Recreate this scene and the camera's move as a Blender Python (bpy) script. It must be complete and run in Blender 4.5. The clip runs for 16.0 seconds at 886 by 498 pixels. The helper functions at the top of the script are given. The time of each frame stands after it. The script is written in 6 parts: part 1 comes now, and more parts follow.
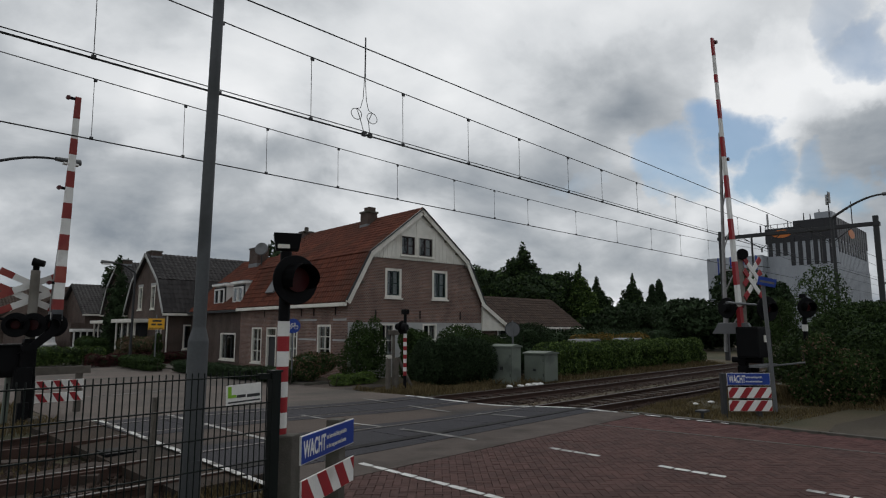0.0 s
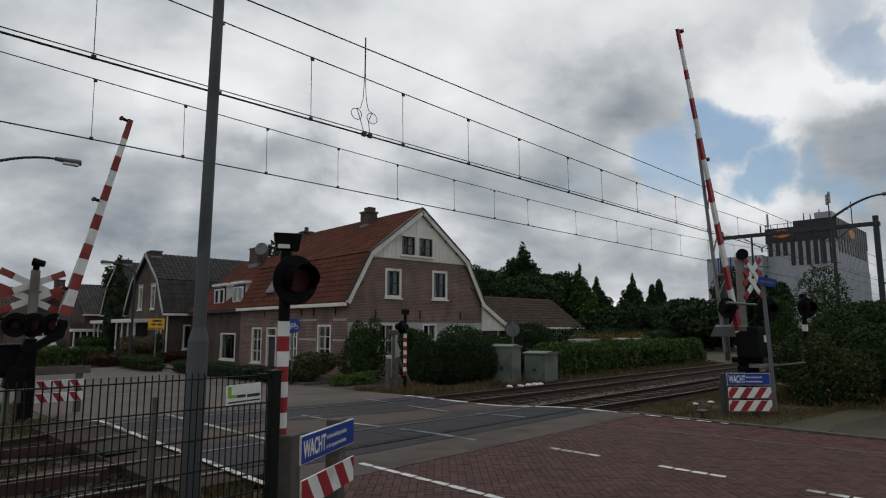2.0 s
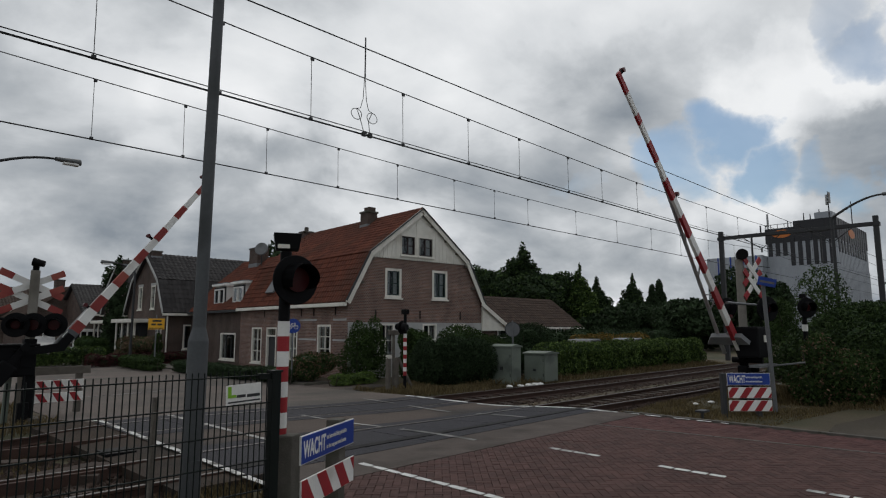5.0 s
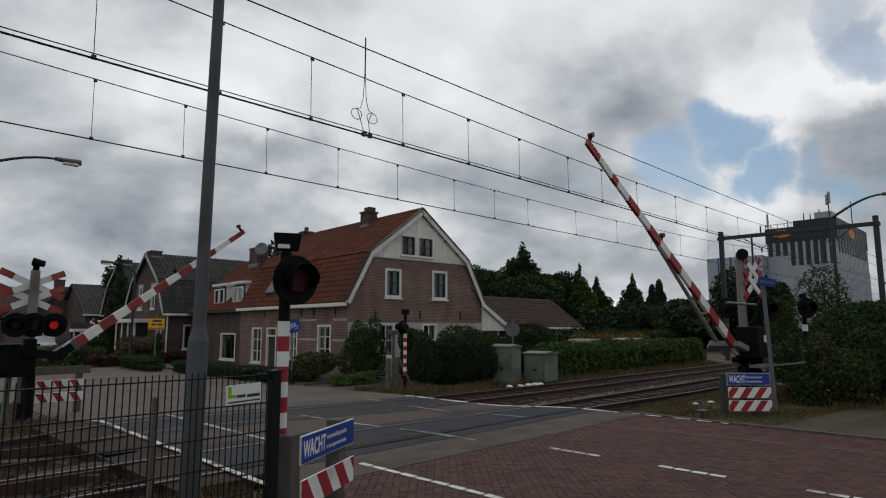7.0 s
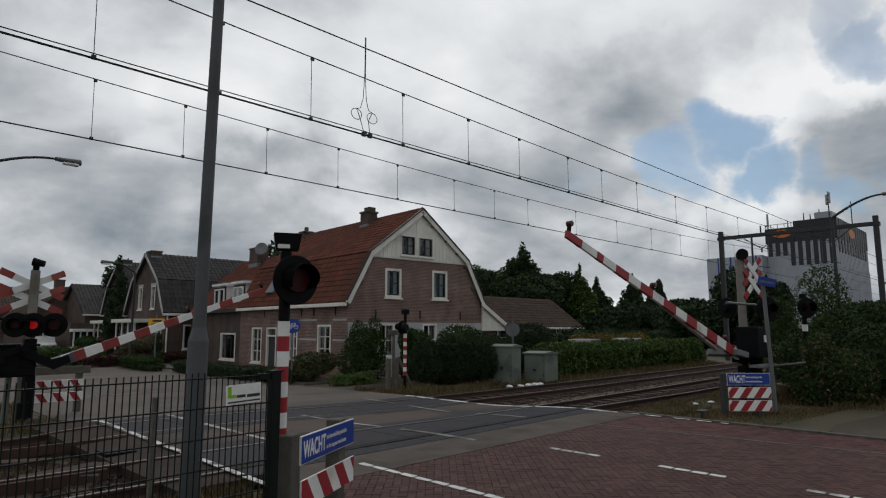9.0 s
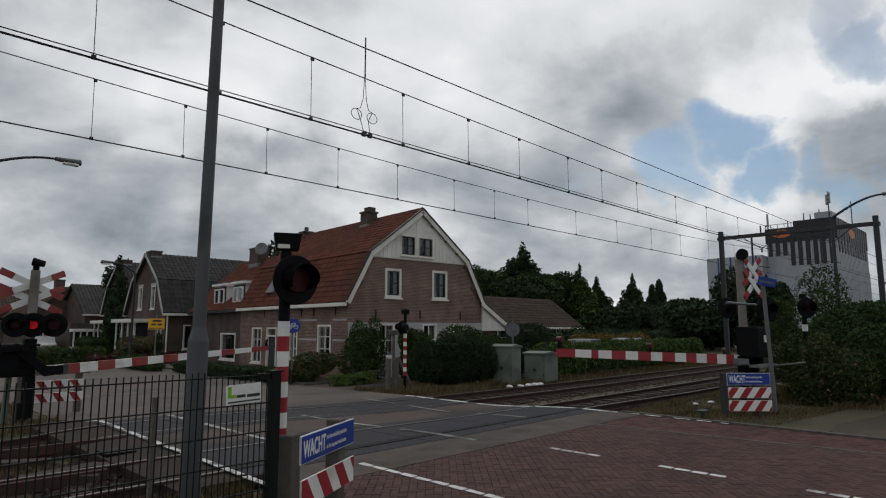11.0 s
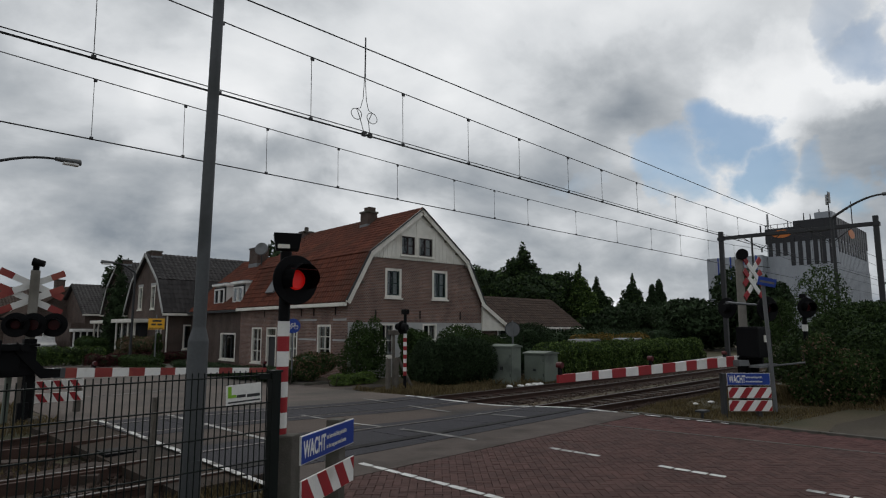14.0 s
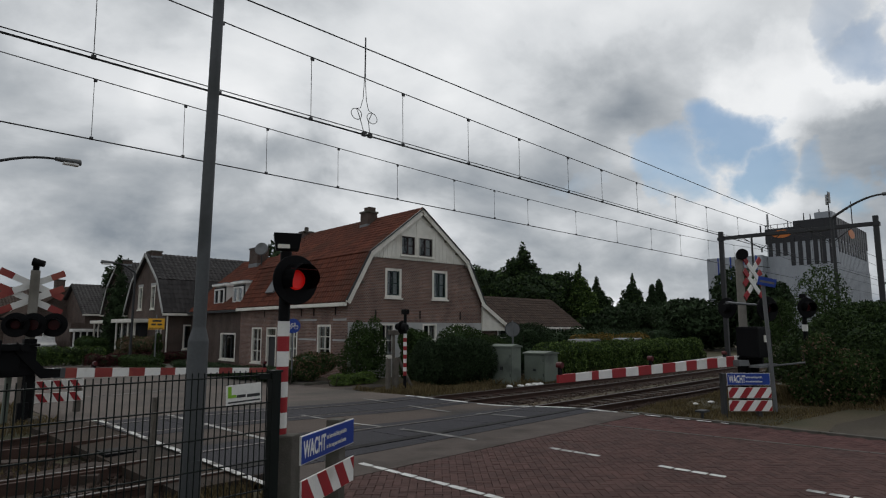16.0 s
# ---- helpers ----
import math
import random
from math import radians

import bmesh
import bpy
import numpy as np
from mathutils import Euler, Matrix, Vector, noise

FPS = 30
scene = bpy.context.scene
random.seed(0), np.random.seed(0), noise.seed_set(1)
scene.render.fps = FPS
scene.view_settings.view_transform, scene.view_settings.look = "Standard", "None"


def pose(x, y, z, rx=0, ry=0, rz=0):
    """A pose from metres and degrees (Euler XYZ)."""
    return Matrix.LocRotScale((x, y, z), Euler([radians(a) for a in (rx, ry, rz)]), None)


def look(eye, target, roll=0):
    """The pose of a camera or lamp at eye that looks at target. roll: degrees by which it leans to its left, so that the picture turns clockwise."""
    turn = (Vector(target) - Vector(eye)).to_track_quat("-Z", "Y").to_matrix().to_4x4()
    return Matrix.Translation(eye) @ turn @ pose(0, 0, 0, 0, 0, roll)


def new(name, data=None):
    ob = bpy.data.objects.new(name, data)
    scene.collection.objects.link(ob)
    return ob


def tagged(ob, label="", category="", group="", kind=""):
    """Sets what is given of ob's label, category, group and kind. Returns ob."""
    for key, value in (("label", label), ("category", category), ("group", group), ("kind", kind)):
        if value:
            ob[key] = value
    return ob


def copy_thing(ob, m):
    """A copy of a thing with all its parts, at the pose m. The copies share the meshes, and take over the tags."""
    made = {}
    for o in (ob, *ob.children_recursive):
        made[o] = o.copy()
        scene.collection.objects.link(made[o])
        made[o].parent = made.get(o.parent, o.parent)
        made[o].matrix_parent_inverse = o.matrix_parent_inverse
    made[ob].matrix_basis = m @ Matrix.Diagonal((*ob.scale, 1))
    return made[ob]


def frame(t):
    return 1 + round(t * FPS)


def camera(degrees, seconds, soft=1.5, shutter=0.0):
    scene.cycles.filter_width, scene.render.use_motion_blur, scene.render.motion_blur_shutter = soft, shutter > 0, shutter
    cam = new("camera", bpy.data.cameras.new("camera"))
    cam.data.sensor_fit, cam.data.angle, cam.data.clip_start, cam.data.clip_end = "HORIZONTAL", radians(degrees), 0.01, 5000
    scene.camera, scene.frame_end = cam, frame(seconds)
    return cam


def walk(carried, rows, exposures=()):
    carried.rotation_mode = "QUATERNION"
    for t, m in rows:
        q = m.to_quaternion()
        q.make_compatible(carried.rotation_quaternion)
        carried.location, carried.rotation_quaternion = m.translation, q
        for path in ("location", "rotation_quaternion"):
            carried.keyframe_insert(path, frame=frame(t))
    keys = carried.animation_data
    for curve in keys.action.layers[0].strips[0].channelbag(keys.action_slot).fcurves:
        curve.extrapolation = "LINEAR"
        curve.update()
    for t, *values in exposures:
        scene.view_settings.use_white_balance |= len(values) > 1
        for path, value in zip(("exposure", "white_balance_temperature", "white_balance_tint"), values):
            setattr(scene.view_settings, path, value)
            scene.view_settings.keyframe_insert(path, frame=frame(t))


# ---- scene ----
cam = camera(72.2, 16.0, soft=1.15)
EYE = pose(0, 0, 1.97, 97.36, 0, -45.46)
walk(cam, [(0.0, EYE), (16.0, EYE)], exposures=[(0.0, -0.07), (16.0, -0.07)])

# ---- sky and sun: overcast, bright behind the houses ----
world = bpy.data.worlds.new("sky")
scene.world = world
world.use_nodes = True
wn, wl = world.node_tree.nodes, world.node_tree.links
wn.clear()
w_out = wn.new("ShaderNodeOutputWorld")
w_bg = wn.new("ShaderNodeBackground")
w_sky = wn.new("ShaderNodeTexSky")
w_sky.sky_type, w_sky.sun_disc = "NISHITA", False
w_sky.sun_elevation, w_sky.sun_rotation = radians(42), radians(20)
w_sky.air_density, w_sky.dust_density = 1.0, 2.0
w_co = wn.new("ShaderNodeTexCoord")
w_sep = wn.new("ShaderNodeSeparateXYZ")
wl.new(w_co.outputs["Generated"], w_sep.inputs[0])


def wmath(op, a, b=None):
    n = wn.new("ShaderNodeMath")
    n.operation = op
    for i, v in enumerate((a, b)):
        if v is None:
            continue
        if isinstance(v, (int, float)):
            n.inputs[i].default_value = v
        else:
            wl.new(v, n.inputs[i])
    return n.outputs[0]


# clouds lie on a level sheet, so they flatten towards the horizon
w_up = wmath("ADD", wmath("MAXIMUM", w_sep.outputs[2], 0.0), 0.42)
w_vec = wn.new("ShaderNodeCombineXYZ")
wl.new(wmath("DIVIDE", w_sep.outputs[0], w_up), w_vec.inputs[0])
wl.new(wmath("DIVIDE", w_sep.outputs[1], w_up), w_vec.inputs[1])
w_vec.inputs[2].default_value = 3.7


def wnoise(scale, detail, rough, shift):
    m = wn.new("ShaderNodeMapping")
    m.inputs["Location"].default_value = shift
    wl.new(w_vec.outputs[0], m.inputs[0])
    n = wn.new("ShaderNodeTexNoise")
    n.inputs["Scale"].default_value, n.inputs["Detail"].default_value = scale, detail
    n.inputs["Roughness"].default_value = rough
    n.inputs["Distortion"].default_value = 0.25
    wl.new(m.outputs[0], n.inputs["Vector"])
    return n.outputs["Fac"]


def wramp(fac, *stops):
    r = wn.new("ShaderNodeValToRGB")
    e = r.color_ramp.elements
    while len(e) < len(stops):
        e.new(0.5)
    for k, (at, c) in zip(e, stops):
        k.position, k.color = at, (*c, 1)
    wl.new(fac, r.inputs[0])
    return r.outputs[0]


def heading(az, el):
    return (math.sin(radians(az)) * math.cos(radians(el)), math.cos(radians(az)) * math.cos(radians(el)), math.sin(radians(el)))


def wtoward(d, wide, narrow, source=None):
    """1 towards the direction d, falling to 0 at wide degrees from it."""
    dot = wn.new("ShaderNodeVectorMath")
    dot.operation = "DOT_PRODUCT"
    wl.new(source or w_co.outputs["Generated"], dot.inputs[0])
    dot.inputs[1].default_value = Vector(d).normalized()
    r = wn.new("ShaderNodeMapRange")
    r.interpolation_type = "SMOOTHSTEP"
    r.inputs[1].default_value, r.inputs[2].default_value = math.cos(radians(wide)), math.cos(radians(narrow))
    wl.new(dot.outputs["Value"], r.inputs[0])
    return r.outputs[0]


# the edges of the masses are ragged: directions are bent by noise before they are compared
w_bend = wn.new("ShaderNodeTexNoise")
w_bend.inputs["Scale"].default_value, w_bend.inputs["Detail"].default_value, w_bend.inputs["Roughness"].default_value = 6.0, 7, 0.55
wl.new(w_co.outputs["Generated"], w_bend.inputs["Vector"])
w_bmul = wn.new("ShaderNodeVectorMath")
w_bmul.operation = "MULTIPLY_ADD"
wl.new(w_bend.outputs["Color"], w_bmul.inputs[0])
w_bmul.inputs[1].default_value, w_bmul.inputs[2].default_value = (0.26, 0.26, 0.26), (-0.13, -0.13, -0.13)
w_badd = wn.new("ShaderNodeVectorMath")
wl.new(w_co.outputs["Generated"], w_badd.inputs[0])
wl.new(w_bmul.outputs[0], w_badd.inputs[1])
w_bent = wn.new("ShaderNodeVectorMath")
w_bent.operation = "NORMALIZE"
wl.new(w_badd.outputs[0], w_bent.inputs[0])

# cloud masses: azimuth from +y towards +x, elevation, half width in degrees, lighter (+) or heavier (-)
CLOUDS = [(26.4, 22.3, 6.7, 0.06), (13.5, 23.3, 12.0, 0.005), (35.2, 26.5, 9.6, 0.02), (13.5, 7.2, 9.6, -0.05), (29.4, 10.5, 8.6, -0.05), (41.9, 18.4, 9.6, 0.035), (61.7, 25.9, 6.2, 0.03), (67.5, 22.4, 6.2, -0.055), (76.3, 18.7, 6.2, 0.13), (81.7, 20.2, 3.8, 0.11), (79.8, 12.8, 7.5, -0.11), (63.5, 8.6, 6.2, 0.0), (73.4, 9.6, 2.9, 0.07), (51.7, 10.5, 8.6, -0.04), (14.9, 3.6, 4.3, 0.04), (21.8, 17.5, 7.2, 0.025), (11.3, 16.3, 6.2, -0.025), (57.3, 20.6, 8.6, -0.045), (62.2, 14.2, 8.2, -0.04), (73.7, 24.1, 5.3, -0.02), (67.5, 7.6, 2.9, 0.05), (33.2, 21.1, 4.3, -0.03), (19.0, 11.9, 6.2, 0.06)]
w_lump = wnoise(2.3, 8, 0.54, (1.3, 0.4, 0))
w_lump2 = wnoise(0.9, 4, 0.5, (0.2, 5.4, 0))
w_tone = wmath("ADD", wmath("MULTIPLY", w_lump, 0.60), wmath("MULTIPLY", w_lump2, 0.40))
w_glow = wtoward((0.70, 0.56, 0.43), 46, 5)
w_tone = wmath("ADD", w_tone, wmath("MULTIPLY", w_glow, 0.055))
for az, el, half, lift in CLOUDS:
    w_tone = wmath("ADD", w_tone, wmath("MULTIPLY", wtoward(heading(az, el), half, half * 0.1, w_bent.outputs[0]), lift))
w_shade = wramp(w_tone, (0.40, (0.25, 0.285, 0.325)), (0.50, (0.45, 0.48, 0.51)), (0.59, (0.715, 0.74, 0.765)), (0.72, (0.91, 0.925, 0.94)))
w_blue = wn.new("ShaderNodeMix")
w_blue.data_type = "RGBA"
w_gap = None
for az, el, half, k in [(70.7, 16.3, 4.3, 0.72), (66.6, 13.6, 3.8, 0.6), (72.9, 12.3, 3.8, 0.72), (77.0, 10.7, 3.4, 0.6), (82.3, 22.3, 3.6, 0.5), (60.2, 13.9, 2.9, 0.35), (80.4, 24.6, 2.9, 0.4)]:
    g = wmath("MULTIPLY", wtoward(heading(az, el), half, half * 0.1, w_bent.outputs[0]), k)
    w_gap = g if w_gap is None else wmath("MAXIMUM", w_gap, g)
w_open = wramp(wmath("ADD", wmath("MULTIPLY", wnoise(3.2, 7, 0.52, (4.1, 2.2, 0)), 0.6), w_gap), (0.55, (0, 0, 0)), (1.05, (0.85, 0.85, 0.85)))
w_skys = wn.new("ShaderNodeMix")
w_skys.data_type, w_skys.blend_type = "RGBA", "MULTIPLY"
w_skys.inputs[0].default_value = 1.0
wl.new(w_sky.outputs[0], w_skys.inputs[6])
w_skys.inputs[7].default_value = (0.075, 0.092, 0.100, 1)
wl.new(w_open, w_blue.inputs[0])
wl.new(w_shade, w_blue.inputs[6])
wl.new(w_skys.outputs[2], w_blue.inputs[7])
wl.new(w_blue.outputs[2], w_bg.inputs[0])
w_bg.inputs[1].default_value = 1.0
wl.new(w_bg.outputs[0], w_out.inputs[0])

sun_lamp = bpy.data.lights.new("sun", "SUN")
sun_lamp.energy, sun_lamp.angle, sun_lamp.color = 0.5, radians(14), (1.0, 0.95, 0.88)
sun = new("sun", sun_lamp)
sun.matrix_world = look((30, 80, 80), (0, 0, 0))


# ---- materials ----
def mat(name, colour, rough=0.8, metal=0.0, spec=0.4, scale=6.0, amount=0.25, bump=0.2, fine=60.0, stain=None, stain_at=0.6, piece=0.0, coat=0.0):
    """Two scales of noise on the colour, a fine relief, optional stains, and variation from piece to piece."""
    m = bpy.data.materials.new(name)
    m.use_nodes = True
    n, l = m.node_tree.nodes, m.node_tree.links
    b = n["Principled BSDF"]
    b.inputs["Metallic"].default_value = metal
    b.inputs["Coat Weight"].default_value = coat
    b.inputs["Specular IOR Level"].default_value = spec
    co = n.new("ShaderNodeTexCoord")
    big = n.new("ShaderNodeTexNoise")
    big.inputs["Scale"].default_value, big.inputs["Detail"].default_value = scale, 5
    small = n.new("ShaderNodeTexNoise")
    small.inputs["Scale"].default_value, small.inputs["Detail"].default_value = fine, 3
    geo = n.new("ShaderNodeNewGeometry")
    for t in (big, small):
        l.new(geo.outputs["Position"] if piece >= 0 else co.outputs["Object"], t.inputs["Vector"])
    add = n.new("ShaderNodeMath")
    add.operation = "MULTIPLY_ADD"
    l.new(small.outputs[0], add.inputs[0])
    add.inputs[1].default_value = 0.6
    l.new(big.outputs[0], add.inputs[2])
    ramp = n.new("ShaderNodeMapRange")
    ramp.inputs[1].default_value, ramp.inputs[2].default_value = 0.45, 1.15
    ramp.inputs[3].default_value, ramp.inputs[4].default_value = 1 - amount, 1 + amount
    l.new(add.outputs[0], ramp.inputs[0])
    val = ramp.outputs[0]
    if piece > 0:
        info = n.new("ShaderNodeObjectInfo")
        pm = n.new("ShaderNodeMath")
        pm.operation = "ADD"
        l.new(info.outputs["Random"], pm.inputs[0])
        l.new(geo.outputs["Random Per Island"], pm.inputs[1])
        fr = n.new("ShaderNodeMath")
        fr.operation = "FRACT"
        l.new(pm.outputs[0], fr.inputs[0])
        pr = n.new("ShaderNodeMapRange")
        pr.inputs[3].default_value, pr.inputs[4].default_value = 1 - piece, 1 + piece
        l.new(fr.outputs[0], pr.inputs[0])
        mu = n.new("ShaderNodeMath")
        mu.operation = "MULTIPLY"
        l.new(val, mu.inputs[0])
        l.new(pr.outputs[0], mu.inputs[1])
        val = mu.outputs[0]
    vm = n.new("ShaderNodeVectorMath")
    vm.operation = "SCALE"
    vm.inputs[0].default_value = colour
    l.new(val, vm.inputs["Scale"])
    col = vm.outputs[0]
    if stain:
        st = n.new("ShaderNodeTexNoise")
        st.inputs["Scale"].default_value, st.inputs["Detail"].default_value = scale * 0.45, 7
        l.new(geo.outputs["Position"], st.inputs["Vector"])
        sr = n.new("ShaderNodeMapRange")
        sr.inputs[1].default_value, sr.inputs[2].default_value = stain_at - 0.08, stain_at + 0.08
        l.new(st.outputs[0], sr.inputs[0])
        mx = n.new("ShaderNodeMix")
        mx.data_type = "RGBA"
        l.new(sr.outputs[0], mx.inputs[0])
        l.new(col, mx.inputs[6])
        mx.inputs[7].default_value = (*stain, 1)
        col = mx.outputs[2]
    l.new(col, b.inputs["Base Color"])
    rr = n.new("ShaderNodeMapRange")
    rr.inputs[3].default_value, rr.inputs[4].default_value = max(rough - 0.1, 0.03), min(rough + 0.1, 1)
    l.new(big.outputs[0], rr.inputs[0])
    l.new(rr.outputs[0], b.inputs["Roughness"])
    if bump:
        bp = n.new("ShaderNodeBump")
        bp.inputs["Strength"].default_value, bp.inputs["Distance"].default_value = bump, 0.01
        l.new(small.outputs[0], bp.inputs["Height"])
        l.new(bp.outputs[0], b.inputs["Normal"])
    return m


def brick_mat(name, c1, c2, mortar, w=0.21, h=0.06):
    """Coursed brickwork for walls that stay far off; width and height of a brick in metres, on the wall's own axes."""
    m = mat(name, c1, 0.9)
    n, l = m.node_tree.nodes, m.node_tree.links
    b = n["Principled BSDF"]
    co = n.new("ShaderNodeTexCoord")
    sp = n.new("ShaderNodeSeparateXYZ")
    l.new(co.outputs["Object"], sp.inputs[0])
    ad = n.new("ShaderNodeMath")
    ad.operation = "ADD"
    l.new(sp.outputs[0], ad.inputs[0])
    l.new(sp.outputs[1], ad.inputs[1])
    cb = n.new("ShaderNodeCombineXYZ")
    l.new(ad.outputs[0], cb.inputs[0])
    l.new(sp.outputs[2], cb.inputs[1])
    br = n.new("ShaderNodeTexBrick")
    br.inputs["Color1"].default_value, br.inputs["Color2"].default_value = (*c1, 1), (*c2, 1)
    br.inputs["Mortar"].default_value = (*mortar, 1)
    br.inputs["Scale"].default_value = 1.0
    br.inputs["Mortar Size"].default_value = 0.012
    br.inputs["Brick Width"].default_value, br.inputs["Row Height"].default_value = w, h
    l.new(cb.outputs[0], br.inputs["Vector"])
    nz = n.new("ShaderNodeTexNoise")
    nz.inputs["Scale"].default_value, nz.inputs["Detail"].default_value = 1.3, 6
    l.new(co.outputs["Object"], nz.inputs["Vector"])
    mr = n.new("ShaderNodeMapRange")
    mr.inputs[1].default_value, mr.inputs[2].default_value = 0.3, 0.7
    mr.inputs[3].default_value, mr.inputs[4].default_value = 0.72, 1.25
    l.new(nz.outputs[0], mr.inputs[0])
    vm = n.new("ShaderNodeVectorMath")
    vm.operation = "SCALE"
    l.new(br.outputs["Color"], vm.inputs[0])
    l.new(mr.outputs[0], vm.inputs["Scale"])
    l.new(vm.outputs[0], b.inputs["Base Color"])
    bp = n.new("ShaderNodeBump")
    bp.inputs["Strength"].default_value, bp.inputs["Distance"].default_value, bp.invert = 0.5, 0.01, True
    l.new(br.outputs["Fac"], bp.inputs["Height"])
    l.new(bp.outputs[0], b.inputs["Normal"])
    return m


def glow_mat(name, colour, strength):
    m = bpy.data.materials.new(name)
    m.use_nodes = True
    b = m.node_tree.nodes["Principled BSDF"]
    b.inputs["Base Color"].default_value = (*colour, 1)
    b.inputs["Emission Color"].default_value = (*colour, 1)
    b.inputs["Emission Strength"].default_value = strength
    b.inputs["Roughness"].default_value = 0.3
    return m


def leaf_mat(name, c, var=0.45):
    m = mat(name, c, 0.75, scale=1.2, amount=0.35, bump=0, fine=9, piece=var)
    b = m.node_tree.nodes["Principled BSDF"]
    b.inputs["Subsurface Weight"].default_value = 0.0
    b.inputs["Specular IOR Level"].default_value = 0.1
    return m


ASPHALT = mat("asphalt", (0.090, 0.071, 0.061), 0.9, spec=0.2, scale=0.7, amount=0.3, bump=0.5, fine=120, stain=(0.042, 0.039, 0.037), stain_at=0.58)
ASPHALT_PALE = mat("pale_asphalt", (0.127, 0.106, 0.094), 0.92, spec=0.2, scale=0.7, amount=0.28, bump=0.5, fine=110, stain=(0.088, 0.079, 0.071), stain_at=0.55)
BOOM_RED = mat("dark_red_lamp", (0.075, 0.005, 0.007), 0.4, scale=20, amount=0.2, bump=0.1)
ASPHALT_DARK = mat("dark_asphalt", (0.031, 0.030, 0.036), 0.85, spec=0.25, scale=1.2, amount=0.3, bump=0.5, fine=140)
PAVER = mat("paver", (0.078, 0.043, 0.038), 0.88, spec=0.2, scale=1.5, amount=0.22, bump=0.4, fine=150, piece=0.2)
JOINT = mat("joint_sand", (0.028, 0.023, 0.021), 0.95, scale=3, amount=0.3, bump=0.5, fine=200)
SHOULDER = mat("brown_asphalt", (0.042, 0.029, 0.021), 0.92, spec=0.2, scale=1.5, amount=0.35, bump=0.5, fine=90, stain=(0.028, 0.022, 0.018), stain_at=0.55)
APRON = mat("apron_concrete", (0.094, 0.077, 0.068), 0.92, spec=0.2, scale=2.5, amount=0.3, bump=0.4, fine=90, stain=(0.06, 0.05, 0.044), stain_at=0.55)
CONCRETE = mat("concrete", (0.22, 0.205, 0.18), 0.9, scale=2.5, amount=0.25, bump=0.4, fine=90, stain=(0.13, 0.12, 0.10), stain_at=0.6)
CONC_DARK = mat("weathered_concrete", (0.095, 0.085, 0.073), 0.95, scale=4, amount=0.35, bump=0.5, fine=70, stain=(0.06, 0.06, 0.045), stain_at=0.57)
WHITE_LINE = mat("road_paint", (0.62, 0.62, 0.60), 0.8, scale=4, amount=0.25, bump=0.3, fine=60, stain=(0.12, 0.11, 0.105), stain_at=0.60)
FADED_LINE = mat("worn_paint", (0.22, 0.215, 0.205), 0.85, scale=5, amount=0.3, bump=0.3, fine=60, stain=(0.09, 0.088, 0.085), stain_at=0.52)
EDGE_LINE = mat("worn_edge_paint", (0.55, 0.545, 0.52), 0.8, scale=7, amount=0.3, bump=0.3, fine=60, stain=(0.10, 0.09, 0.082), stain_at=0.56)
PALE_LINE = mat("half_worn_paint", (0.36, 0.35, 0.33), 0.85, scale=5, amount=0.3, bump=0.3, fine=60, stain=(0.09, 0.088, 0.085), stain_at=0.58)
PAVER_RED = mat("red_paver", (0.085, 0.040, 0.037), 0.88, spec=0.2, scale=1.5, amount=0.22, bump=0.4, fine=150, piece=0.25)
SANDY = mat("sandy_gravel", (0.078, 0.066, 0.052), 0.95, spec=0.15, scale=1.2, amount=0.35, bump=0.6, fine=60, stain=(0.066, 0.056, 0.043), stain_at=0.52)
GRAVEL = mat("ballast", (0.056, 0.037, 0.028), 0.95, scale=2.5, amount=0.4, bump=0.8, fine=25, piece=0.4)
RAIL_TOP = mat("worn_rail_steel", (0.085, 0.072, 0.066), 0.45, 0.3, scale=3, amount=0.2, bump=0.1)
RUST = mat("rusty_steel", (0.050, 0.026, 0.019), 0.85, 0.0, scale=5, amount=0.35, bump=0.4)
SLEEPER = mat("sleeper_wood", (0.045, 0.031, 0.024), 0.95, scale=5, amount=0.4, bump=0.6, fine=45)
GRASSY = mat("rough_grass_soil", (0.075, 0.058, 0.033), 0.95, scale=0.8, amount=0.4, bump=0.8, fine=18, stain=(0.045, 0.046, 0.02), stain_at=0.55)
STEEL = mat("galvanised_steel", (0.15, 0.155, 0.16), 0.6, 0.1, scale=3, amount=0.2, bump=0.15, fine=40, stain=(0.10, 0.105, 0.105), stain_at=0.60)
PALE_STEEL = mat("pale_galvanised_steel", (0.33, 0.33, 0.33), 0.55, 0.1, scale=4, amount=0.2, bump=0.1, fine=40, stain=(0.2, 0.2, 0.19), stain_at=0.6)
POLE_GREY = mat("grey_pole_paint", (0.085, 0.09, 0.095), 0.65, spec=0.3, scale=3, amount=0.2, bump=0.15, fine=40, stain=(0.052, 0.056, 0.058), stain_at=0.58)
STEEL_DARK = mat("dark_painted_steel", (0.03, 0.031, 0.033), 0.6, 0.0, scale=4, amount=0.25, bump=0.15)
BLACK = mat("black_paint", (0.0042, 0.0042, 0.005), 0.65, spec=0.12, scale=4, amount=0.3, bump=0.15)
FENCE_GREEN = mat("dark_green_coating", (0.006, 0.009, 0.008), 0.55, spec=0.2, scale=4, amount=0.25, bump=0.1)
WHITE = mat("white_paint", (0.74, 0.73, 0.70), 0.5, scale=3, amount=0.12, bump=0.1, fine=40, stain=(0.52, 0.50, 0.46), stain_at=0.66)
RED = mat("red_paint", (0.30, 0.017, 0.023), 0.55, scale=3, amount=0.2, bump=0.1, fine=40)
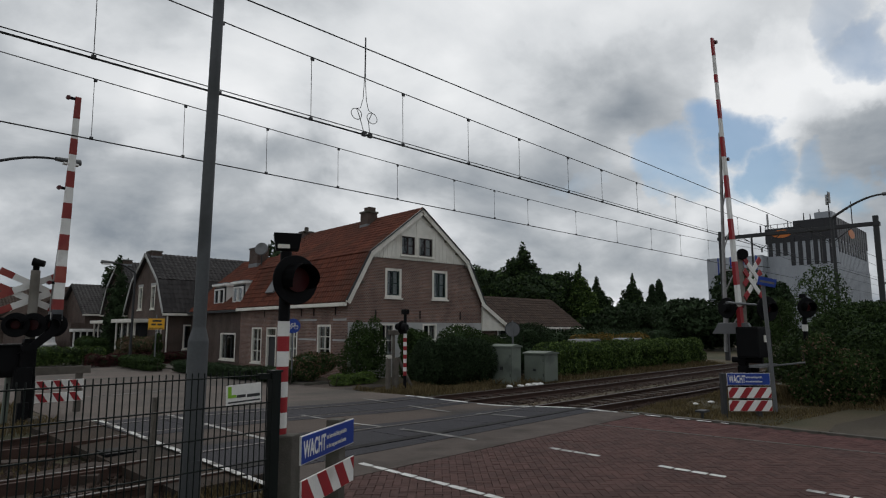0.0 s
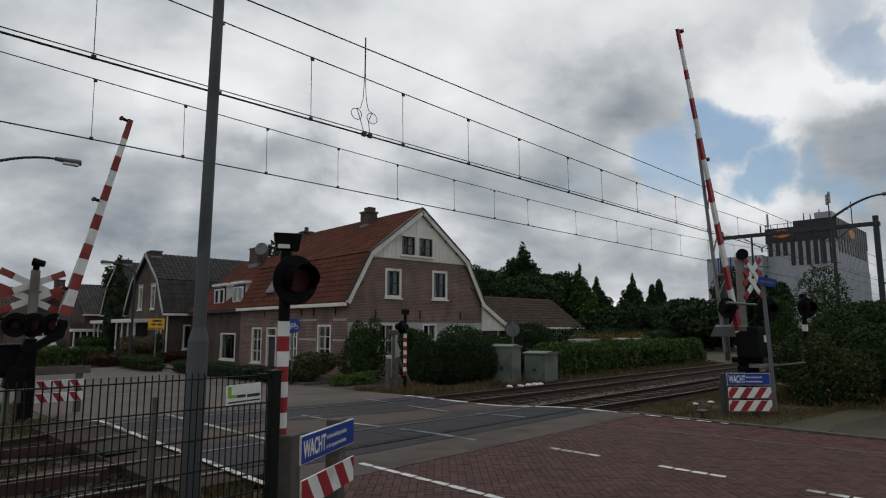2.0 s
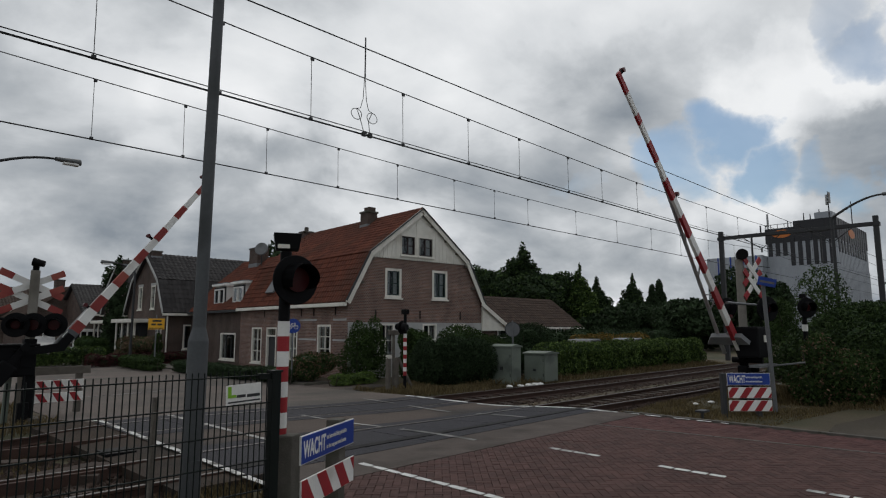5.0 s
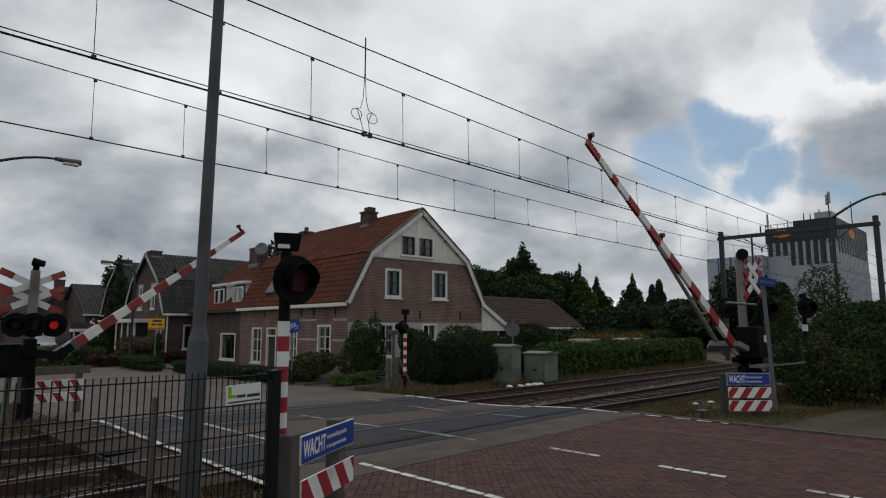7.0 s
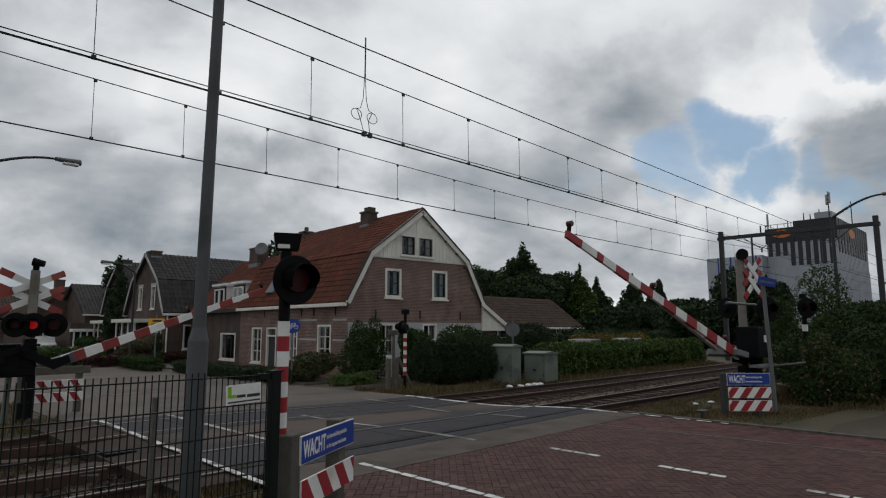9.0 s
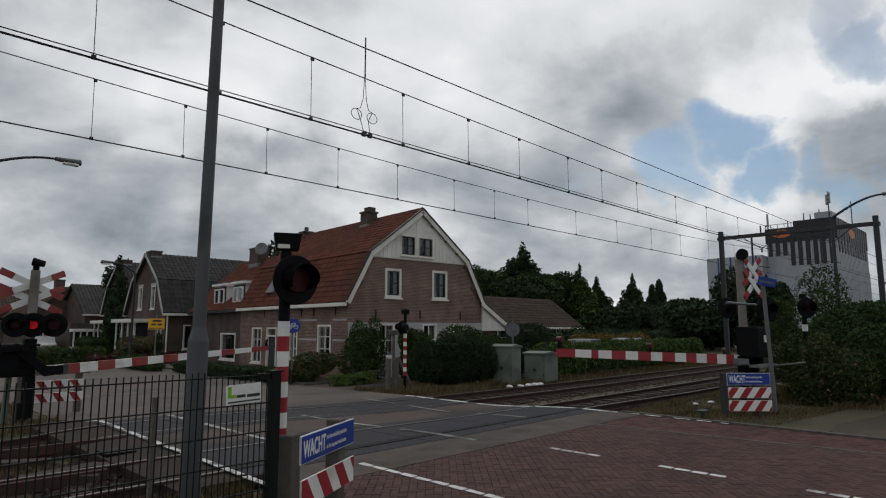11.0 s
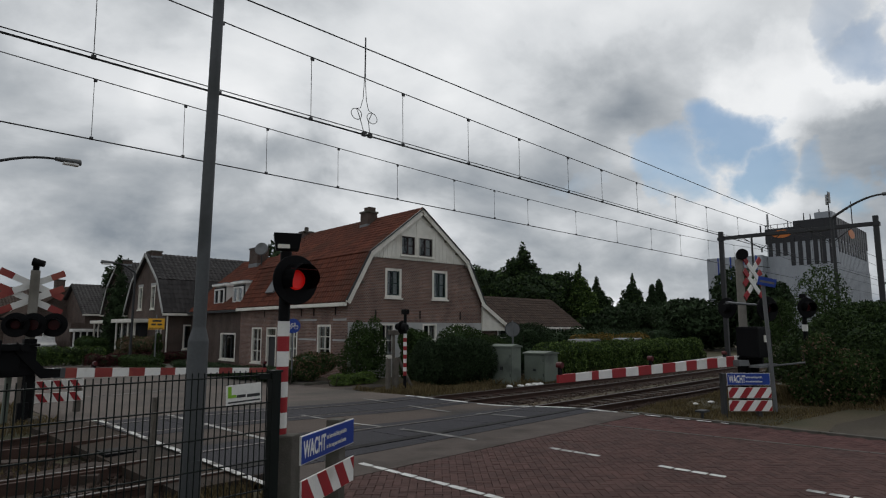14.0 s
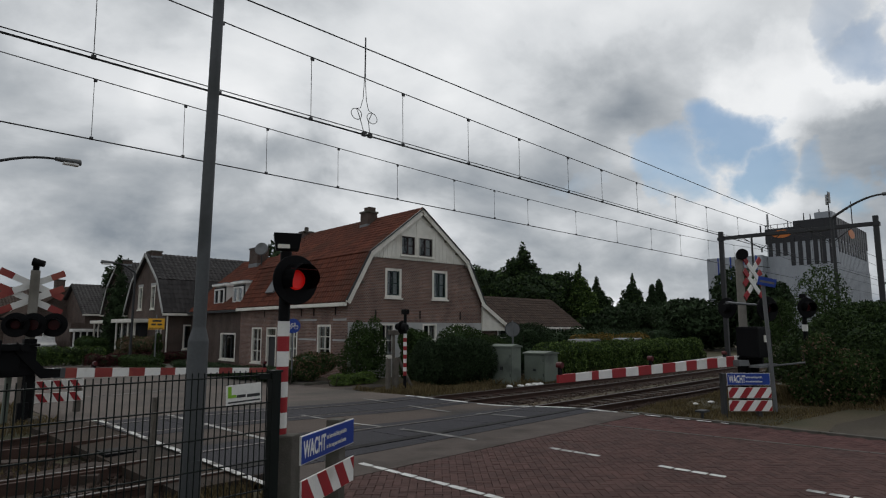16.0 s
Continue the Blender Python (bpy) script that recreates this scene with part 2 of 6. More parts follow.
RED_FADED = mat("faded_red_paint", (0.24, 0.036, 0.032), 0.65, scale=3, amount=0.25, bump=0.1, fine=40, stain=(0.30, 0.075, 0.055), stain_at=0.6)
BLUE = mat("blue_sign", (0.012, 0.045, 0.27), 0.4, scale=3, amount=0.15, bump=0.05)
YELLOW = mat("yellow_sign", (0.80, 0.42, 0.02), 0.45, scale=3, amount=0.12, bump=0.05)
GREEN_MARK = mat("green_print", (0.22, 0.45, 0.03), 0.5, scale=3, amount=0.1, bump=0)
CREAM = mat("cream_paint", (0.74, 0.71, 0.64), 0.6, scale=2, amount=0.15, bump=0.15, fine=30, stain=(0.58, 0.54, 0.47), stain_at=0.64)
PLASTER = mat("grey_plaster", (0.40, 0.40, 0.39), 0.9, scale=1.5, amount=0.15, bump=0.3, fine=40, stain=(0.28, 0.27, 0.25), stain_at=0.6)
BRICK = brick_mat("red_brown_brick", (0.19, 0.088, 0.064), (0.078, 0.043, 0.037), (0.27, 0.21, 0.18), w=0.118, h=0.068)
BRICK_DARK = brick_mat("dark_brick", (0.085, 0.048, 0.038), (0.062, 0.037, 0.031), (0.105, 0.088, 0.075))
TILE_RED = mat("red_roof_tile", (0.120, 0.039, 0.024), 0.8, spec=0.2, scale=1.0, amount=0.3, bump=0.3, fine=30, stain=(0.085, 0.035, 0.023), stain_at=0.58, piece=0.25)
TILE_DARK = mat("dark_roof_tile", (0.036, 0.033, 0.033), 0.75, spec=0.25, scale=1.0, amount=0.3, bump=0.3, fine=30, piece=0.25)
TILE_BROWN = mat("brown_roof_tile", (0.06, 0.041, 0.032), 0.85, spec=0.2, scale=1.0, amount=0.3, bump=0.3, fine=30, piece=0.2)
SASH_GREEN = mat("green_sash_paint", (0.012, 0.030, 0.025), 0.5, scale=3, amount=0.2, bump=0.1)
SASH_BROWN = mat("brown_sash_paint", (0.035, 0.022, 0.02), 0.5, scale=3, amount=0.2, bump=0.1)
LEAD = mat("lead_flashing", (0.20, 0.21, 0.22), 0.6, 0.2, scale=4, amount=0.2, bump=0.1)
GREY_GREEN = mat("grey_green_coating", (0.15, 0.175, 0.145), 0.65, scale=2.5, amount=0.18, bump=0.15, fine=40, stain=(0.09, 0.105, 0.09), stain_at=0.60)
WOOD_GREY = mat("weathered_wood", (0.12, 0.106, 0.09), 0.95, scale=6, amount=0.35, bump=0.6, fine=50)
BARK = mat("bark", (0.055, 0.045, 0.035), 0.95, scale=6, amount=0.4, bump=0.7, fine=30)
LEAF = leaf_mat("leaf_green", (0.036, 0.060, 0.018))
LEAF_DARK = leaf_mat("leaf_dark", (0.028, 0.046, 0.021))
LEAF_BRIGHT = leaf_mat("leaf_hedge", (0.092, 0.14, 0.036))
LEAF_RED = leaf_mat("leaf_red", (0.06, 0.022, 0.022))
LEAF_DRY = leaf_mat("leaf_dry", (0.15, 0.095, 0.065))
LEAF_YELLOW = leaf_mat("leaf_autumn", (0.19, 0.12, 0.03))
GRASS_BLADE = leaf_mat("grass_blade", (0.120, 0.092, 0.046))
CLADDING = mat("light_metal_cladding", (0.35, 0.37, 0.40), 0.5, 0.2, scale=0.4, amount=0.12, bump=0.05, fine=4, piece=0.06)
CLAD_BLACK = mat("black_cladding", (0.02, 0.02, 0.024), 0.5, scale=0.4, amount=0.3, bump=0.05, fine=4)
ORANGE = mat("orange_sign", (0.55, 0.16, 0.03), 0.5, scale=2, amount=0.1, bump=0)
WIRE = mat("copper_wire", (0.02, 0.021, 0.022), 0.6, 0.3, scale=3, amount=0.2, bump=0)
CURTAIN = mat("curtain", (0.30, 0.30, 0.29), 0.95, scale=5, amount=0.2, bump=0.3)
# near-black stand-in for unlit interiors behind glass: shade put into the colour
INTERIOR_SHADE = mat("interior_shade", (0.02, 0.02, 0.022), 0.9, scale=2, amount=0.3, bump=0)
GLOW_RED = glow_mat("lit_red_lens", (1.0, 0.010, 0.008), 0.11)
LENS_DARK = mat("unlit_red_lens", (0.045, 0.003, 0.004), 0.4, spec=0.2, scale=20, amount=0.2, bump=0.1)
GLASS = bpy.data.materials.new("window_glass")
GLASS.use_nodes = True
_g = GLASS.node_tree.nodes["Principled BSDF"]
_g.inputs["Base Color"].default_value = (0.8, 0.85, 0.86, 1)
_g.inputs["Roughness"].default_value, _g.inputs["Transmission Weight"].default_value, _g.inputs["IOR"].default_value = 0.03, 1.0, 1.45


# ---- building helpers ----
def box(bm, x0, x1, y0, y1, z0, z1, m=None):
    v = [bm.verts.new((x, y, z)) for z in (z0, z1) for y in (y0, y1) for x in (x0, x1)]
    if m is not None:
        for p in v:
            p.co = m @ p.co
    for f in ((0, 2, 3, 1), (4, 5, 7, 6), (0, 1, 5, 4), (2, 6, 7, 3), (0, 4, 6, 2), (1, 3, 7, 5)):
        bm.faces.new([v[i] for i in f])
    return bm


def cyl(bm, p, q, r0, r1=None, n=14):
    """A round bar from p to q."""
    p, q, r1 = Vector(p), Vector(q), r0 if r1 is None else r1
    turn = (q - p).to_track_quat("Z", "Y").to_matrix()
    rings = []
    for c, r in ((p, r0), (q, r1)):
        rings.append([bm.verts.new(c + turn @ Vector((r * math.cos(2 * math.pi * i / n), r * math.sin(2 * math.pi * i / n), 0))) for i in range(n)])
    for i in range(n):
        f = bm.faces.new((rings[0][i], rings[0][(i + 1) % n], rings[1][(i + 1) % n], rings[1][i]))
        f.smooth = n > 6
    for cap in (bm.faces.new(rings[0][::-1]), bm.faces.new(rings[1])):
        for e in cap.edges:
            e.smooth = False
    return bm


def tube(bm, pts, r, n=8, r_end=None):
    """A bent round bar through pts, tapering to r_end."""
    pts = [Vector(p) for p in pts]
    rings = []
    for i, p in enumerate(pts):
        d = (pts[min(i + 1, len(pts) - 1)] - pts[max(i - 1, 0)]).normalized()
        turn = d.to_track_quat("Z", "Y").to_matrix()
        if i and (turn @ Vector((1, 0, 0))).dot(last @ Vector((1, 0, 0))) < 0.6:
            side = last @ Vector((1, 0, 0))
            up = d.cross(side).normalized()
            side = up.cross(d)
            turn = Matrix((side, up, d)).transposed()
        last = turn
        rr = r if r_end is None else r + (r_end - r) * i / (len(pts) - 1)
        rings.append([bm.verts.new(p + turn @ Vector((rr * math.cos(2 * math.pi * k / n), rr * math.sin(2 * math.pi * k / n), 0))) for k in range(n)])
    for a, b in zip(rings, rings[1:]):
        for k in range(n):
            bm.faces.new((a[k], a[(k + 1) % n], b[(k + 1) % n], b[k])).smooth = True
    for cap in (bm.faces.new(rings[0][::-1]), bm.faces.new(rings[-1])):
        for e in cap.edges:
            e.smooth = False
    return bm


def prism(bm, poly, axis, c0, c1):
    """A polygon pulled along an axis: poly holds the two other coordinates, in order."""
    def at(a, b, c):
        return {"x": (c, a, b), "y": (a, c, b), "z": (a, b, c)}[axis]
    lo = [bm.verts.new(at(a, b, c0)) for a, b in poly]
    hi = [bm.verts.new(at(a, b, c1)) for a, b in poly]
    k = len(poly)
    bm.faces.new(lo)
    bm.faces.new(hi[::-1])
    for i in range(k):
        bm.faces.new((lo[i], hi[i], hi[(i + 1) % k], lo[(i + 1) % k]))
    bmesh.ops.recalc_face_normals(bm, faces=bm.faces)
    return bm


def bms(fn, *a, **k):
    return fn(bmesh.new(), *a, **k)


def part(name, bm, material, parent=None, label="", bevel=0.0, m=None):
    """Link a bmesh as one mesh object under a thing or under a part."""
    if bevel:
        bmesh.ops.bevel(bm, geom=bm.edges[:], offset=bevel, segments=2, affect="EDGES", profile=0.6)
    me = bpy.data.meshes.new(name)
    bm.to_mesh(me)
    bm.free()
    me.materials.append(material)
    ob = new(name, me)
    if parent is not None:
        ob.parent = parent
    if m is not None:
        ob.matrix_basis = m
    if label:
        ob["label"] = label
    return ob


def mesh_part(name, verts, faces, material, parent=None, label="", smooth=False):
    me = bpy.data.meshes.new(name)
    me.from_pydata(verts, [], faces)
    if smooth:
        me.polygons.foreach_set("use_smooth", [True] * len(me.polygons))
    me.update()
    me.materials.append(material)
    ob = new(name, me)
    if parent is not None:
        ob.parent = parent
    if label:
        ob["label"] = label
    return ob


def thing(name, m, label, category, group="", kind=""):
    ob = new(name)
    ob.matrix_basis = m
    ob.empty_display_size = 0.2
    return tagged(ob, label, category, group, kind)


def writing(name, body, size, material, parent, m, extrude=0.0015, label=""):
    cu = bpy.data.curves.new(name, "FONT")
    cu.body, cu.size, cu.extrude, cu.offset, cu.align_x, cu.align_y = body, size, extrude, size * 0.022, "LEFT", "CENTER"
    tmp = new(name + "_tmp", cu)
    me = bpy.data.meshes.new_from_object(tmp.evaluated_get(bpy.context.evaluated_depsgraph_get()))
    bpy.data.objects.remove(tmp)
    bpy.data.curves.remove(cu)
    me.materials.clear()
    me.materials.append(material)
    ob = new(name, me)
    ob.parent, ob.matrix_basis = parent, m
    if label:
        ob["label"] = label
    return ob


def leaves(rng, lobes, count, size, upright=0.0, shell=0.55, floor=None):
    """Many small leaf blades spread through ellipsoid lobes (x, y, z, rx, ry, rz), denser to the outside."""
    lobes = np.array(lobes, float)
    w = lobes[:, 3] * lobes[:, 4] + lobes[:, 3] * lobes[:, 5] + lobes[:, 4] * lobes[:, 5]
    pick = rng.choice(len(lobes), count, p=w / w.sum())
    d = rng.normal(size=(count, 3))
    d /= np.linalg.norm(d, axis=1)[:, None]
    r = shell + (1.06 - shell) * rng.random(count) ** 0.6
    c = lobes[pick, :3] + d * r[:, None] * lobes[pick, 3:]
    if floor is not None:
        c = c[c[:, 2] > floor]
    k = len(c)
    a = rng.normal(size=(k, 3))
    a[:, 2] = a[:, 2] * (1 - upright) - upright * 0.8 + rng.normal(size=k) * 0.2
    a /= np.linalg.norm(a, axis=1)[:, None]
    b = np.cross(a, rng.normal(size=(k, 3)))
    b /= np.linalg.norm(b, axis=1)[:, None]
    s = size * (0.6 + 0.8 * rng.random(k))[:, None]
    quad = np.stack([c - a * s, c + b * s * 0.45, c + a * s, c - b * s * 0.45], 1).reshape(-1, 3)
    return quad.tolist(), np.arange(4 * k).reshape(-1, 4).tolist()


# ---- ground, road, tracks ----
def strip_sheet(profile, xs):
    verts = [(x, y, z) for y, z in profile for x in xs]
    k = len(xs)
    return verts, [(j * k + i, j * k + i + 1, (j + 1) * k + i + 1, (j + 1) * k + i) for j in range(len(profile) - 1) for i in range(k - 1)]


FAR_Z = -0.25


def ease(s):
    s = min(1.0, max(0.0, s))
    return s * s * (3 - 2 * s)


def lay(x, y):
    """The crossing is not level: it falls towards the far track, most on the side of the hedge."""
    fall = -0.17 * ease((x - 5.0) / 7.0) * ease((y - 8.0) / 3.5) - 0.10 * ease((4.0 - x) / 1.5) * ease((y - 10.0) / 2.0)
    return fall * min(1.0, max(0.0, (17.2 - y) / 2.8))


def settle(ob):
    for p in ob.data.vertices:
        p.co.z += lay(p.co.x, p.co.y)
    return ob


v, f = strip_sheet([(-2500, -0.05), (-30, -0.05), (7.2, -0.05), (7.6, -0.22), (10.9, -0.22), (11.5, -0.22), (14.4, -0.24), (15.2, FAR_Z - 0.02), (200, FAR_Z - 0.02), (3000, FAR_Z - 0.02)],
                   [-2500, -200, -40, -10, 0, 4.2, 8.8, 13.3, 20, 40, 80, 200, 3000])
v = [(x, y, z - (0.2 if x >= 13.3 and 11 < y < 15 else 0.1 if x <= 0 and 11 < y < 15 else 0.0)) for x, y, z in v]
tagged(mesh_part("ground", v, f, GRASSY), "rough ground of dry grass and soil", "ground", kind="structure")


def road_part(name, material, x0, x1, prof, label, category="road"):
    """A slab of road with the given (y, z) surface, 0.12 m thick."""
    poly = list(prof) + [(y, z - 0.12) for y, z in reversed(prof)]
    bm = bmesh.new()
    n = max(1, int((x1 - x0) / 1.1)) if x0 > 0 else 1
    for i in range(n):
        prism(bm, poly, "x", x0 + (x1 - x0) * i / n, x0 + (x1 - x0) * (i + 1) / n)
    ob = settle(part(name, bm, material))
    return tagged(ob, label, category, kind="structure")


road_part("far_road", ASPHALT_PALE, 4.2, 13.42, [(14.4, 0.0), (17.2, -0.24), (19.0, FAR_Z), (60, FAR_Z), (160, FAR_Z)], "pale worn asphalt road beyond the tracks")
road_part("road", ASPHALT, 4.2, 13.42, [(7.75, 0), (8.6, 0), (9.4, 0), (10.2, 0), (11.0, 0), (11.6, 0), (14.4, 0.0)], "worn grey asphalt road over the level crossing")
road_part("side_road", ASPHALT_PALE, -60, 4.2, [(21.5, FAR_Z), (33, FAR_Z)], "worn grey asphalt side road")
road_part("road_shoulder", SHOULDER, 3.25, 4.2, [(7.75, -0.02), (14.4, -0.02), (15.2, -0.06)], "worn brown asphalt edge beside the crossing")
road_part("road_apron", APRON, 4.4, 13.3, [(6.72, 0.008), (7.75, 0.008)], "pale concrete strip beside the near rail")
road_part("road_base", JOINT, 4.4, 13.3, [(-25, -0.02), (6.85, -0.02)], "sand bed under the brick paving")
for y0, y1, n in ((7.8, 8.2, 0), (8.36, 9.68, 1), (9.8, 10.25, 0), (11.9, 12.3, 0), (12.42, 13.72, 1), (13.86, 14.35, 0)):
    for i in range(8):
        x = 4.2 + i * 1.15
        ob = part("crossing_panel", bms(box, x + 0.006, x + 1.144, y0, y1, -0.1, 0.006 + 0.002 * (i % 2)), ASPHALT_DARK, bevel=0.004)
        settle(ob)
        tagged(ob, "dark rubber crossing panel between the rails", "crossing panel", "panels of the level crossing", "structure")


# black strips paint the grooves' shade, no slot cut; the widest covers the near rail
for y, w, z in ((9.65, 0.085, 0.0105), (12.355, 0.085, 0.0105), (13.70, 0.085, 0.0105), (8.215, 0.185, 0.0135)):
    bm = bmesh.new()
    for i in range(8):
        box(bm, 4.2 + i * 1.15, 5.35 + i * 1.15, y, y + w, -0.05, z)
    tagged(settle(part("groove_shade_strip", bm, BLACK)), "flat black strip painted as the shaded flange groove", "rail groove", "flange grooves", "structure")


def paint(x0, x1, y0, y1, material=WHITE_LINE, z=0.006, label="white painted road line", slope=0.0):
    def zz(y):
        return 0.0 if y <= 14.4 else max(FAR_Z, -(y - 14.4) * 0.24 / 2.8)
    bm = bmesh.new()
    n = max(1, int(abs(y1 - y0) / 0.45))
    for i in range(n):
        a, b = y0 + (y1 - y0) * i / n, y0 + (y1 - y0) * (i + 1) / n
        q = [bm.verts.new((x + slope * (y - 8.0) + random.uniform(-0.012, 0.012), y, zz(y) + lay(x, y) + z + d)) for d in (0, 0.003) for x, y in ((x0, a), (x1, a), (x1, b), (x0, b))]
        for fc in ((0, 3, 2, 1), (4, 5, 6, 7), (0, 1, 5, 4), (1, 2, 6, 5), (2, 3, 7, 6), (3, 0, 4, 7)):
            bm.faces.new([q[j] for j in fc])
    return tagged(part("road_line", bm, material), label, "road marking", "painted road lines", "structure")


for a, b in ((6.9, 7.75), (7.85, 9.2), (9.75, 11.25), (11.5, 12.6), (12.68, 13.9), (14.0, 14.95)):
    paint(4.095, 4.185, a, b, EDGE_LINE, 0.014, slope=0.03)
for a, b in ((9.9, 11.1), (11.15, 12.5), (13.3, 14.3)):
    paint(5.66, 5.76, a, b, PALE_LINE, 0.014)
for a, b, m in ((7.3, 9.2, FADED_LINE), (9.75, 10.8, PALE_LINE), (11.7, 12.6, FADED_LINE), (13.6, 14.6, FADED_LINE)):
    paint(8.16, 8.27, a, b, m, 0.014, slope=-0.03)
for a, b in ((8.3, 9.9), (10.9, 12.6), (13.2, 14.9)):
    paint(11.0, 11.1, a, b, FADED_LINE, 0.014, slope=0.09)
for a, b in ((7.3, 8.2), (8.4, 9.6), (9.75, 11.6), (12.0, 13.1), (13.35, 14.1), (14.2, 14.6)):
    paint(13.12, 13.25, a, b, WHITE_LINE, 0.014)
for a in (6.0, 4.12, 2.25):
    for k in range(4):
        paint(8.54, 8.64, a - 0.24 * k, a - 0.24 * k - 0.20, WHITE_LINE, 0.008)
for k in range(14):
    paint(5.66, 5.75, 7.3 - 0.3 * k, 7.3 - 0.3 * k - 0.26, WHITE_LINE, 0.008)
for a, b in ((7.0, 6.75), (6.6, 6.25), (5.95, 5.6), (5.45, 5.15), (4.95, 4.8)):
    paint(13.16, 13.24, a, b, WHITE_LINE, 0.02)
for k in range(5):
    tagged(part("road_line", bms(box, 6.1 + k * 0.62, 6.1 + k * 0.62 + 0.56, 22.15 + 0.08 * k, 22.25 + 0.08 * k, FAR_Z, FAR_Z + 0.008), FADED_LINE), "white painted road line", "road marking", "painted road lines", "structure")

# kerb of the near brick road
kerb = thing("kerb", pose(13.3, 0, 0), "grey concrete kerb stones along the brick road", "kerb", kind="structure")
for k in range(12):
    part("kerb_stone", bms(box, 0.0, 0.12, 7.2 - k - 0.99, 7.2 - k, -0.1, 0.035), CONC_DARK, kerb, bevel=0.01)


def dip(x):
    """The far track falls a little beyond the crossing."""
    return -0.03 * min(1.0, max(0.0, (x - 13.4) / 8.0))


def rail(y, z, far, name="rail"):
    prof = [(-0.07, -0.16), (0.07, -0.16), (0.07, -0.145), (0.012, -0.12), (0.012, -0.045), (0.036, -0.03), (0.036, -0.006), (0.028, 0), (-0.028, 0), (-0.036, -0.006), (-0.036, -0.03), (-0.012, -0.045), (-0.012, -0.12), (-0.07, -0.145)]
    xs = [-60, 2.4, 2.9, 3.4, 4.0, 5.4, 6.5, 7.6, 8.8, 9.9, 11.1, 12.2, 13.4, 15.4, 17.4, 19.4, 21.4, 260]

    def sweep(p):
        k = len(p)
        vs = [(x, y + a, z + b + lay(x, y) + (dip(x) if far else -0.08 * ease((x - 13.4) / 7.0) * (y < 9)) ) for x in xs for a, b in p]
        fs = [(i * k + j, i * k + (j + 1) % k, (i + 1) * k + (j + 1) % k, (i + 1) * k + j) for i in range(len(xs) - 1) for j in range(k)]
        return vs, fs
    ob = mesh_part(name, *sweep(prof), RUST)
    mesh_part("rail_head", *sweep([(-0.03, -0.001), (0.03, -0.001), (0.03, 0.004), (-0.03, 0.004)]), RAIL_TOP, ob, "worn running surface")
    return tagged(ob, "rusty steel running rail of the railway", "rail", "railway rails", "structure")


rng = np.random.default_rng(4)
for yc, zt in ((9.02, 0.006), (13.07, 0.006)):
    for s in (-0.7525, 0.7525):
        rail(yc + s, zt, yc > 10)
    sl = bms(box, -0.125, 0.125, -1.25, 1.25, -0.15, 0)
    first = None
    for i in range(120):
        x = -11.7 + i * 0.62
        if 3.1 < x < 13.5:
            continue
        if first is None:
            first = part("sleeper", sl, SLEEPER, bevel=0.012, m=pose(x, yc, zt - 0.155))
            tagged(first, "weathered wooden railway sleeper in the ballast", "sleeper", "railway sleepers", "structure")
        else:
            copy_thing(first, pose(x, yc + rng.normal() * 0.02, zt - 0.155 + lay(x, yc) + (dip(x) if yc > 10 else 0) + rng.normal() * 0.004, 0, 0, rng.normal() * 0.6))


def stones(name, n, xr, yr, z, size, material, label, category):
    c = np.c_[rng.uniform(*xr, n), rng.uniform(*yr, n), np.full(n, z) + rng.normal(size=n) * 0.018]
    c[:, 2] += np.where(c[:, 1] > 11.2, np.where(c[:, 0] > 13, -0.19, -0.1), np.where((c[:, 0] > 13) & (c[:, 1] > 9.2), -0.07, 0))
    base = np.array([(1, 0, -0.3), (-0.5, 0.85, -0.3), (-0.5, -0.85, -0.3), (0, 0, 1.0), (0.9, 0.8, 0.35), (-0.9, 0.1, 0.4)])
    s = size * (0.5 + rng.random(n))[:, None, None]
    jit = rng.normal(size=(n, 6, 3)) * 0.28
    a = rng.uniform(0, 6.28, n)
    rot = np.stack([np.cos(a), -np.sin(a), np.sin(a), np.cos(a)], 1).reshape(n, 2, 2)
    p = (base[None] + jit) * s
    p[:, :, :2] = np.einsum("nij,nkj->nki", rot, p[:, :, :2])
    p += c[:, None]
    fs = np.array([(0, 4, 3), (4, 1, 3), (1, 5, 3), (5, 2, 3), (2, 0, 3), (0, 1, 4), (1, 2, 5)])
    faces = (fs[None] + 6 * np.arange(n)[:, None, None]).reshape(-1, 3)
    return tagged(mesh_part(name, p.reshape(-1, 3).tolist(), faces.tolist(), material), label, category, kind="stuff")


for n, xr in ((26000, (-6, 3.3)), (40000, (13.4, 46))):
    stones("ballast", n, xr, (7.3, 14.7), -0.185, 0.034, GRAVEL, "brown rusty ballast stones between the rails", "ballast")


# ---- overhead line ----
def wire(name, pts, r, label, n=5):
    return tagged(part(name, bms(tube, pts, r, n), WIRE), label, "overhead wire", "overhead wires")


def mess_z(x):
    return 6.62 + 0.00096 * (x - 20) ** 2


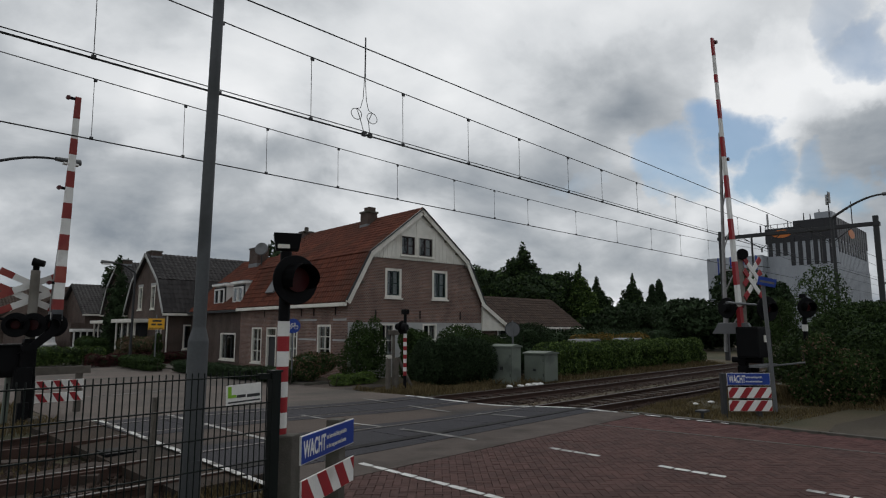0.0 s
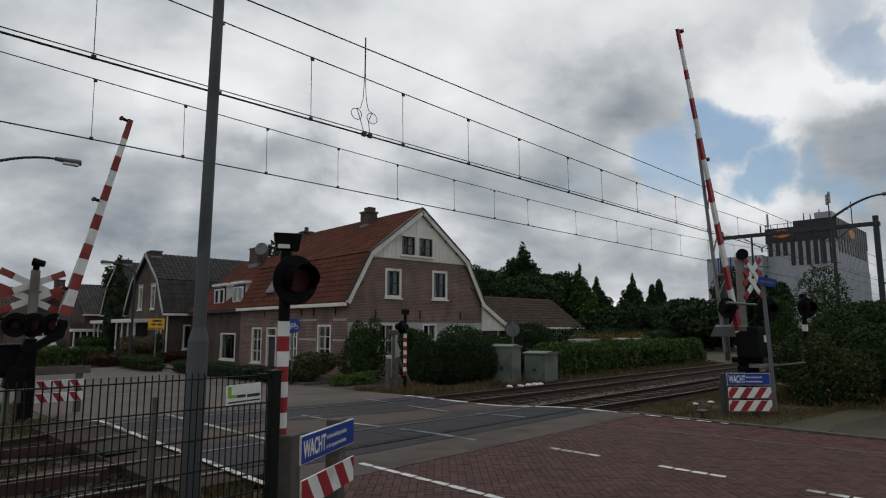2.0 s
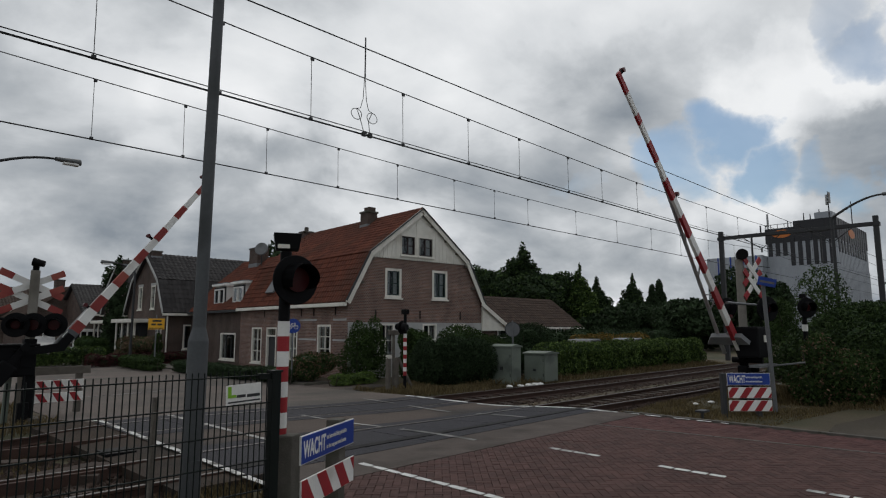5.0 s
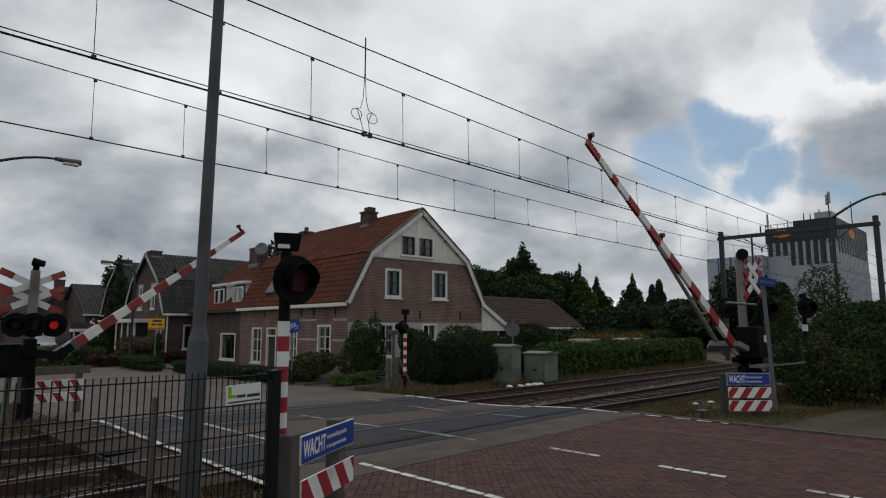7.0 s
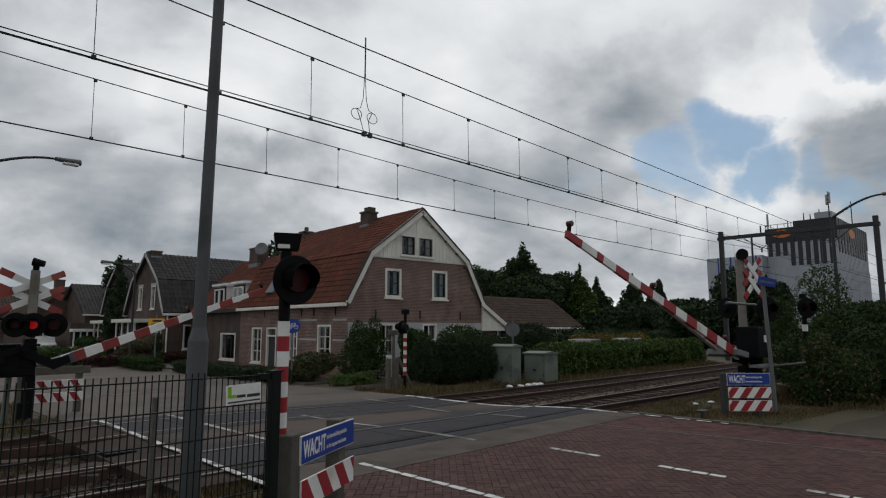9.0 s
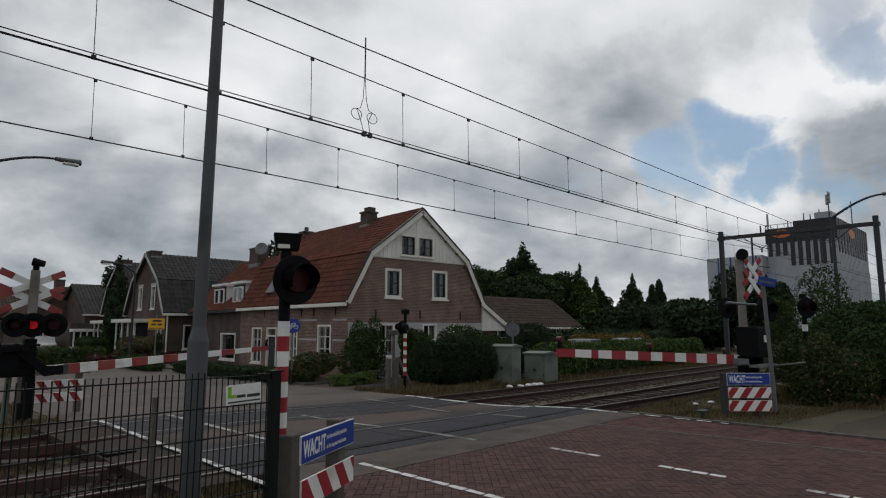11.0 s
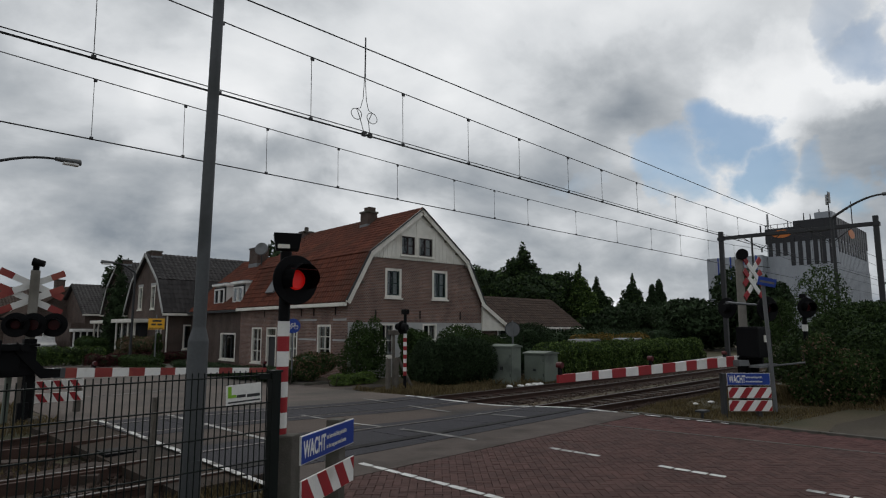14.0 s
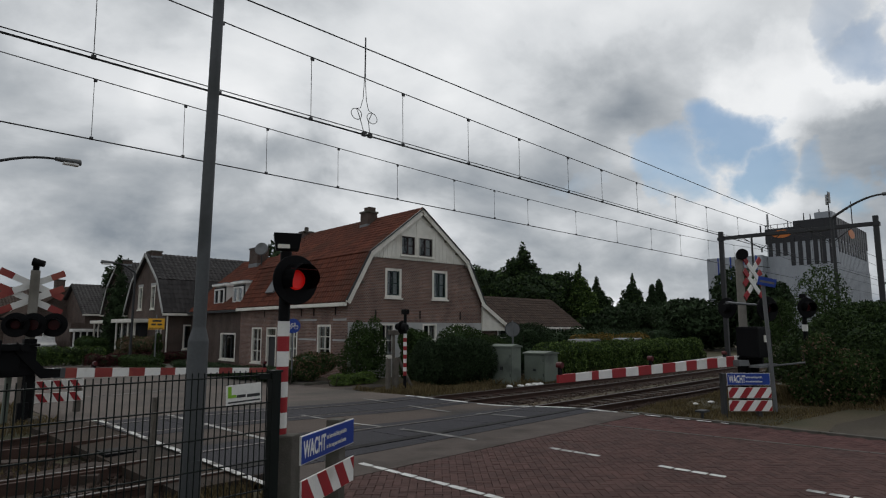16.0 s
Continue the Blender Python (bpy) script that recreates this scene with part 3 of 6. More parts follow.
SPAN = [-22 + i * 3.0 for i in range(48)]
for yc, xs in ((13.07, (-0.5, 1.5, 3.4, 5.2, 7.2, 9.3, 11.4, 13.8, 15.8, 17.7, 20.9, 24.2, 27.5, 30.8, 34.5, 38.5)), (9.02, (-1.5, 0.5, 2.3, 4.1, 5.8, 8.0, 10.0, 11.9, 14.1, 15.9, 18.1, 21.0, 23.8, 27.2, 31, 35, 39))):
    for d in (-0.02, 0.02):
        wire("contact_wire", [(-60, yc + d, 5.65), (43.7, yc + d, 5.65), (104, yc + d, 5.65), (164, yc + d, 5.65)], 0.0085, "dark copper contact wire over the track")
    wire("messenger_wire", [(x, yc, mess_z(x) if x < 43.7 else 6.62 + 0.00096 * (abs((x - 43.7) % 60 - 30) * 0.78) ** 2) for x in SPAN], 0.011, "dark messenger wire carrying the contact wire")
    wire("feeder_wire", [(x, yc + (0.0 if yc < 10 else -0.0), 7.40 + 0.00004 * (x - 12) ** 2) for x in SPAN], 0.013, "dark feeder wire above the messenger wire")
    for x in xs:
        d = part("dropper", bms(tube, [(x, yc, 5.66), (x - 0.02, yc, mess_z(x))], 0.006, 5), WIRE)
        for z in (5.67, mess_z(x) - 0.02):
            part("clamp", bms(box, x - 0.03, x + 0.03, yc - 0.02, yc + 0.02, z - 0.035, z + 0.025), STEEL_DARK, d)
        tagged(d, "thin dropper wire with clamps between messenger and contact wire", "dropper", "droppers of the overhead line")

jumper = thing("feeder_jumper", pose(7.0, 9.02, 0), "feeder jumper with two looped cables at the contact wire", "overhead fitting")
part("rod", bms(cyl, (0, 0, mess_z(7)), (0, 0, 7.62), 0.014, n=8), STEEL_DARK, jumper)
for s in (-1, 1):
    ring = [(0.19 * s + 0.125 * math.cos(a), 0, 6.02 + 0.105 * math.sin(a)) for a in np.linspace(math.pi / 2, math.pi / 2 - s * 2 * math.pi, 21)]
    tail = 0.07 * s + 0.07
    loop = [(0.01 * s, 0, mess_z(7)), (0.04 * s, 0, 6.35), (0.10 * s, 0, 6.16)] + ring + [(0.10 * s, 0, 5.95), (tail, 0, 5.67)]
    part("looped_cable", bms(tube, loop, 0.007, 6), WIRE, jumper)
    part("clamp", bms(box, tail - 0.04, tail + 0.04, -0.03, 0.03, 5.62, 5.70), STEEL_DARK, jumper)


def portal(x, beam=True):
    t = thing("catenary_portal", pose(x, 0, 0), "grey steel portal carrying the overhead wires across both tracks", "catenary portal", "catenary portals")
    for y in (6.68, 15.66):
        part("mast", bms(box, -0.14, 0.14, y - 0.14, y + 0.14, -0.3, 8.62), STEEL_DARK, t, bevel=0.02)
        part("mast_cap", bms(box, -0.18, 0.18, y - 0.2, y + 0.2, 8.0, 8.22), STEEL_DARK, t)
    part("cross_beam", bms(box, -0.13, 0.13, 6.5, 15.8, 8.02, 8.26), STEEL_DARK, t, bevel=0.02)
    for yc in (9.02, 13.07):
        part("hanger_post", bms(box, -0.05, 0.05, yc + 0.55, yc + 0.65, 6.0, 8.0), STEEL_DARK, t)
        part("bracket_tube", bms(tube, [(0, yc + 0.6, 6.1), (0, yc - 0.4, 5.9)], 0.025, 8), STEEL_DARK, t)
        part("strut", bms(tube, [(0, yc - 1.1, 8.0), (0, yc, 7.2), (0, yc + 1.1, 8.0)], 0.03, 8), STEEL_DARK, t)
        part("insulator", bms(cyl, (0, yc, 7.2), (0, yc, 6.95), 0.06), STEEL, t)
        part("peak", bms(box, -0.04, 0.04, yc - 0.04, yc + 0.04, 8.28, 8.75), STEEL_DARK, t)
    return t


for x in (43.7, 103.7, 163.7):
    portal(x)


# ---- houses ----
def wall_with_holes(name, outline, holes, thick, material, parent, plane, at, label=""):
    """A wall of the given outline with real openings. plane 'y': outline in (x, z), thick towards +y; plane 'x': in (y, z), towards +x."""
    wall = bmesh.new()
    us = sorted({u for h in holes for u in (h[0], h[1])} | {min(p[0] for p in outline), max(p[0] for p in outline)} | {p[0] for p in outline})
    ws = sorted({w for h in holes for w in (h[2], h[3])} | {min(p[1] for p in outline), max(p[1] for p in outline)} | {p[1] for p in outline})

    def clip(poly, a, b, c):
        out = []
        for i in range(len(poly)):
            p, q = poly[i], poly[(i + 1) % len(poly)]
            dp, dq = a * p[0] + b * p[1] - c, a * q[0] + b * q[1] - c
            if dp <= 1e-9:
                out.append(p)
            if (dp < -1e-9 and dq > 1e-9) or (dp > 1e-9 and dq < -1e-9):
                s = dp / (dp - dq)
                out.append((p[0] + s * (q[0] - p[0]), p[1] + s * (q[1] - p[1])))
        return out

    for i in range(len(us) - 1):
        for j in range(len(ws) - 1):
            u0, u1, w0, w1 = us[i], us[i + 1], ws[j], ws[j + 1]
            cu, cw = (u0 + u1) / 2, (w0 + w1) / 2
            if any(h[0] < cu < h[1] and h[2] < cw < h[3] for h in holes):
                continue
            poly = [(u0, w0), (u1, w0), (u1, w1), (u0, w1)]
            n = len(outline)
            for k in range(n):
                p, q = outline[k], outline[(k + 1) % n]
                a, b = q[1] - p[1], -(q[0] - p[0])
                poly = clip(poly, a, b, a * p[0] + b * p[1])
                if len(poly) < 3:
                    break
            if len(poly) < 3:
                continue
            prism(wall, poly, plane, at, at + thick)
    bmesh.ops.remove_doubles(wall, verts=wall.verts[:], dist=1e-5)
    return part(name, wall, material, parent, label)


def window(parent, plane, at, u0, u1, w0, w1, out, cols=2, rows=2, frame_mat=None, curtain=True, reveal=0.06, back=0.55, bar_mat=None, drawn=0.16, wide=0.09, sash=None):
    """A set-back window: frame, glazing bars, panes, sill, a curtain, and a dark sheet behind that paints the room's
    shade. out: -1 or 1, the outer side.
    """
    frame_mat = frame_mat or CREAM

    def bx(bm, a0, a1, b0, b1, d0, d1):
        lo, hi = sorted((at - out * d0, at - out * d1))
        if plane == "y":
            return box(bm, a0, a1, lo, hi, b0, b1)
        return box(bm, lo, hi, a0, a1, b0, b1)
    fr = bmesh.new()
    t = min(wide, (u1 - u0) * 0.15)
    for a0, a1, b0, b1 in ((u0, u0 + t, w0, w1), (u1 - t, u1, w0, w1), (u0 + t, u1 - t, w0, w0 + t), (u0 + t, u1 - t, w1 - t, w1)):
        bx(fr, a0, a1, b0, b1, -0.02, reveal + 0.06)
    win = part("window", fr, frame_mat, parent, "painted wooden window frame")
    if sash is not None:
        sb = bmesh.new()
        for a0, a1, b0, b1 in ((u0 + t, u0 + t + 0.05, w0 + t, w1 - t), (u1 - t - 0.05, u1 - t, w0 + t, w1 - t), (u0 + t + 0.05, u1 - t - 0.05, w0 + t, w0 + t + 0.06), (u0 + t + 0.05, u1 - t - 0.05, w1 - t - 0.05, w1 - t)):
            bx(sb, a0, a1, b0, b1, reveal - 0.03, reveal + 0.045)
        part("sash", sb, sash, win, "dark green painted sash")
    bars = bmesh.new()
    for i in range(1, cols):
        u = u0 + (u1 - u0) * i / cols
        bx(bars, u - 0.025, u + 0.025, w0 + t, w1 - t, reveal - 0.02, reveal + 0.04)
    for j in range(1, rows):
        w = w0 + (w1 - w0) * (j / rows if rows == 2 else j / rows)
        bx(bars, u0 + t, u1 - t, w - 0.02, w + 0.02, reveal - 0.015, reveal + 0.035)
    if cols * rows > 1:
        part("glazing_bar", bars, bar_mat or STEEL_DARK, win)
    p = part("pane", bms(bx, u0 + t, u1 - t, w0 + t, w1 - t, reveal + 0.012, reveal + 0.02), GLASS, win, "window glass")
    p.visible_shadow = False
    part("sill", bms(bx, u0 - 0.06, u1 + 0.06, w0 - 0.07, w0 - 0.005, -0.07, reveal), frame_mat, win)
    # dark sheet in place of a room, its shade put into the colour
    part("interior_shade_sheet", bms(bx, u0 - 0.1, u1 + 0.1, w0 - 0.1, w1 + 0.1, back, back + 0.03), INTERIOR_SHADE, win)
    if curtain and back > 0.3:
        cb = bmesh.new()
        wd = (u1 - u0)
        for a, b in ((u0 + t, u0 + t + drawn * wd), (u1 - t - drawn * wd, u1 - t)):
            bx(cb, a, b, w0 + t, w1 - t, 0.2, 0.22)
        part("curtain", cb, CURTAIN, win)
    return win


def tiled_slope(name, a, b, c, d, material, parent, tw=0.22, th=0.29, lift=0.03):
    """Overlapping roof tiles on the slope a (low start), b (low end), c (high end), d (high start); each tile has its own tilt and wave."""
    a, b, c, d = (np.array(p, float) for p in (a, b, c, d))
    nrm = np.cross(b - a, d - a)
    nrm /= np.linalg.norm(nrm)
    if nrm[2] < 0:
        nrm = -nrm
    nu = max(1, int(round(np.linalg.norm(b - a) / tw)))
    nv = max(1, int(round(np.linalg.norm(d - a) / th)))
    verts, faces = [], []
    r = np.random.default_rng(nu * 31 + nv)
    for j in range(nv):
        for i in range(nu):
            def P(s, t):
                lo, hi = a + (b - a) * s, d + (c - d) * s
                return lo + (hi - lo) * t
            s0, s1, t0, t1 = i / nu, (i + 0.97) / nu, j / nv, min((j + 1.12) / nv, 1.0)
            jit = r.normal() * 0.004
            o = len(verts)
            for s, hgt in ((s0, 0.0), (s0 * 0.6 + s1 * 0.4, 0.05), (s1, 0.006)):
                verts.append((P(s, t0) + nrm * (lift + 0.028 + hgt + jit)).tolist())
                verts.append((P(s, t1) + nrm * (lift + hgt)).tolist())
            for s in (s0, s1):
                verts.append((P(s, t0) + nrm * (lift - 0.02)).tolist())
            faces += [(o, o + 2, o + 3, o + 1), (o + 2, o + 4, o + 5, o + 3), (o, o + 6, o + 7, o + 4, o + 2)]
    ob = mesh_part(name, verts, faces, material, parent)
    ob["kind"] = "stuff"
    slab = bmesh.new()
    lo = [slab.verts.new((p + nrm * lift * 0.2).tolist()) for p in (a, b, c, d)]
    up = [slab.verts.new((p - nrm * 0.1).tolist()) for p in (a, b, c, d)]
    slab.faces.new(lo)
    slab.faces.new(up[::-1])
    for i in range(4):
        slab.faces.new((lo[i], up[i], up[(i + 1) % 4], lo[(i + 1) % 4]))
    part("roof_boarding", slab, material, ob)
    return ob


def board(parent, name, p, q, w, t, material, up=(0, 0, 1), label=""):
    """A plank from p to q, w deep along up, t thick."""
    p, q, up = Vector(p), Vector(q), Vector(up)
    x = (q - p).normalized()
    y = up.cross(x).normalized()
    z = x.cross(y)
    bm = bmesh.new()
    vs = []
    for e in (p, q):
        for sy, sz in ((-0.5, -1), (0.5, -1), (0.5, 0), (-0.5, 0)):
            vs.append(bm.verts.new(e + y * sy * t + z * sz * w))
    for f in ((0, 1, 2, 3), (7, 6, 5, 4), (0, 4, 5, 1), (1, 5, 6, 2), (2, 6, 7, 3), (3, 7, 4, 0)):
        bm.faces.new([vs[i] for i in f])
    bmesh.ops.recalc_face_normals(bm, faces=bm.faces)
    return part(name, bm, material, parent, label)


def chimney(parent, x, y, z0, z1, w, d, pot=True):
    ch = part("chimney", bms(box, x - w / 2, x + w / 2, y - d / 2, y + d / 2, z0, z1), BRICK_DARK, parent)
    part("chimney_cap", bms(box, x - w / 2 - 0.05, x + w / 2 + 0.05, y - d / 2 - 0.05, y + d / 2 + 0.05, z1, z1 + 0.1), CONC_DARK, ch, bevel=0.015)
    if pot:
        part("chimney_pot", bms(cyl, (x, y, z1 + 0.1), (x, y, z1 + 0.38), 0.14, 0.12), CONC_DARK, ch)
    part("flashing", bms(box, x - w / 2 - 0.03, x + w / 2 + 0.03, y - d / 2 - 0.03, y + d / 2 + 0.03, z0 - 0.1, z0 + 0.25), LEAD, ch)
    return ch


# the brick house with the red gambrel roof
H1 = thing("gambrel_house", pose(15.9, 21.4, FAR_Z, 0, 0, -4.1), "brown brick house with a red tiled gambrel roof and cream gable", "house")
W1, EV, KN, RI = 8.1, 3.4, 5.45, 7.74
KX = 1.03
outline = [(0, 0), (W1, 0), (W1, EV), (W1 - KX, KN), (W1 / 2, RI), (KX, KN), (0, EV)]
g_holes = [(1.95, 2.88, 3.57, 4.92), (4.76, 5.74, 3.57, 4.98), (2.82, 3.68, 5.58, 6.52), (3.86, 4.76, 5.58, 6.52), (4.15, 5.05, 0.9, 2.40), (6.1, 6.95, 0.9, 2.40), (1.6, 2.5, 0.9, 2.40)]
wall_with_holes("gable_wall", outline, g_holes, 0.3, BRICK, H1, "y", 0.0)
for h in g_holes[:2]:
    window(H1, "y", 0.0, *h, -1, 2, 2, drawn=0.3, wide=0.115, sash=SASH_GREEN, bar_mat=SASH_GREEN)
for h in g_holes[2:4]:
    window(H1, "y", -0.05, *h, -1, 2, 2, wide=0.035, sash=SASH_BROWN, bar_mat=SASH_BROWN, drawn=0.3)
for h in g_holes[4:]:
    window(H1, "y", 0.0, *h, -1, 2, 2, bar_mat=CREAM)
wall_with_holes("gable_board", [(KX + 0.05, KN - 0.02), (W1 - KX - 0.05, KN - 0.02), (W1 / 2, RI - 0.1)], g_holes[2:4], 0.05, CREAM, H1, "y", -0.05, "cream painted boarding of the gable top")
wall_with_holes("plinth_plaster", [(0.0, 0), (W1, 0), (W1, 2.45), (0.0, 2.45)], g_holes[4:], 0.025, PLASTER, H1, "y", -0.025, "grey plastered lower wall")
DEP = 10.9
s_holes = [(1.36, 2.53, 0.72, 2.35), (4.45, 5.35, 0.62, 2.35), (6.67, 7.8, 0.03, 2.22), (8.38, 9.6, 0.35, 2.22)]
wall_with_holes("side_wall", [(0.3, 0), (DEP, 0), (DEP, EV), (0.3, EV)], s_holes, 0.3, BRICK, H1, "x", 0.0)
for i, h in enumerate(s_holes):
    if i != 2:
        window(H1, "x", 0.0, *h, -1, 2, 3, bar_mat=CREAM)
door = part("door", bms(box, 0.10, 0.16, 6.75, 7.72, 0.03, 1.75), STEEL_DARK, H1, "dark painted front door")
part("fanlight", bms(box, 0.1, 0.12, 6.75, 7.72, 1.83, 2.18), GLASS, door)
for a in ((6.67, 6.75, 0.03, 2.22), (7.72, 7.8, 0.03, 2.22), (6.75, 7.72, 1.75, 1.83), (6.75, 7.72, 2.15, 2.22)):
    part("door_frame", bms(box, -0.02, 0.18, *a), CREAM, door)
for z in (1.62, 2.52):
    for a, b in ((0.1, 1.2), (2.65, 4.3), (5.5, 6.55)):
        part("string_course", bms(box, -0.012, 0.02, a, b, z, z + 0.09), PLASTER, H1)
for y in (1.0, 2.9, 4.1, 6.0, 8.1):
    part("wall_anchor", bms(box, -0.03, 0.0, y - 0.025, y + 0.025, 2.75, 3.2), BLACK, H1)
for x in (1.45, 4.0, 6.6):
    part("wall_anchor", bms(box, x - 0.025, x + 0.025, -0.03, 0.0, 2.6, 3.0), BLACK, H1)
wall_with_holes("far_side_wall", [(0.3, 0), (DEP, 0), (DEP, EV), (0.3, EV)], [], 0.3, BRICK, H1, "x", W1 - 0.3)
wall_with_holes("rear_wall", outline, [], 0.3, BRICK, H1, "y", DEP)
OV = 0.13
for sgn, x in ((1, 0.0), (-1, W1)):
    lo = x - sgn * 0.22
    kx = x + sgn * KX
    tiled_slope("lower_roof", (lo, -OV, EV - 0.08), (lo, DEP + 0.2, EV - 0.08), (kx - sgn * 0.05, DEP + 0.2, KN + 0.07), (kx - sgn * 0.05, -OV, KN + 0.07), TILE_RED, H1)
    tiled_slope("upper_roof", (kx - sgn * 0.08, -OV, KN + 0.09), (kx - sgn * 0.08, DEP + 0.2, KN + 0.09), (W1 / 2, DEP + 0.2, RI + 0.14), (W1 / 2, -OV, RI + 0.14), TILE_RED, H1)
    for pp in (((lo, -OV - 0.03, EV - 0.06), (kx - sgn * 0.05, -OV - 0.03, KN + 0.09)), ((kx - sgn * 0.05, -OV - 0.03, KN + 0.12), (W1 / 2, -OV - 0.03, RI + 0.17))):
        board(H1, "barge_board", *pp, 0.24, 0.05, CREAM, label="cream painted barge board")
        board(H1, "verge_strip", (pp[0][0], pp[0][1], pp[0][2] + 0.05), (pp[1][0], pp[1][1], pp[1][2] + 0.05), 0.06, 0.12, STEEL_DARK)
    part("gutter", bms(box, lo - 0.12, lo + 0.04, -0.18, DEP + 0.25, EV - 0.27, EV - 0.11), CREAM, H1, "cream painted box gutter", bevel=0.015)
for k in range(34):
    part("ridge_tile", bms(cyl, (W1 / 2, -0.13 + k * 0.335, RI + 0.15), (W1 / 2, 0.22 + k * 0.335, RI + 0.135), 0.11, 0.10, 10), TILE_RED, H1)
# purlin ends under the barge boards, and the scalloped lower edge of the boarding
for x, z in ((4.75, 7.28), (5.6, 6.62), (6.35, 6.05), (6.98, 5.42), (7.45, 4.35), (1.15, 5.42), (0.62, 4.35)):
    part("purlin_end", bms(box, x - 0.10, x + 0.10, -0.155, -0.002, z - 0.20, z - 0.08), WOOD_GREY, H1, bevel=0.01)
for k in range(38):
    x = KX + 0.12 + k * 0.155
    part("scallop", bms(cyl, (x + 0.075, -0.052, KN - 0.02), (x + 0.075, -0.03, KN - 0.02), 0.07, 0.07, 10), CREAM, H1)
for k in range(23):
    x = KX + 0.3 + k * 0.24
    top = KN + (RI - KN) * (1 - abs(x - W1 / 2) / (W1 / 2 - KX)) - 0.14
    if top > KN + 0.15 and not any(h[0] - 0.05 < x < h[1] + 0.05 for h in g_holes[2:4]):
        part("cover_batten", bms(box, x - 0.012, x + 0.012, -0.062, -0.05, KN, top), CREAM, H1)
ch1 = chimney(H1, W1 / 2 - 0.35, 3.95, RI - 0.4, RI + 0.46, 0.62, 0.66, False)
part("upper_stack", bms(box, W1 / 2 - 0.50, W1 / 2 - 0.08, 3.72, 4.18, RI + 0.56, RI + 0.80), BRICK_DARK, ch1, bevel=0.01)
chimney(H1, W1 / 2, 11.3, RI - 0.5, RI + 0.3, 0.6, 0.7)
# skylights
for y0 in (7.2,):
    part("roof_window", bms(box, 0.0, 0.9, y0, y0 + 0.9, 0, 0.09, m=Matrix.Translation((0.02, 0, 4.0)) @ Matrix.Rotation(-1.02, 4, "Y")), STEEL, H1, "grey roof window", bevel=0.01)
# porch on the right flank
part("porch_wall", bms(box, W1, W1 + 1.3, 0.3, 2.2, 0, 1.9), BRICK, H1)
prism_bm = bms(prism, [(W1, EV - 0.1), (W1 + 1.9, 2.25), (W1 + 1.9, 2.05), (W1, 2.05)], "y", -0.12, -0.02)
part("porch_gable", prism_bm, CREAM, H1, "cream painted porch gable")
tiled_slope("porch_roof", (W1 + 1.95, -0.2, 2.2), (W1 + 1.95, 2.4, 2.2), (W1 - 0.05, 2.4, EV + 0.02), (W1 - 0.05, -0.2, EV + 0.02), TILE_RED, H1)
board(H1, "barge_board", (W1 - 0.1, -0.24, EV + 0.1), (W1 + 2.0, -0.24, 2.25), 0.2, 0.05, CREAM)

# the lower rear wing with dormers
H1B = thing("brick_rear_wing", pose(15.9, 21.4, FAR_Z, 0, 0, -4.1) @ pose(0, 11.15, 0), "brown brick rear wing with red tiles and white dormers", "house")
L2, EV2, RI2 = 9.2, 3.3, 6.9
b_holes = [(0.7, 2.9, 0.35, 1.9)]
wall_with_holes("side_wall", [(0, 0), (L2, 0), (L2, EV2), (0, EV2)], b_holes, 0.3, BRICK_DARK, H1B, "x", 0.02)
window(H1B, "x", 0.02, *b_holes[0], -1, 3, 1)
part("body", bms(box, 0.9, 7.8, 0.1, L2, 0, EV2), BRICK_DARK, H1B)
for sgn, x in ((1, 0.0), (-1, W1)):
    tiled_slope("roof", (x - sgn * 0.25, 0, EV2 - 0.1), (x - sgn * 0.25, L2 + 0.1, EV2 - 0.1), (W1 / 2, L2 + 0.1, RI2), (W1 / 2, 0, RI2), TILE_RED, H1B)
part("end_wall", bms(prism, [(0, 0), (W1, 0), (W1, EV2), (W1 / 2, RI2 - 0.05), (0, EV2)], "y", L2 - 0.3, L2), BRICK_DARK, H1B)
part("gutter", bms(box, -0.38, -0.2, 0, L2, EV2 - 0.22, EV2 - 0.08), STEEL_DARK, H1B, bevel=0.015)
for y0, y1 in ((0.3, 2.0), (3.1, 4.9)):
    d = part("dormer", bms(box, 0.35, 2.4, y0, y1, EV2 + 0.1, 4.75), WHITE, H1B, "white painted dormer")
    part("dormer_roof", bms(box, 0.15, 2.6, y0 - 0.15, y1 + 0.15, 4.75, 4.9), WHITE, d, bevel=0.02)
    part("dormer_cap", bms(box, 0.25, 2.6, y0 - 0.05, y1 + 0.05, 4.9, 4.96), LEAD, d)
    for k in range(2):
        a = y0 + 0.15 + k * (y1 - y0 - 0.2) / 2
        window(d, "x", 0.24, a, a + (y1 - y0 - 0.35) / 2, EV2 + 0.35, 4.6, -1, 1, 1, frame_mat=WHITE, reveal=0.0, back=0.055)
chimney(H1B, W1 / 2 - 0.4, 6.0, RI2 - 0.6, RI2 + 0.65, 0.8, 1.3, False)
dish = thing("satellite_dish", pose(15.9, 21.4, FAR_Z, 0, 0, -4.1) @ pose(3.1, 15.6, 7.1), "grey satellite dish on the roof", "satellite dish")
part("dish", bms(cyl, (0, 0, 0.3), (-0.06, -0.06, 0.32), 0.45, 0.42, 24), STEEL, dish)
part("arm", bms(tube, [(0.1, 0.1, -1.0), (0.05, 0.05, 0.3)], 0.04), STEEL_DARK, dish)


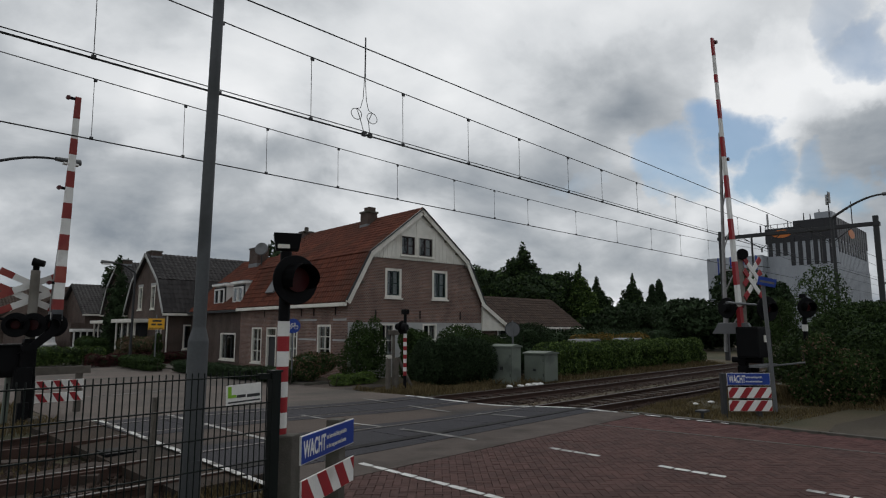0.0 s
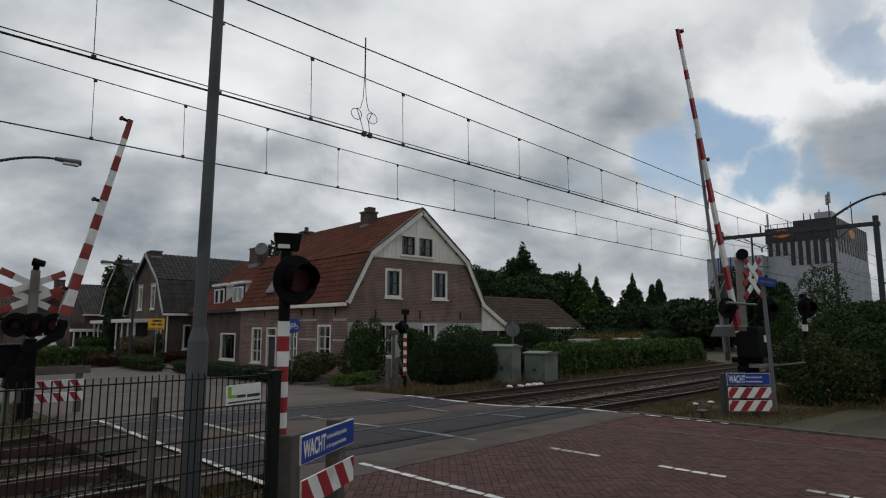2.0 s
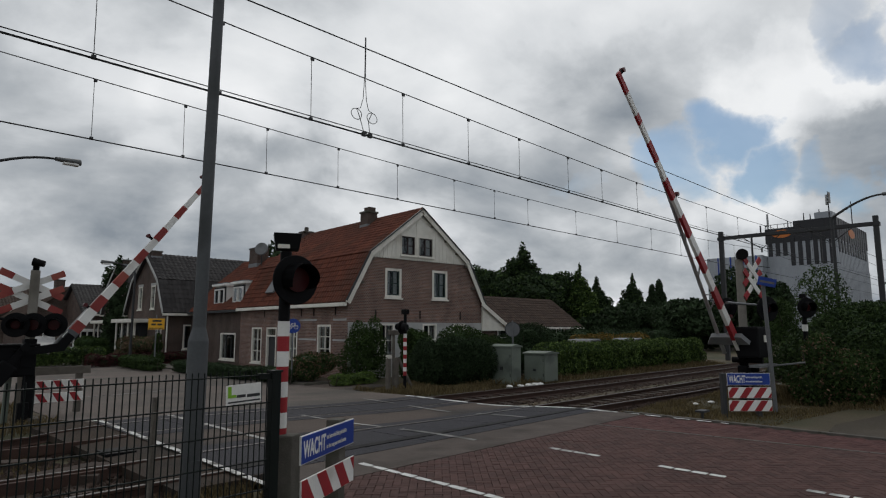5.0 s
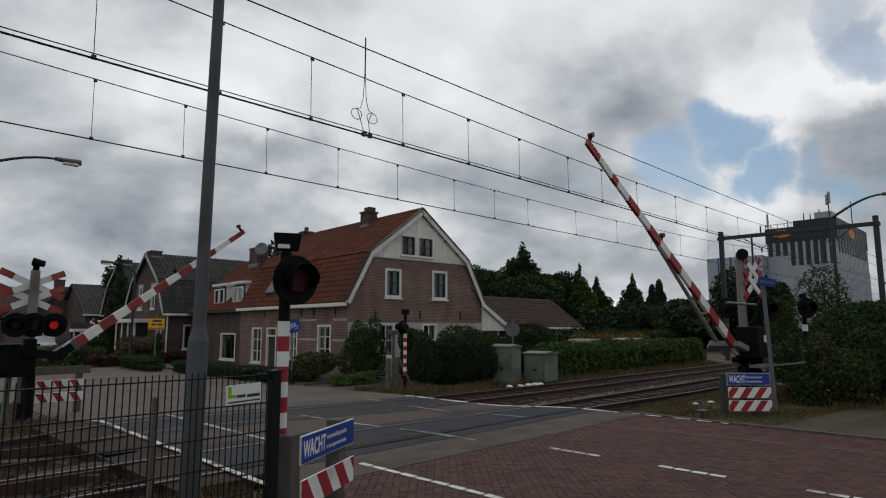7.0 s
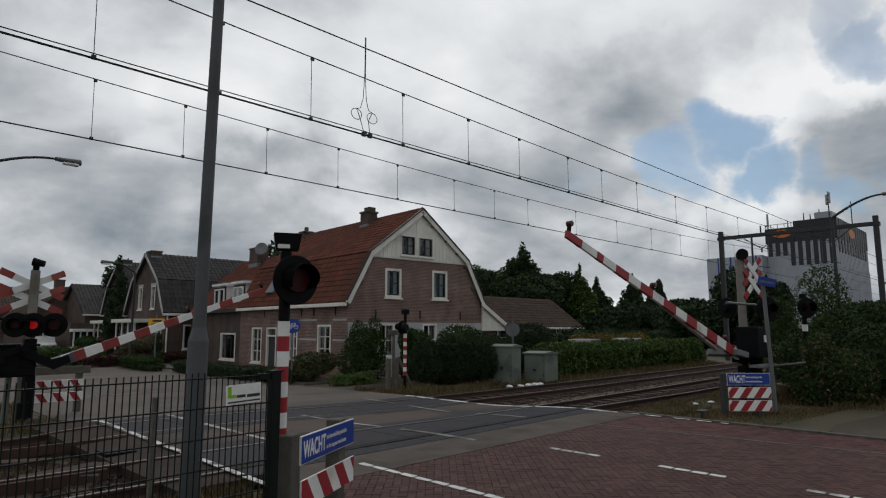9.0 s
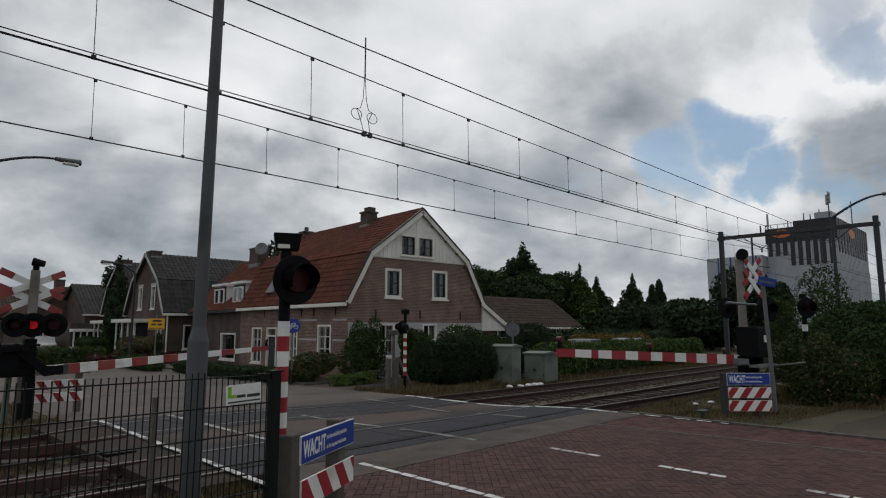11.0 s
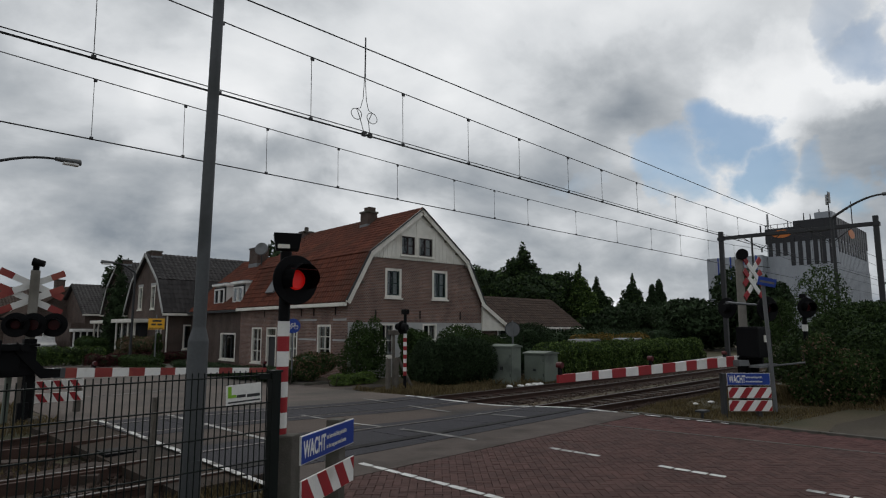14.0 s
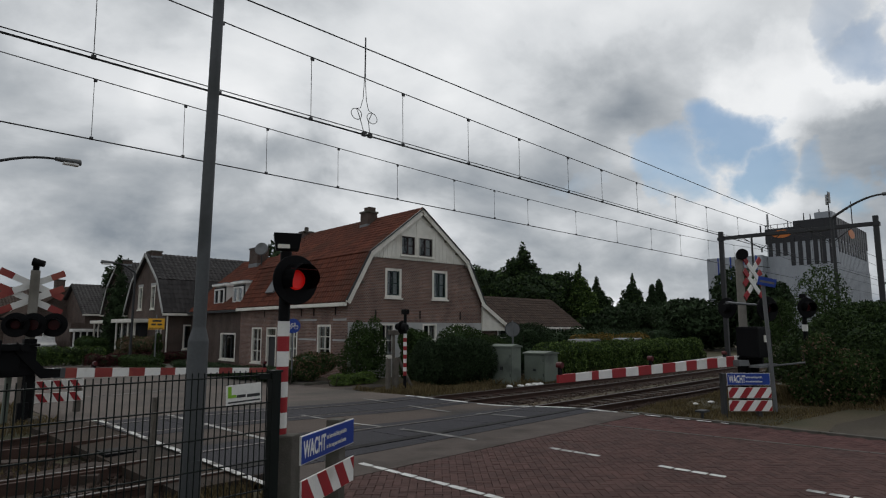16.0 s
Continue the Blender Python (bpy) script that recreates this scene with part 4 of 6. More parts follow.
# dark-roofed house further along the road
def dark_house(name, m, width, depth, ev, kn, ri, kx, label):
    """Ridge along +x; the gable faces -x towards the road. width is along y."""
    t = thing(name, m, label, "house", "houses along the road")
    ol = [(0, 0), (width, 0), (width, ev), (width - kx, kn), (width / 2, ri), (kx, kn), (0, ev)]
    hl = [(width * 0.33 - 0.36, width * 0.33 + 0.36, ev + 0.15, ev + 1.75), (width * 0.67 - 0.36, width * 0.67 + 0.36, ev + 0.15, ev + 1.75), (0.5, 1.5, 0.6, 2.3)]
    wall_with_holes("gable_wall", ol, hl, 0.3, BRICK_DARK, t, "x", 0.0)
    for h in hl:
        window(t, "x", 0.0, *h, -1, 1, 2)
        part("lintel", bms(box, -0.02, 0.0, h[0] - 0.1, h[1] + 0.1, h[3] + 0.003, h[3] + 0.16), PLASTER, t)
    sh = [(1.2, 2.1, 0.8, 2.4), (4.5, 5.6, 0.8, 2.4)]
    wall_with_holes("side_wall", [(0.3, 0), (depth, 0), (depth, ev), (0.3, ev)], sh, 0.3, BRICK_DARK, t, "y", 0.0)
    for h in sh:
        window(t, "y", 0.0, *h, -1, 1, 2)
    part("core", bms(box, 1.0, depth, 1.0, width - 0.1, 0, ev), BRICK_DARK, t)
    for sgn, y in ((1, 0.0), (-1, width)):
        lo, ky = y - sgn * 0.3, y + sgn * kx
        tiled_slope("lower_roof", (-0.25, lo, ev - 0.15), (depth, lo, ev - 0.15), (depth, ky, kn + 0.06), (-0.25, ky, kn + 0.06), TILE_DARK, t, 0.3, 0.36)
        tiled_slope("upper_roof", (-0.25, ky, kn + 0.08), (depth, ky, kn + 0.08), (depth, width / 2, ri + 0.12), (-0.25, width / 2, ri + 0.12), TILE_DARK, t, 0.3, 0.36)
        board(t, "barge_board", (-0.28, lo, ev - 0.1), (-0.28, ky, kn + 0.1), 0.17, 0.05, PLASTER)
        board(t, "barge_board", (-0.28, ky, kn + 0.12), (-0.28, width / 2, ri + 0.16), 0.17, 0.05, PLASTER)
        part("gutter", bms(box, -0.3, depth, lo - 0.1, lo + 0.06, ev - 0.32, ev - 0.17), CREAM, t, bevel=0.015)
    part("downpipe", bms(cyl, (0.1, -0.12, 0), (0.1, -0.12, ev - 0.3), 0.05), CREAM, t)
    # bay window
    bay = part("bay_window", bms(box, -0.9, 0.0, width * 0.42, width - 0.4, 0, 0.7), BRICK_DARK, t)
    part("bay_roof", bms(box, -1.15, 0.0, width * 0.42 - 0.25, width - 0.15, 2.55, 2.8), CREAM, bay, bevel=0.03)
    for k in range(4):
        y = width * 0.42 + k * (width * 0.58 - 0.5) / 3
        part("bay_post", bms(box, -0.9, -0.78, y, y + 0.12, 0.7, 2.55), CREAM, bay)
    part("bay_glass", bms(box, -0.86, -0.84, width * 0.42, width - 0.4, 0.7, 2.55), GLASS, bay)
    # solid dark box behind the bay glass, painted as the room's shade
    part("bay_room_shade", bms(box, -0.5, -0.02, width * 0.42, width - 0.4, 0.7, 2.5), INTERIOR_SHADE, bay)
    chimney(t, 0.35, width / 2, ri - 0.3, ri + 0.22, 0.7, 0.9, False)
    return t


dark_house("dark_roof_house", pose(15.6, 40.6, FAR_Z), 6.9, 9.5, 3.3, 5.3, 7.2, 1.0, "dark brick house with black tiled gambrel roof")
dark_house("dark_roof_house", pose(17.4, 52.0, FAR_Z), 6.9, 9.5, 3.5, 5.6, 7.6, 1.0, "dark brick house behind a tall dark conifer")


def plain_house(name, m, w, d, ev, ri, tile, label, ridge="x", stack=True):
    t = thing(name, m, label, "house", "houses along the road")
    hl = [(w * 0.2, w * 0.45, 0.7, 2.3), (w * 0.6, w * 0.85, 0.7, 2.3)]
    if ridge == "x":
        wall_with_holes("front_wall", [(0, 0), (w, 0), (w, ev), (0, ev)], hl, 0.3, BRICK_DARK, t, "y", 0.0)
        for s in (0, w - 0.3):
            wall_with_holes("gable_wall", [(0.3, 0), (d, 0), (d, ev), (d / 2, ri), (0.3, ev)], [], 0.3, BRICK_DARK, t, "x", s)
        tiled_slope("roof", (-0.3, -0.3, ev - 0.1), (w + 0.3, -0.3, ev - 0.1), (w + 0.3, d / 2, ri + 0.1), (-0.3, d / 2, ri + 0.1), tile, t, 0.3, 0.36)
        tiled_slope("roof", (-0.3, d + 0.3, ev - 0.1), (w + 0.3, d + 0.3, ev - 0.1), (w + 0.3, d / 2, ri + 0.1), (-0.3, d / 2, ri + 0.1), tile, t, 0.3, 0.36)
        part("gutter", bms(box, -0.3, w + 0.3, -0.42, -0.28, ev - 0.25, ev - 0.1), CREAM, t)
    else:
        wall_with_holes("front_wall", [(0, 0), (w, 0), (w, ev), (w / 2, ri), (0, ev)], hl, 0.3, BRICK_DARK, t, "y", 0.0)
        wall_with_holes("side_wall", [(0.3, 0), (d, 0), (d, ev), (0.3, ev)], [], 0.3, BRICK_DARK, t, "x", 0.0)
        for a in (-0.3, w + 0.3):
            tiled_slope("roof", (a, -0.2, ev - 0.1), (a, d, ev - 0.1), (w / 2, d, ri + 0.1), (w / 2, -0.2, ri + 0.1), tile, t, 0.3, 0.36)
    for h in hl:
        window(t, "y", 0.0, *h, -1, 3, 2, frame_mat=WHITE, bar_mat=WHITE)
    if stack:
        chimney(t, w * 0.5, d * 0.5, ri - 0.3, ri + 0.9, 0.8, 0.8, False)
    return t


plain_house("brick_house", pose(13.0, 66, FAR_Z), 7.0, 9.0, 3.3, 6.0, TILE_BROWN, "distant brown brick house with a tall chimney", "y")
SHOP = plain_house("brick_house", pose(16.2, 60.0, FAR_Z), 5.0, 8.0, 3.5, 6.1, TILE_DARK, "low brick house with a grey tiled roof and white shop bay", stack=False)
bay = part("shop_bay", bms(box, -1.0, 1.6, -0.8, -0.02, 0, 0.55), WHITE, SHOP, "white painted shop bay")
part("bay_roof", bms(box, -1.15, 1.75, -0.95, -0.02, 1.85, 2.1), WHITE, bay, bevel=0.03)
# solid dark box between the posts, painted as the shop's inner shade
part("bay_room_shade", bms(box, -0.9, 1.5, -0.3, -0.1, 0.55, 1.85), INTERIOR_SHADE, bay)
for k in range(6):
    part("bay_post", bms(box, -1.0 + k * 0.5, -0.9 + k * 0.5, -0.8, -0.68, 0.55, 1.85), WHITE, bay)
part("side_wall", bms(box, -1.0, -0.02, 0.2, 6.0, 0, 2.6), BRICK_DARK, SHOP)
plain_house("brick_house", pose(8.5, 78, FAR_Z), 9.0, 9.0, 4.2, 6.6, TILE_BROWN, "distant brown brick house with a low roof")
plain_house("brick_house", pose(-6, 92, FAR_Z), 14.0, 9.0, 3.2, 5.6, TILE_DARK, "distant low brick house with a dark roof")
plain_house("bungalow", pose(30.8, 27.5, FAR_Z), 13.0, 5.6, 2.35, 4.45, TILE_BROWN, "low bungalow with a brown tiled roof behind the hedge", stack=False)

# feed mill beside the line
MILL = thing("feed_mill", pose(130, 26, FAR_Z), "grey clad feed mill with a black top storey", "factory")


def clad(name, x0, x1, y0, y1, z0, z1, material, parent, step=1.0):
    ob = part(name, bms(box, x0, x1, y0, y1, z0, z1), material, parent)
    rib = bmesh.new()
    for k in range(int((y1 - y0) / step) + 1):
        y = y0 + k * step
        box(rib, x0 - 0.06, x0, y, y + step * 0.5, z0, z1)
    for k in range(int((x1 - x0) / step) + 1):
        x = x0 + k * step
        box(rib, x, x + step * 0.5, y0 - 0.06, y0, z0, z1)
    part("cladding_rib", rib, material, ob)
    return ob


clad("tower_body", 0, 27, 0, 12.0, 0, 13.8, CLADDING, MILL)
clad("window_band", 0.02, 26.9, 0.02, 11.9, 13.8, 18.6, CLADDING, MILL, 1.2)
for k in range(9):
    y = 0.5 + k * 1.3
    part("dark_panel", bms(box, -0.12, 0.0, y, y + 0.75, 14.0 if k < 6 else 16.0, 18.6), CLAD_BLACK, MILL)
for k in range(11):
    x = 1.0 + k * 2.3
    part("dark_panel", bms(box, x, x + 1.2, -0.12, 0.0, 16.2, 20.0), CLAD_BLACK, MILL)
clad("black_storey", -0.1, 27, -0.1, 7.0, 18.6, 22.6, CLAD_BLACK, MILL, 2.0)
clad("black_storey", -0.1, 26.9, 7.0, 12.1, 18.6, 21.5, CLAD_BLACK, MILL, 2.0)
part("roof_plant", bms(box, 2, 6, 0.9, 3.8, 22.6, 24.1), CLADDING, MILL)
part("roof_plant", bms(box, 12, 19, 3.0, 9.0, 22.6, 23.4), CLAD_BLACK, MILL)
for x, y, h in ((0.3, 11.6, 1.6), (0.5, 1.0, 5.0), (5, 3.6, 2.6), (20, 1.0, 6.0), (1, 8.2, 0.3), (0.3, 5.2, 1.4), (0.3, 4.1, 1.1)):
    part("roof_mast", bms(cyl, (x, y, 22.6 if y < 7 else 21.5), (x, y, 22.6 + h), 0.12, 0.08, 8), STEEL_DARK, MILL)
for y, z0, z1 in ((0.75, 25.3, 27.4), (1.25, 25.0, 27.0), (11.6, 22.0, 24.6)):
    part("antenna", bms(box, 0.2, 0.5, y - 0.16, y + 0.16, z0, z1), PALE_STEEL, MILL, bevel=0.05)
part("roof_rail", bms(cyl, (0, 7.2, 22.3), (0, 12.0, 22.3), 0.05, n=6), STEEL_DARK, MILL)
for y in (7.4, 8.6, 9.8, 11.0, 12.0):
    part("rail_post", bms(cyl, (0, y, 21.5), (0, y, 22.3), 0.05, n=6), STEEL_DARK, MILL)
for (y, z) in ((9.1, 20.35),):
    el = bmesh.new()
    cyl(el, (-0.2, 0, 0), (-0.12, 0, 0), 1.0, 1.0, 24)
    for p in el.verts:
        p.co.y, p.co.z = y + p.co.y * 1.7, z + p.co.z * 0.8
    part("sign_oval", el, ORANGE, MILL, "orange oval sign")
el = bmesh.new()
cyl(el, (0, -0.2, 0), (0, -0.12, 0), 1.0, 1.0, 24)
for p in el.verts:
    p.co.x, p.co.z = 12 + p.co.x * 2.6, 20.6 + p.co.z * 0.9
part("sign_oval", el, ORANGE, MILL, "orange oval sign")
clad("low_wing", -3, 24, 12.1, 22.5, 0, 16.2, CLADDING, MILL)
for k in range(4):
    part("wing_joint", bms(box, -3.15, -3.0, 13 + k * 2.4, 13.25 + k * 2.4, 0, 16.2), BLUE, MILL)
clad("near_wing", -14, 0, 1.0, 9.0, 0, 6.2, CLADDING, MILL)


# ---- signals and barriers ----
def lamp_head(parent, m, name="signal_lamp", r=0.235, lit=True):
    """A black round target with a hooded red lens. Faces local -y. Returns the shutter added inside the hood, which
    flips up to imitate the always glowing lens lighting up.
    """
    head = part(name, bms(cyl, (0, 0.02, 0), (0, -0.02, 0), r, r, 32), BLACK, parent, "black round signal target", m=m)
    part("lamp_body", bms(cyl, (0, 0.02, 0), (0, 0.16, 0), 0.13, 0.10, 20), BLACK, head)
    part("rim", bms(tube, [(r * math.cos(a), -0.01, r * math.sin(a)) for a in np.linspace(0, 2 * math.pi, 33)], 0.012, 6), BLACK, head)
    hood = bmesh.new()
    n = 20
    rings = []
    for k, (y, rr) in enumerate(((-0.02, 0.160), (-0.225, 0.146))):
        rings.append([hood.verts.new((rr * math.cos(a), y + (0.10 * max(0, -math.sin(a)) if k else 0), rr * math.sin(a))) for a in np.linspace(-0.6, math.pi + 0.6, n)])
    for i in range(n - 1):
        hood.faces.new((rings[0][i], rings[0][i + 1], rings[1][i + 1], rings[1][i]))
    bmesh.ops.solidify(hood, geom=hood.faces[:], thickness=0.006)
    part("hood", hood, BLACK, head)
    part("lens", bms(cyl, (0, -0.02, 0), (0, -0.035, 0), 0.10, 0.085, 24), GLOW_RED if lit else LENS_DARK, head, "red signal lens")
    if not lit:
        return None
    # added dark flap hung from the hood's crown, imitates the lens going out
    return part("blink_flap", bms(cyl, (0, 0.0, -0.105), (0, -0.008, -0.105), 0.122, 0.122, 24), LENS_DARK, head, "added dark flap that imitates the unlit lens", m=pose(0, -0.05, 0.105))


def cross_arm(parent, p, angle, length, m, w=0.13, red=None):
    """One board of a warning cross in the local x-z plane, facing -y, white with red ends."""
    turn = m @ Matrix.Translation(p) @ Matrix.Rotation(-angle, 4, "Y")
    a = part("cross_board", bms(box, -length / 2, length / 2, -0.012, 0.012, -w / 2, w / 2), WHITE, parent, "white board with red ends", bevel=0.004, m=turn)
    for s in (-1, 1):
        part("red_end", bms(box, min(s * length / 2, s * length * 0.29), max(s * length / 2, s * length * 0.29), -0.016, 0.016, -w / 2 - 0.003, w / 2 + 0.003), red or RED, a)
    return a


def boom(parent, z, length, start, drop, reds, second, side, m_bar, red=None):
    """A red and white barrier boom along local +x with a lighter stay bar; drop: how far below the pivot it runs. side: which way the stay lies."""
    b = bmesh.new()
    vs = []
    for x, hh, t in ((start, 0.122, 0.045), (length, 0.062, 0.024)):
        vs.append([b.verts.new((x, sy * t, drop + sz * hh)) for sy, sz in ((-1, -1), (1, -1), (1, 1), (-1, 1))])
    b.faces.new(vs[0][::-1])
    b.faces.new(vs[1])
    for i in range(4):
        b.faces.new((vs[0][i], vs[0][(i + 1) % 4], vs[1][(i + 1) % 4], vs[1][i]))
    bm_ob = part("boom", b, WHITE, parent, "red and white banded barrier boom", m=pose(0, 0, z))
    for k, (x0, x1) in enumerate(reds):
        f = [(x - start) / (length - start) for x in (x0, x1)]
        rb = bmesh.new()
        ends = []
        for x, s in ((x0, f[0]), (x1, f[1])):
            hh, t = 0.125 - 0.060 * s, 0.048 - 0.021 * s
            ends.append([rb.verts.new((x + (0.004 if k == 0 and s == f[1] else 0), sy * t, drop + sz * hh)) for sy, sz in ((-1, -1), (1, -1), (1, 1), (-1, 1))])
        rb.faces.new(ends[0][::-1])
        rb.faces.new(ends[1])
        for i in range(4):
            rb.faces.new((ends[0][i], ends[0][(i + 1) % 4], ends[1][(i + 1) % 4], ends[1][i]))
        part("red_band", rb, red or RED, bm_ob)
    if second:
        x1, off = second
        part("stay_bar", bms(tube, [(0.2, side * off, drop + 0.05), (x1, side * 0.05, drop + 0.02)], 0.055, 8, 0.04), PALE_STEEL, bm_ob, "pale grey steel stay bar")
        n = 5 if off > 0.43 else 2
        for k in range(n):
            s0, s1 = (k + 0.35) / n, (k + 0.85) / n
            part("brace", bms(tube, [(0.2 + (x1 - 0.2) * s0, side * off * (1 - s0), drop + 0.03), (0.2 + (x1 - 0.2) * s1, 0, drop)], 0.018, 6), PALE_STEEL, bm_ob)
            if k in (1, 3):
                part("brace", bms(tube, [(0.2 + (x1 - 0.2) * s1, side * off * (1 - s1), drop + 0.03), (0.2 + (x1 - 0.2) * s1, 0, drop)], 0.018, 6), PALE_STEEL, bm_ob)
    # hub that carries the boom on the pivot, and the counterweight arm behind
    part("hub_arm", bms(prism, [(-0.15, 0.12), (0.45, drop + 0.12), (start + 0.15, drop + 0.09), (start + 0.15, drop - 0.09), (0.4, drop - 0.12), (-0.15, -0.12)], "y", -0.05 - 0.02, 0.05), m_bar, bm_ob, "dark steel boom arm")
    part("counterweight", bms(box, -0.95, -0.45, -0.16, 0.16, -0.2, 0.16), BLACK, bm_ob, bevel=0.03)
    part("weight_arm", bms(box, -0.5, 0.1, -0.14, -0.08, -0.07, 0.07), BLACK, bm_ob)
    for x in (length - 0.06, length * 0.62, start + 0.9):
        lm = part("boom_lamp", bms(box, x - 0.035, x + 0.035, -0.025, 0.025, drop + 0.05, drop + 0.20), BLACK, bm_ob, "small red boom lamp on a bracket", bevel=0.01)
        part("lamp_lens", bms(cyl, (x, -0.05, drop + 0.22), (x, 0.05, drop + 0.22), 0.05, 0.05, 14), BOOM_RED, lm)
    return bm_ob


# far barrier, left of the road
BL = thing("level_crossing_barrier", pose(3.02, 17.0, FAR_Z), "barrier machine with crosses, red lamps and a short boom", "crossing barrier", "barriers of the level crossing")
ZL = 1.508 - FAR_Z
part("column", bms(box, 0.42, 0.64, 0.06, 0.30, 0, 1.1), BLACK, BL, bevel=0.02)
part("foot", bms(box, 0.32, 0.80, -0.05, 0.40, 0, 0.12), CONC_DARK, BL, bevel=0.02)
part("foot_box", bms(box, 0.30, 0.52, -0.1, 0.05, 0.05, 0.5), BLACK, BL, bevel=0.02)
part("machine_housing", bms(box, -0.15, 0.62, 0.02, 0.50, 1.08, 1.78), BLACK, BL, "black machine housing", bevel=0.04)
part("housing_lid", bms(box, -0.2, 0.67, -0.02, 0.54, 1.78, 1.84), BLACK, BL, bevel=0.02)
part("pivot_shaft", bms(cyl, (0.34, -0.2, ZL), (0.34, 0.3, ZL), 0.09), BLACK, BL)
part("gear_cover", bms(cyl, (0.05, -0.03, 1.42), (0.05, 0.03, 1.42), 0.24, 0.22, 20), BLACK, BL)
part("hatch", bms(box, 0.30, 0.56, 0.0, 0.022, 1.3, 1.66), BLACK, BL, "hatch cover of the machine", bevel=0.008)
part("cable", bms(tube, [(0.40, 0.0, 1.1), (0.36, -0.12, 0.8), (0.40, -0.10, 0.45)], 0.025, 8), BLACK, BL)
part("saddle", bms(box, 0.36, 0.62, 0.08, 0.32, 1.84, 1.95), BLACK, BL, bevel=0.02)
part("mast", bms(cyl, (0.49, 0.2, 1.0), (0.49, 0.2, 3.58), 0.10, 0.10, 18), CONCRETE, BL, "pale concrete mast")
bell = part("bell", bms(cyl, (0.40, 0.1, 3.78), (0.62, 0.0, 3.73), 0.10, 0.075, 18), BLACK, BL, "black warning bell")
part("bell_bracket", bms(cyl, (0.49, 0.2, 3.56), (0.49, 0.16, 3.72), 0.07), BLACK, bell)
for zc in (3.50, 3.13):
    for sg in (-1, 1):
        cross_arm(BL, (0.47, 0.33 - 0.015 * sg, zc - 0.25), sg * 0.43, 1.46, Matrix.Identity(4), 0.15, RED_FADED)
part("lamp_bar", bms(tube, [(-0.2, 0.12, 2.42), (1.2, 0.12, 2.42)], 0.03), BLACK, BL)
FLAPS_L = [lamp_head(BL, Matrix.Translation((x, 0.05, 2.28)) @ Matrix.Rotation(radians(-22), 4, "Z"), r=0.275) for x in (0.50, 0.93)]
lamp_head(BL, Matrix.Translation((0.15, 0.02, 2.28)) @ Matrix.Rotation(radians(-22), 4, "Z"), r=0.275, lit=False)
BOOM_L = boom(BL, ZL, 6.27, 0.64, -0.596, ((5.71, 6.27), (4.77, 5.18), (3.93, 4.34), (3.14, 3.53), (2.35, 2.74), (1.55, 1.95), (0.88, 1.15)), (3.9, 0.42), 1, BLACK, RED_FADED)
BOOM_L.matrix_basis = pose(0.34, 0, ZL)
part("boom_sleeve", bms(box, 0.66, 0.90, -0.058, 0.058, -0.716, -0.476), POLE_GREY, BOOM_L, "grey steel sleeve at the boom root", bevel=0.006)
for x, y, h, mt, lb in ((2.93, 17.5, 1.05, RUST, "short rusty steel post beside the barrier"), (3.22, 17.7, 1.1, GREY_GREEN, "short green coated post beside the barrier")):
    pst = part("marker_post", bms(box, -0.06, 0.06, -0.05, 0.05, -0.05, h), mt, bevel=0.012, m=pose(x, y, FAR_Z, 0, 1.5, 8))
    tagged(pst, lb, "post", "posts beside the barrier")

# near barrier, right of the road
BR = thing("level_crossing_barrier", pose(17.2, 5.75, -0.03, 0, 0, 180), "barrier machine with a cross, lamps and a long braced boom", "crossing barrier", "barriers of the level crossing")
ZR = 1.12 + 0.03
part("column", bms(box, -0.18, 0.10, -0.16, 0.10, 0, 1.0), BLACK, BR, bevel=0.02)
part("column", bms(box, -0.50, -0.30, 0.0, 0.2, 0, 1.0), BLACK, BR, bevel=0.02)
part("machine_housing", bms(box, -0.62, 0.42, -0.05, 0.5, 1.22, 2.02), BLACK, BR, "black machine housing", bevel=0.05)
part("type_plate", bms(box, -0.22, -0.02, 0.495, 0.512, 1.62, 1.80), CREAM, BR)
part("pivot_shaft", bms(cyl, (0, -0.3, ZR), (0, 0.45, ZR), 0.08), BLACK, BR)
part("guard_plate", bms(box, -0.55, 0.75, 0.35, 0.62, 1.0, 1.06), STEEL, BR, "grey steel guard plate")
part("side_box", bms(box, -1.35, -0.85, -0.1, 0.3, 1.2, 1.95), BLACK, BR, bevel=0.03)
part("mast", bms(cyl, (-0.36, -0.1, 0.0), (-0.36, -0.1, 3.85), 0.11, 0.105, 18), CONCRETE, BR, "pale concrete mast")
bell = part("bell", bms(cyl, (-0.20, 0.05, 3.98), (-0.50, -0.1, 3.98), 0.15, 0.13, 18), BLACK, BR, "black warning bell")
part("bell_bracket", bms(cyl, (-0.36, -0.1, 3.8), (-0.36, -0.05, 3.9), 0.08), BLACK, bell)
for zx in (3.53, 3.17):
    XM = Matrix.Translation((-0.70, 0.12, zx)) @ Matrix.Rotation(radians(166), 4, "Z")
    for sg in (-1, 1):
        cross_arm(BR, (0, 0.012 * sg, 0), sg * 0.75, 1.12, XM, 0.14)
part("lamp_bar", bms(tube, [(1.3, 0.1, 2.62), (-0.9, 0.1, 2.62)], 0.035), STEEL, BR)
lamp_head(BR, Matrix.Translation((-0.72, 0.42, 2.5)) @ Matrix.Rotation(radians(150), 4, "Z"), r=0.33, lit=False)
lamp_head(BR, Matrix.Translation((0.75, -0.1, 2.5)) @ Matrix.Rotation(radians(250), 4, "Z"), r=0.26, lit=False)
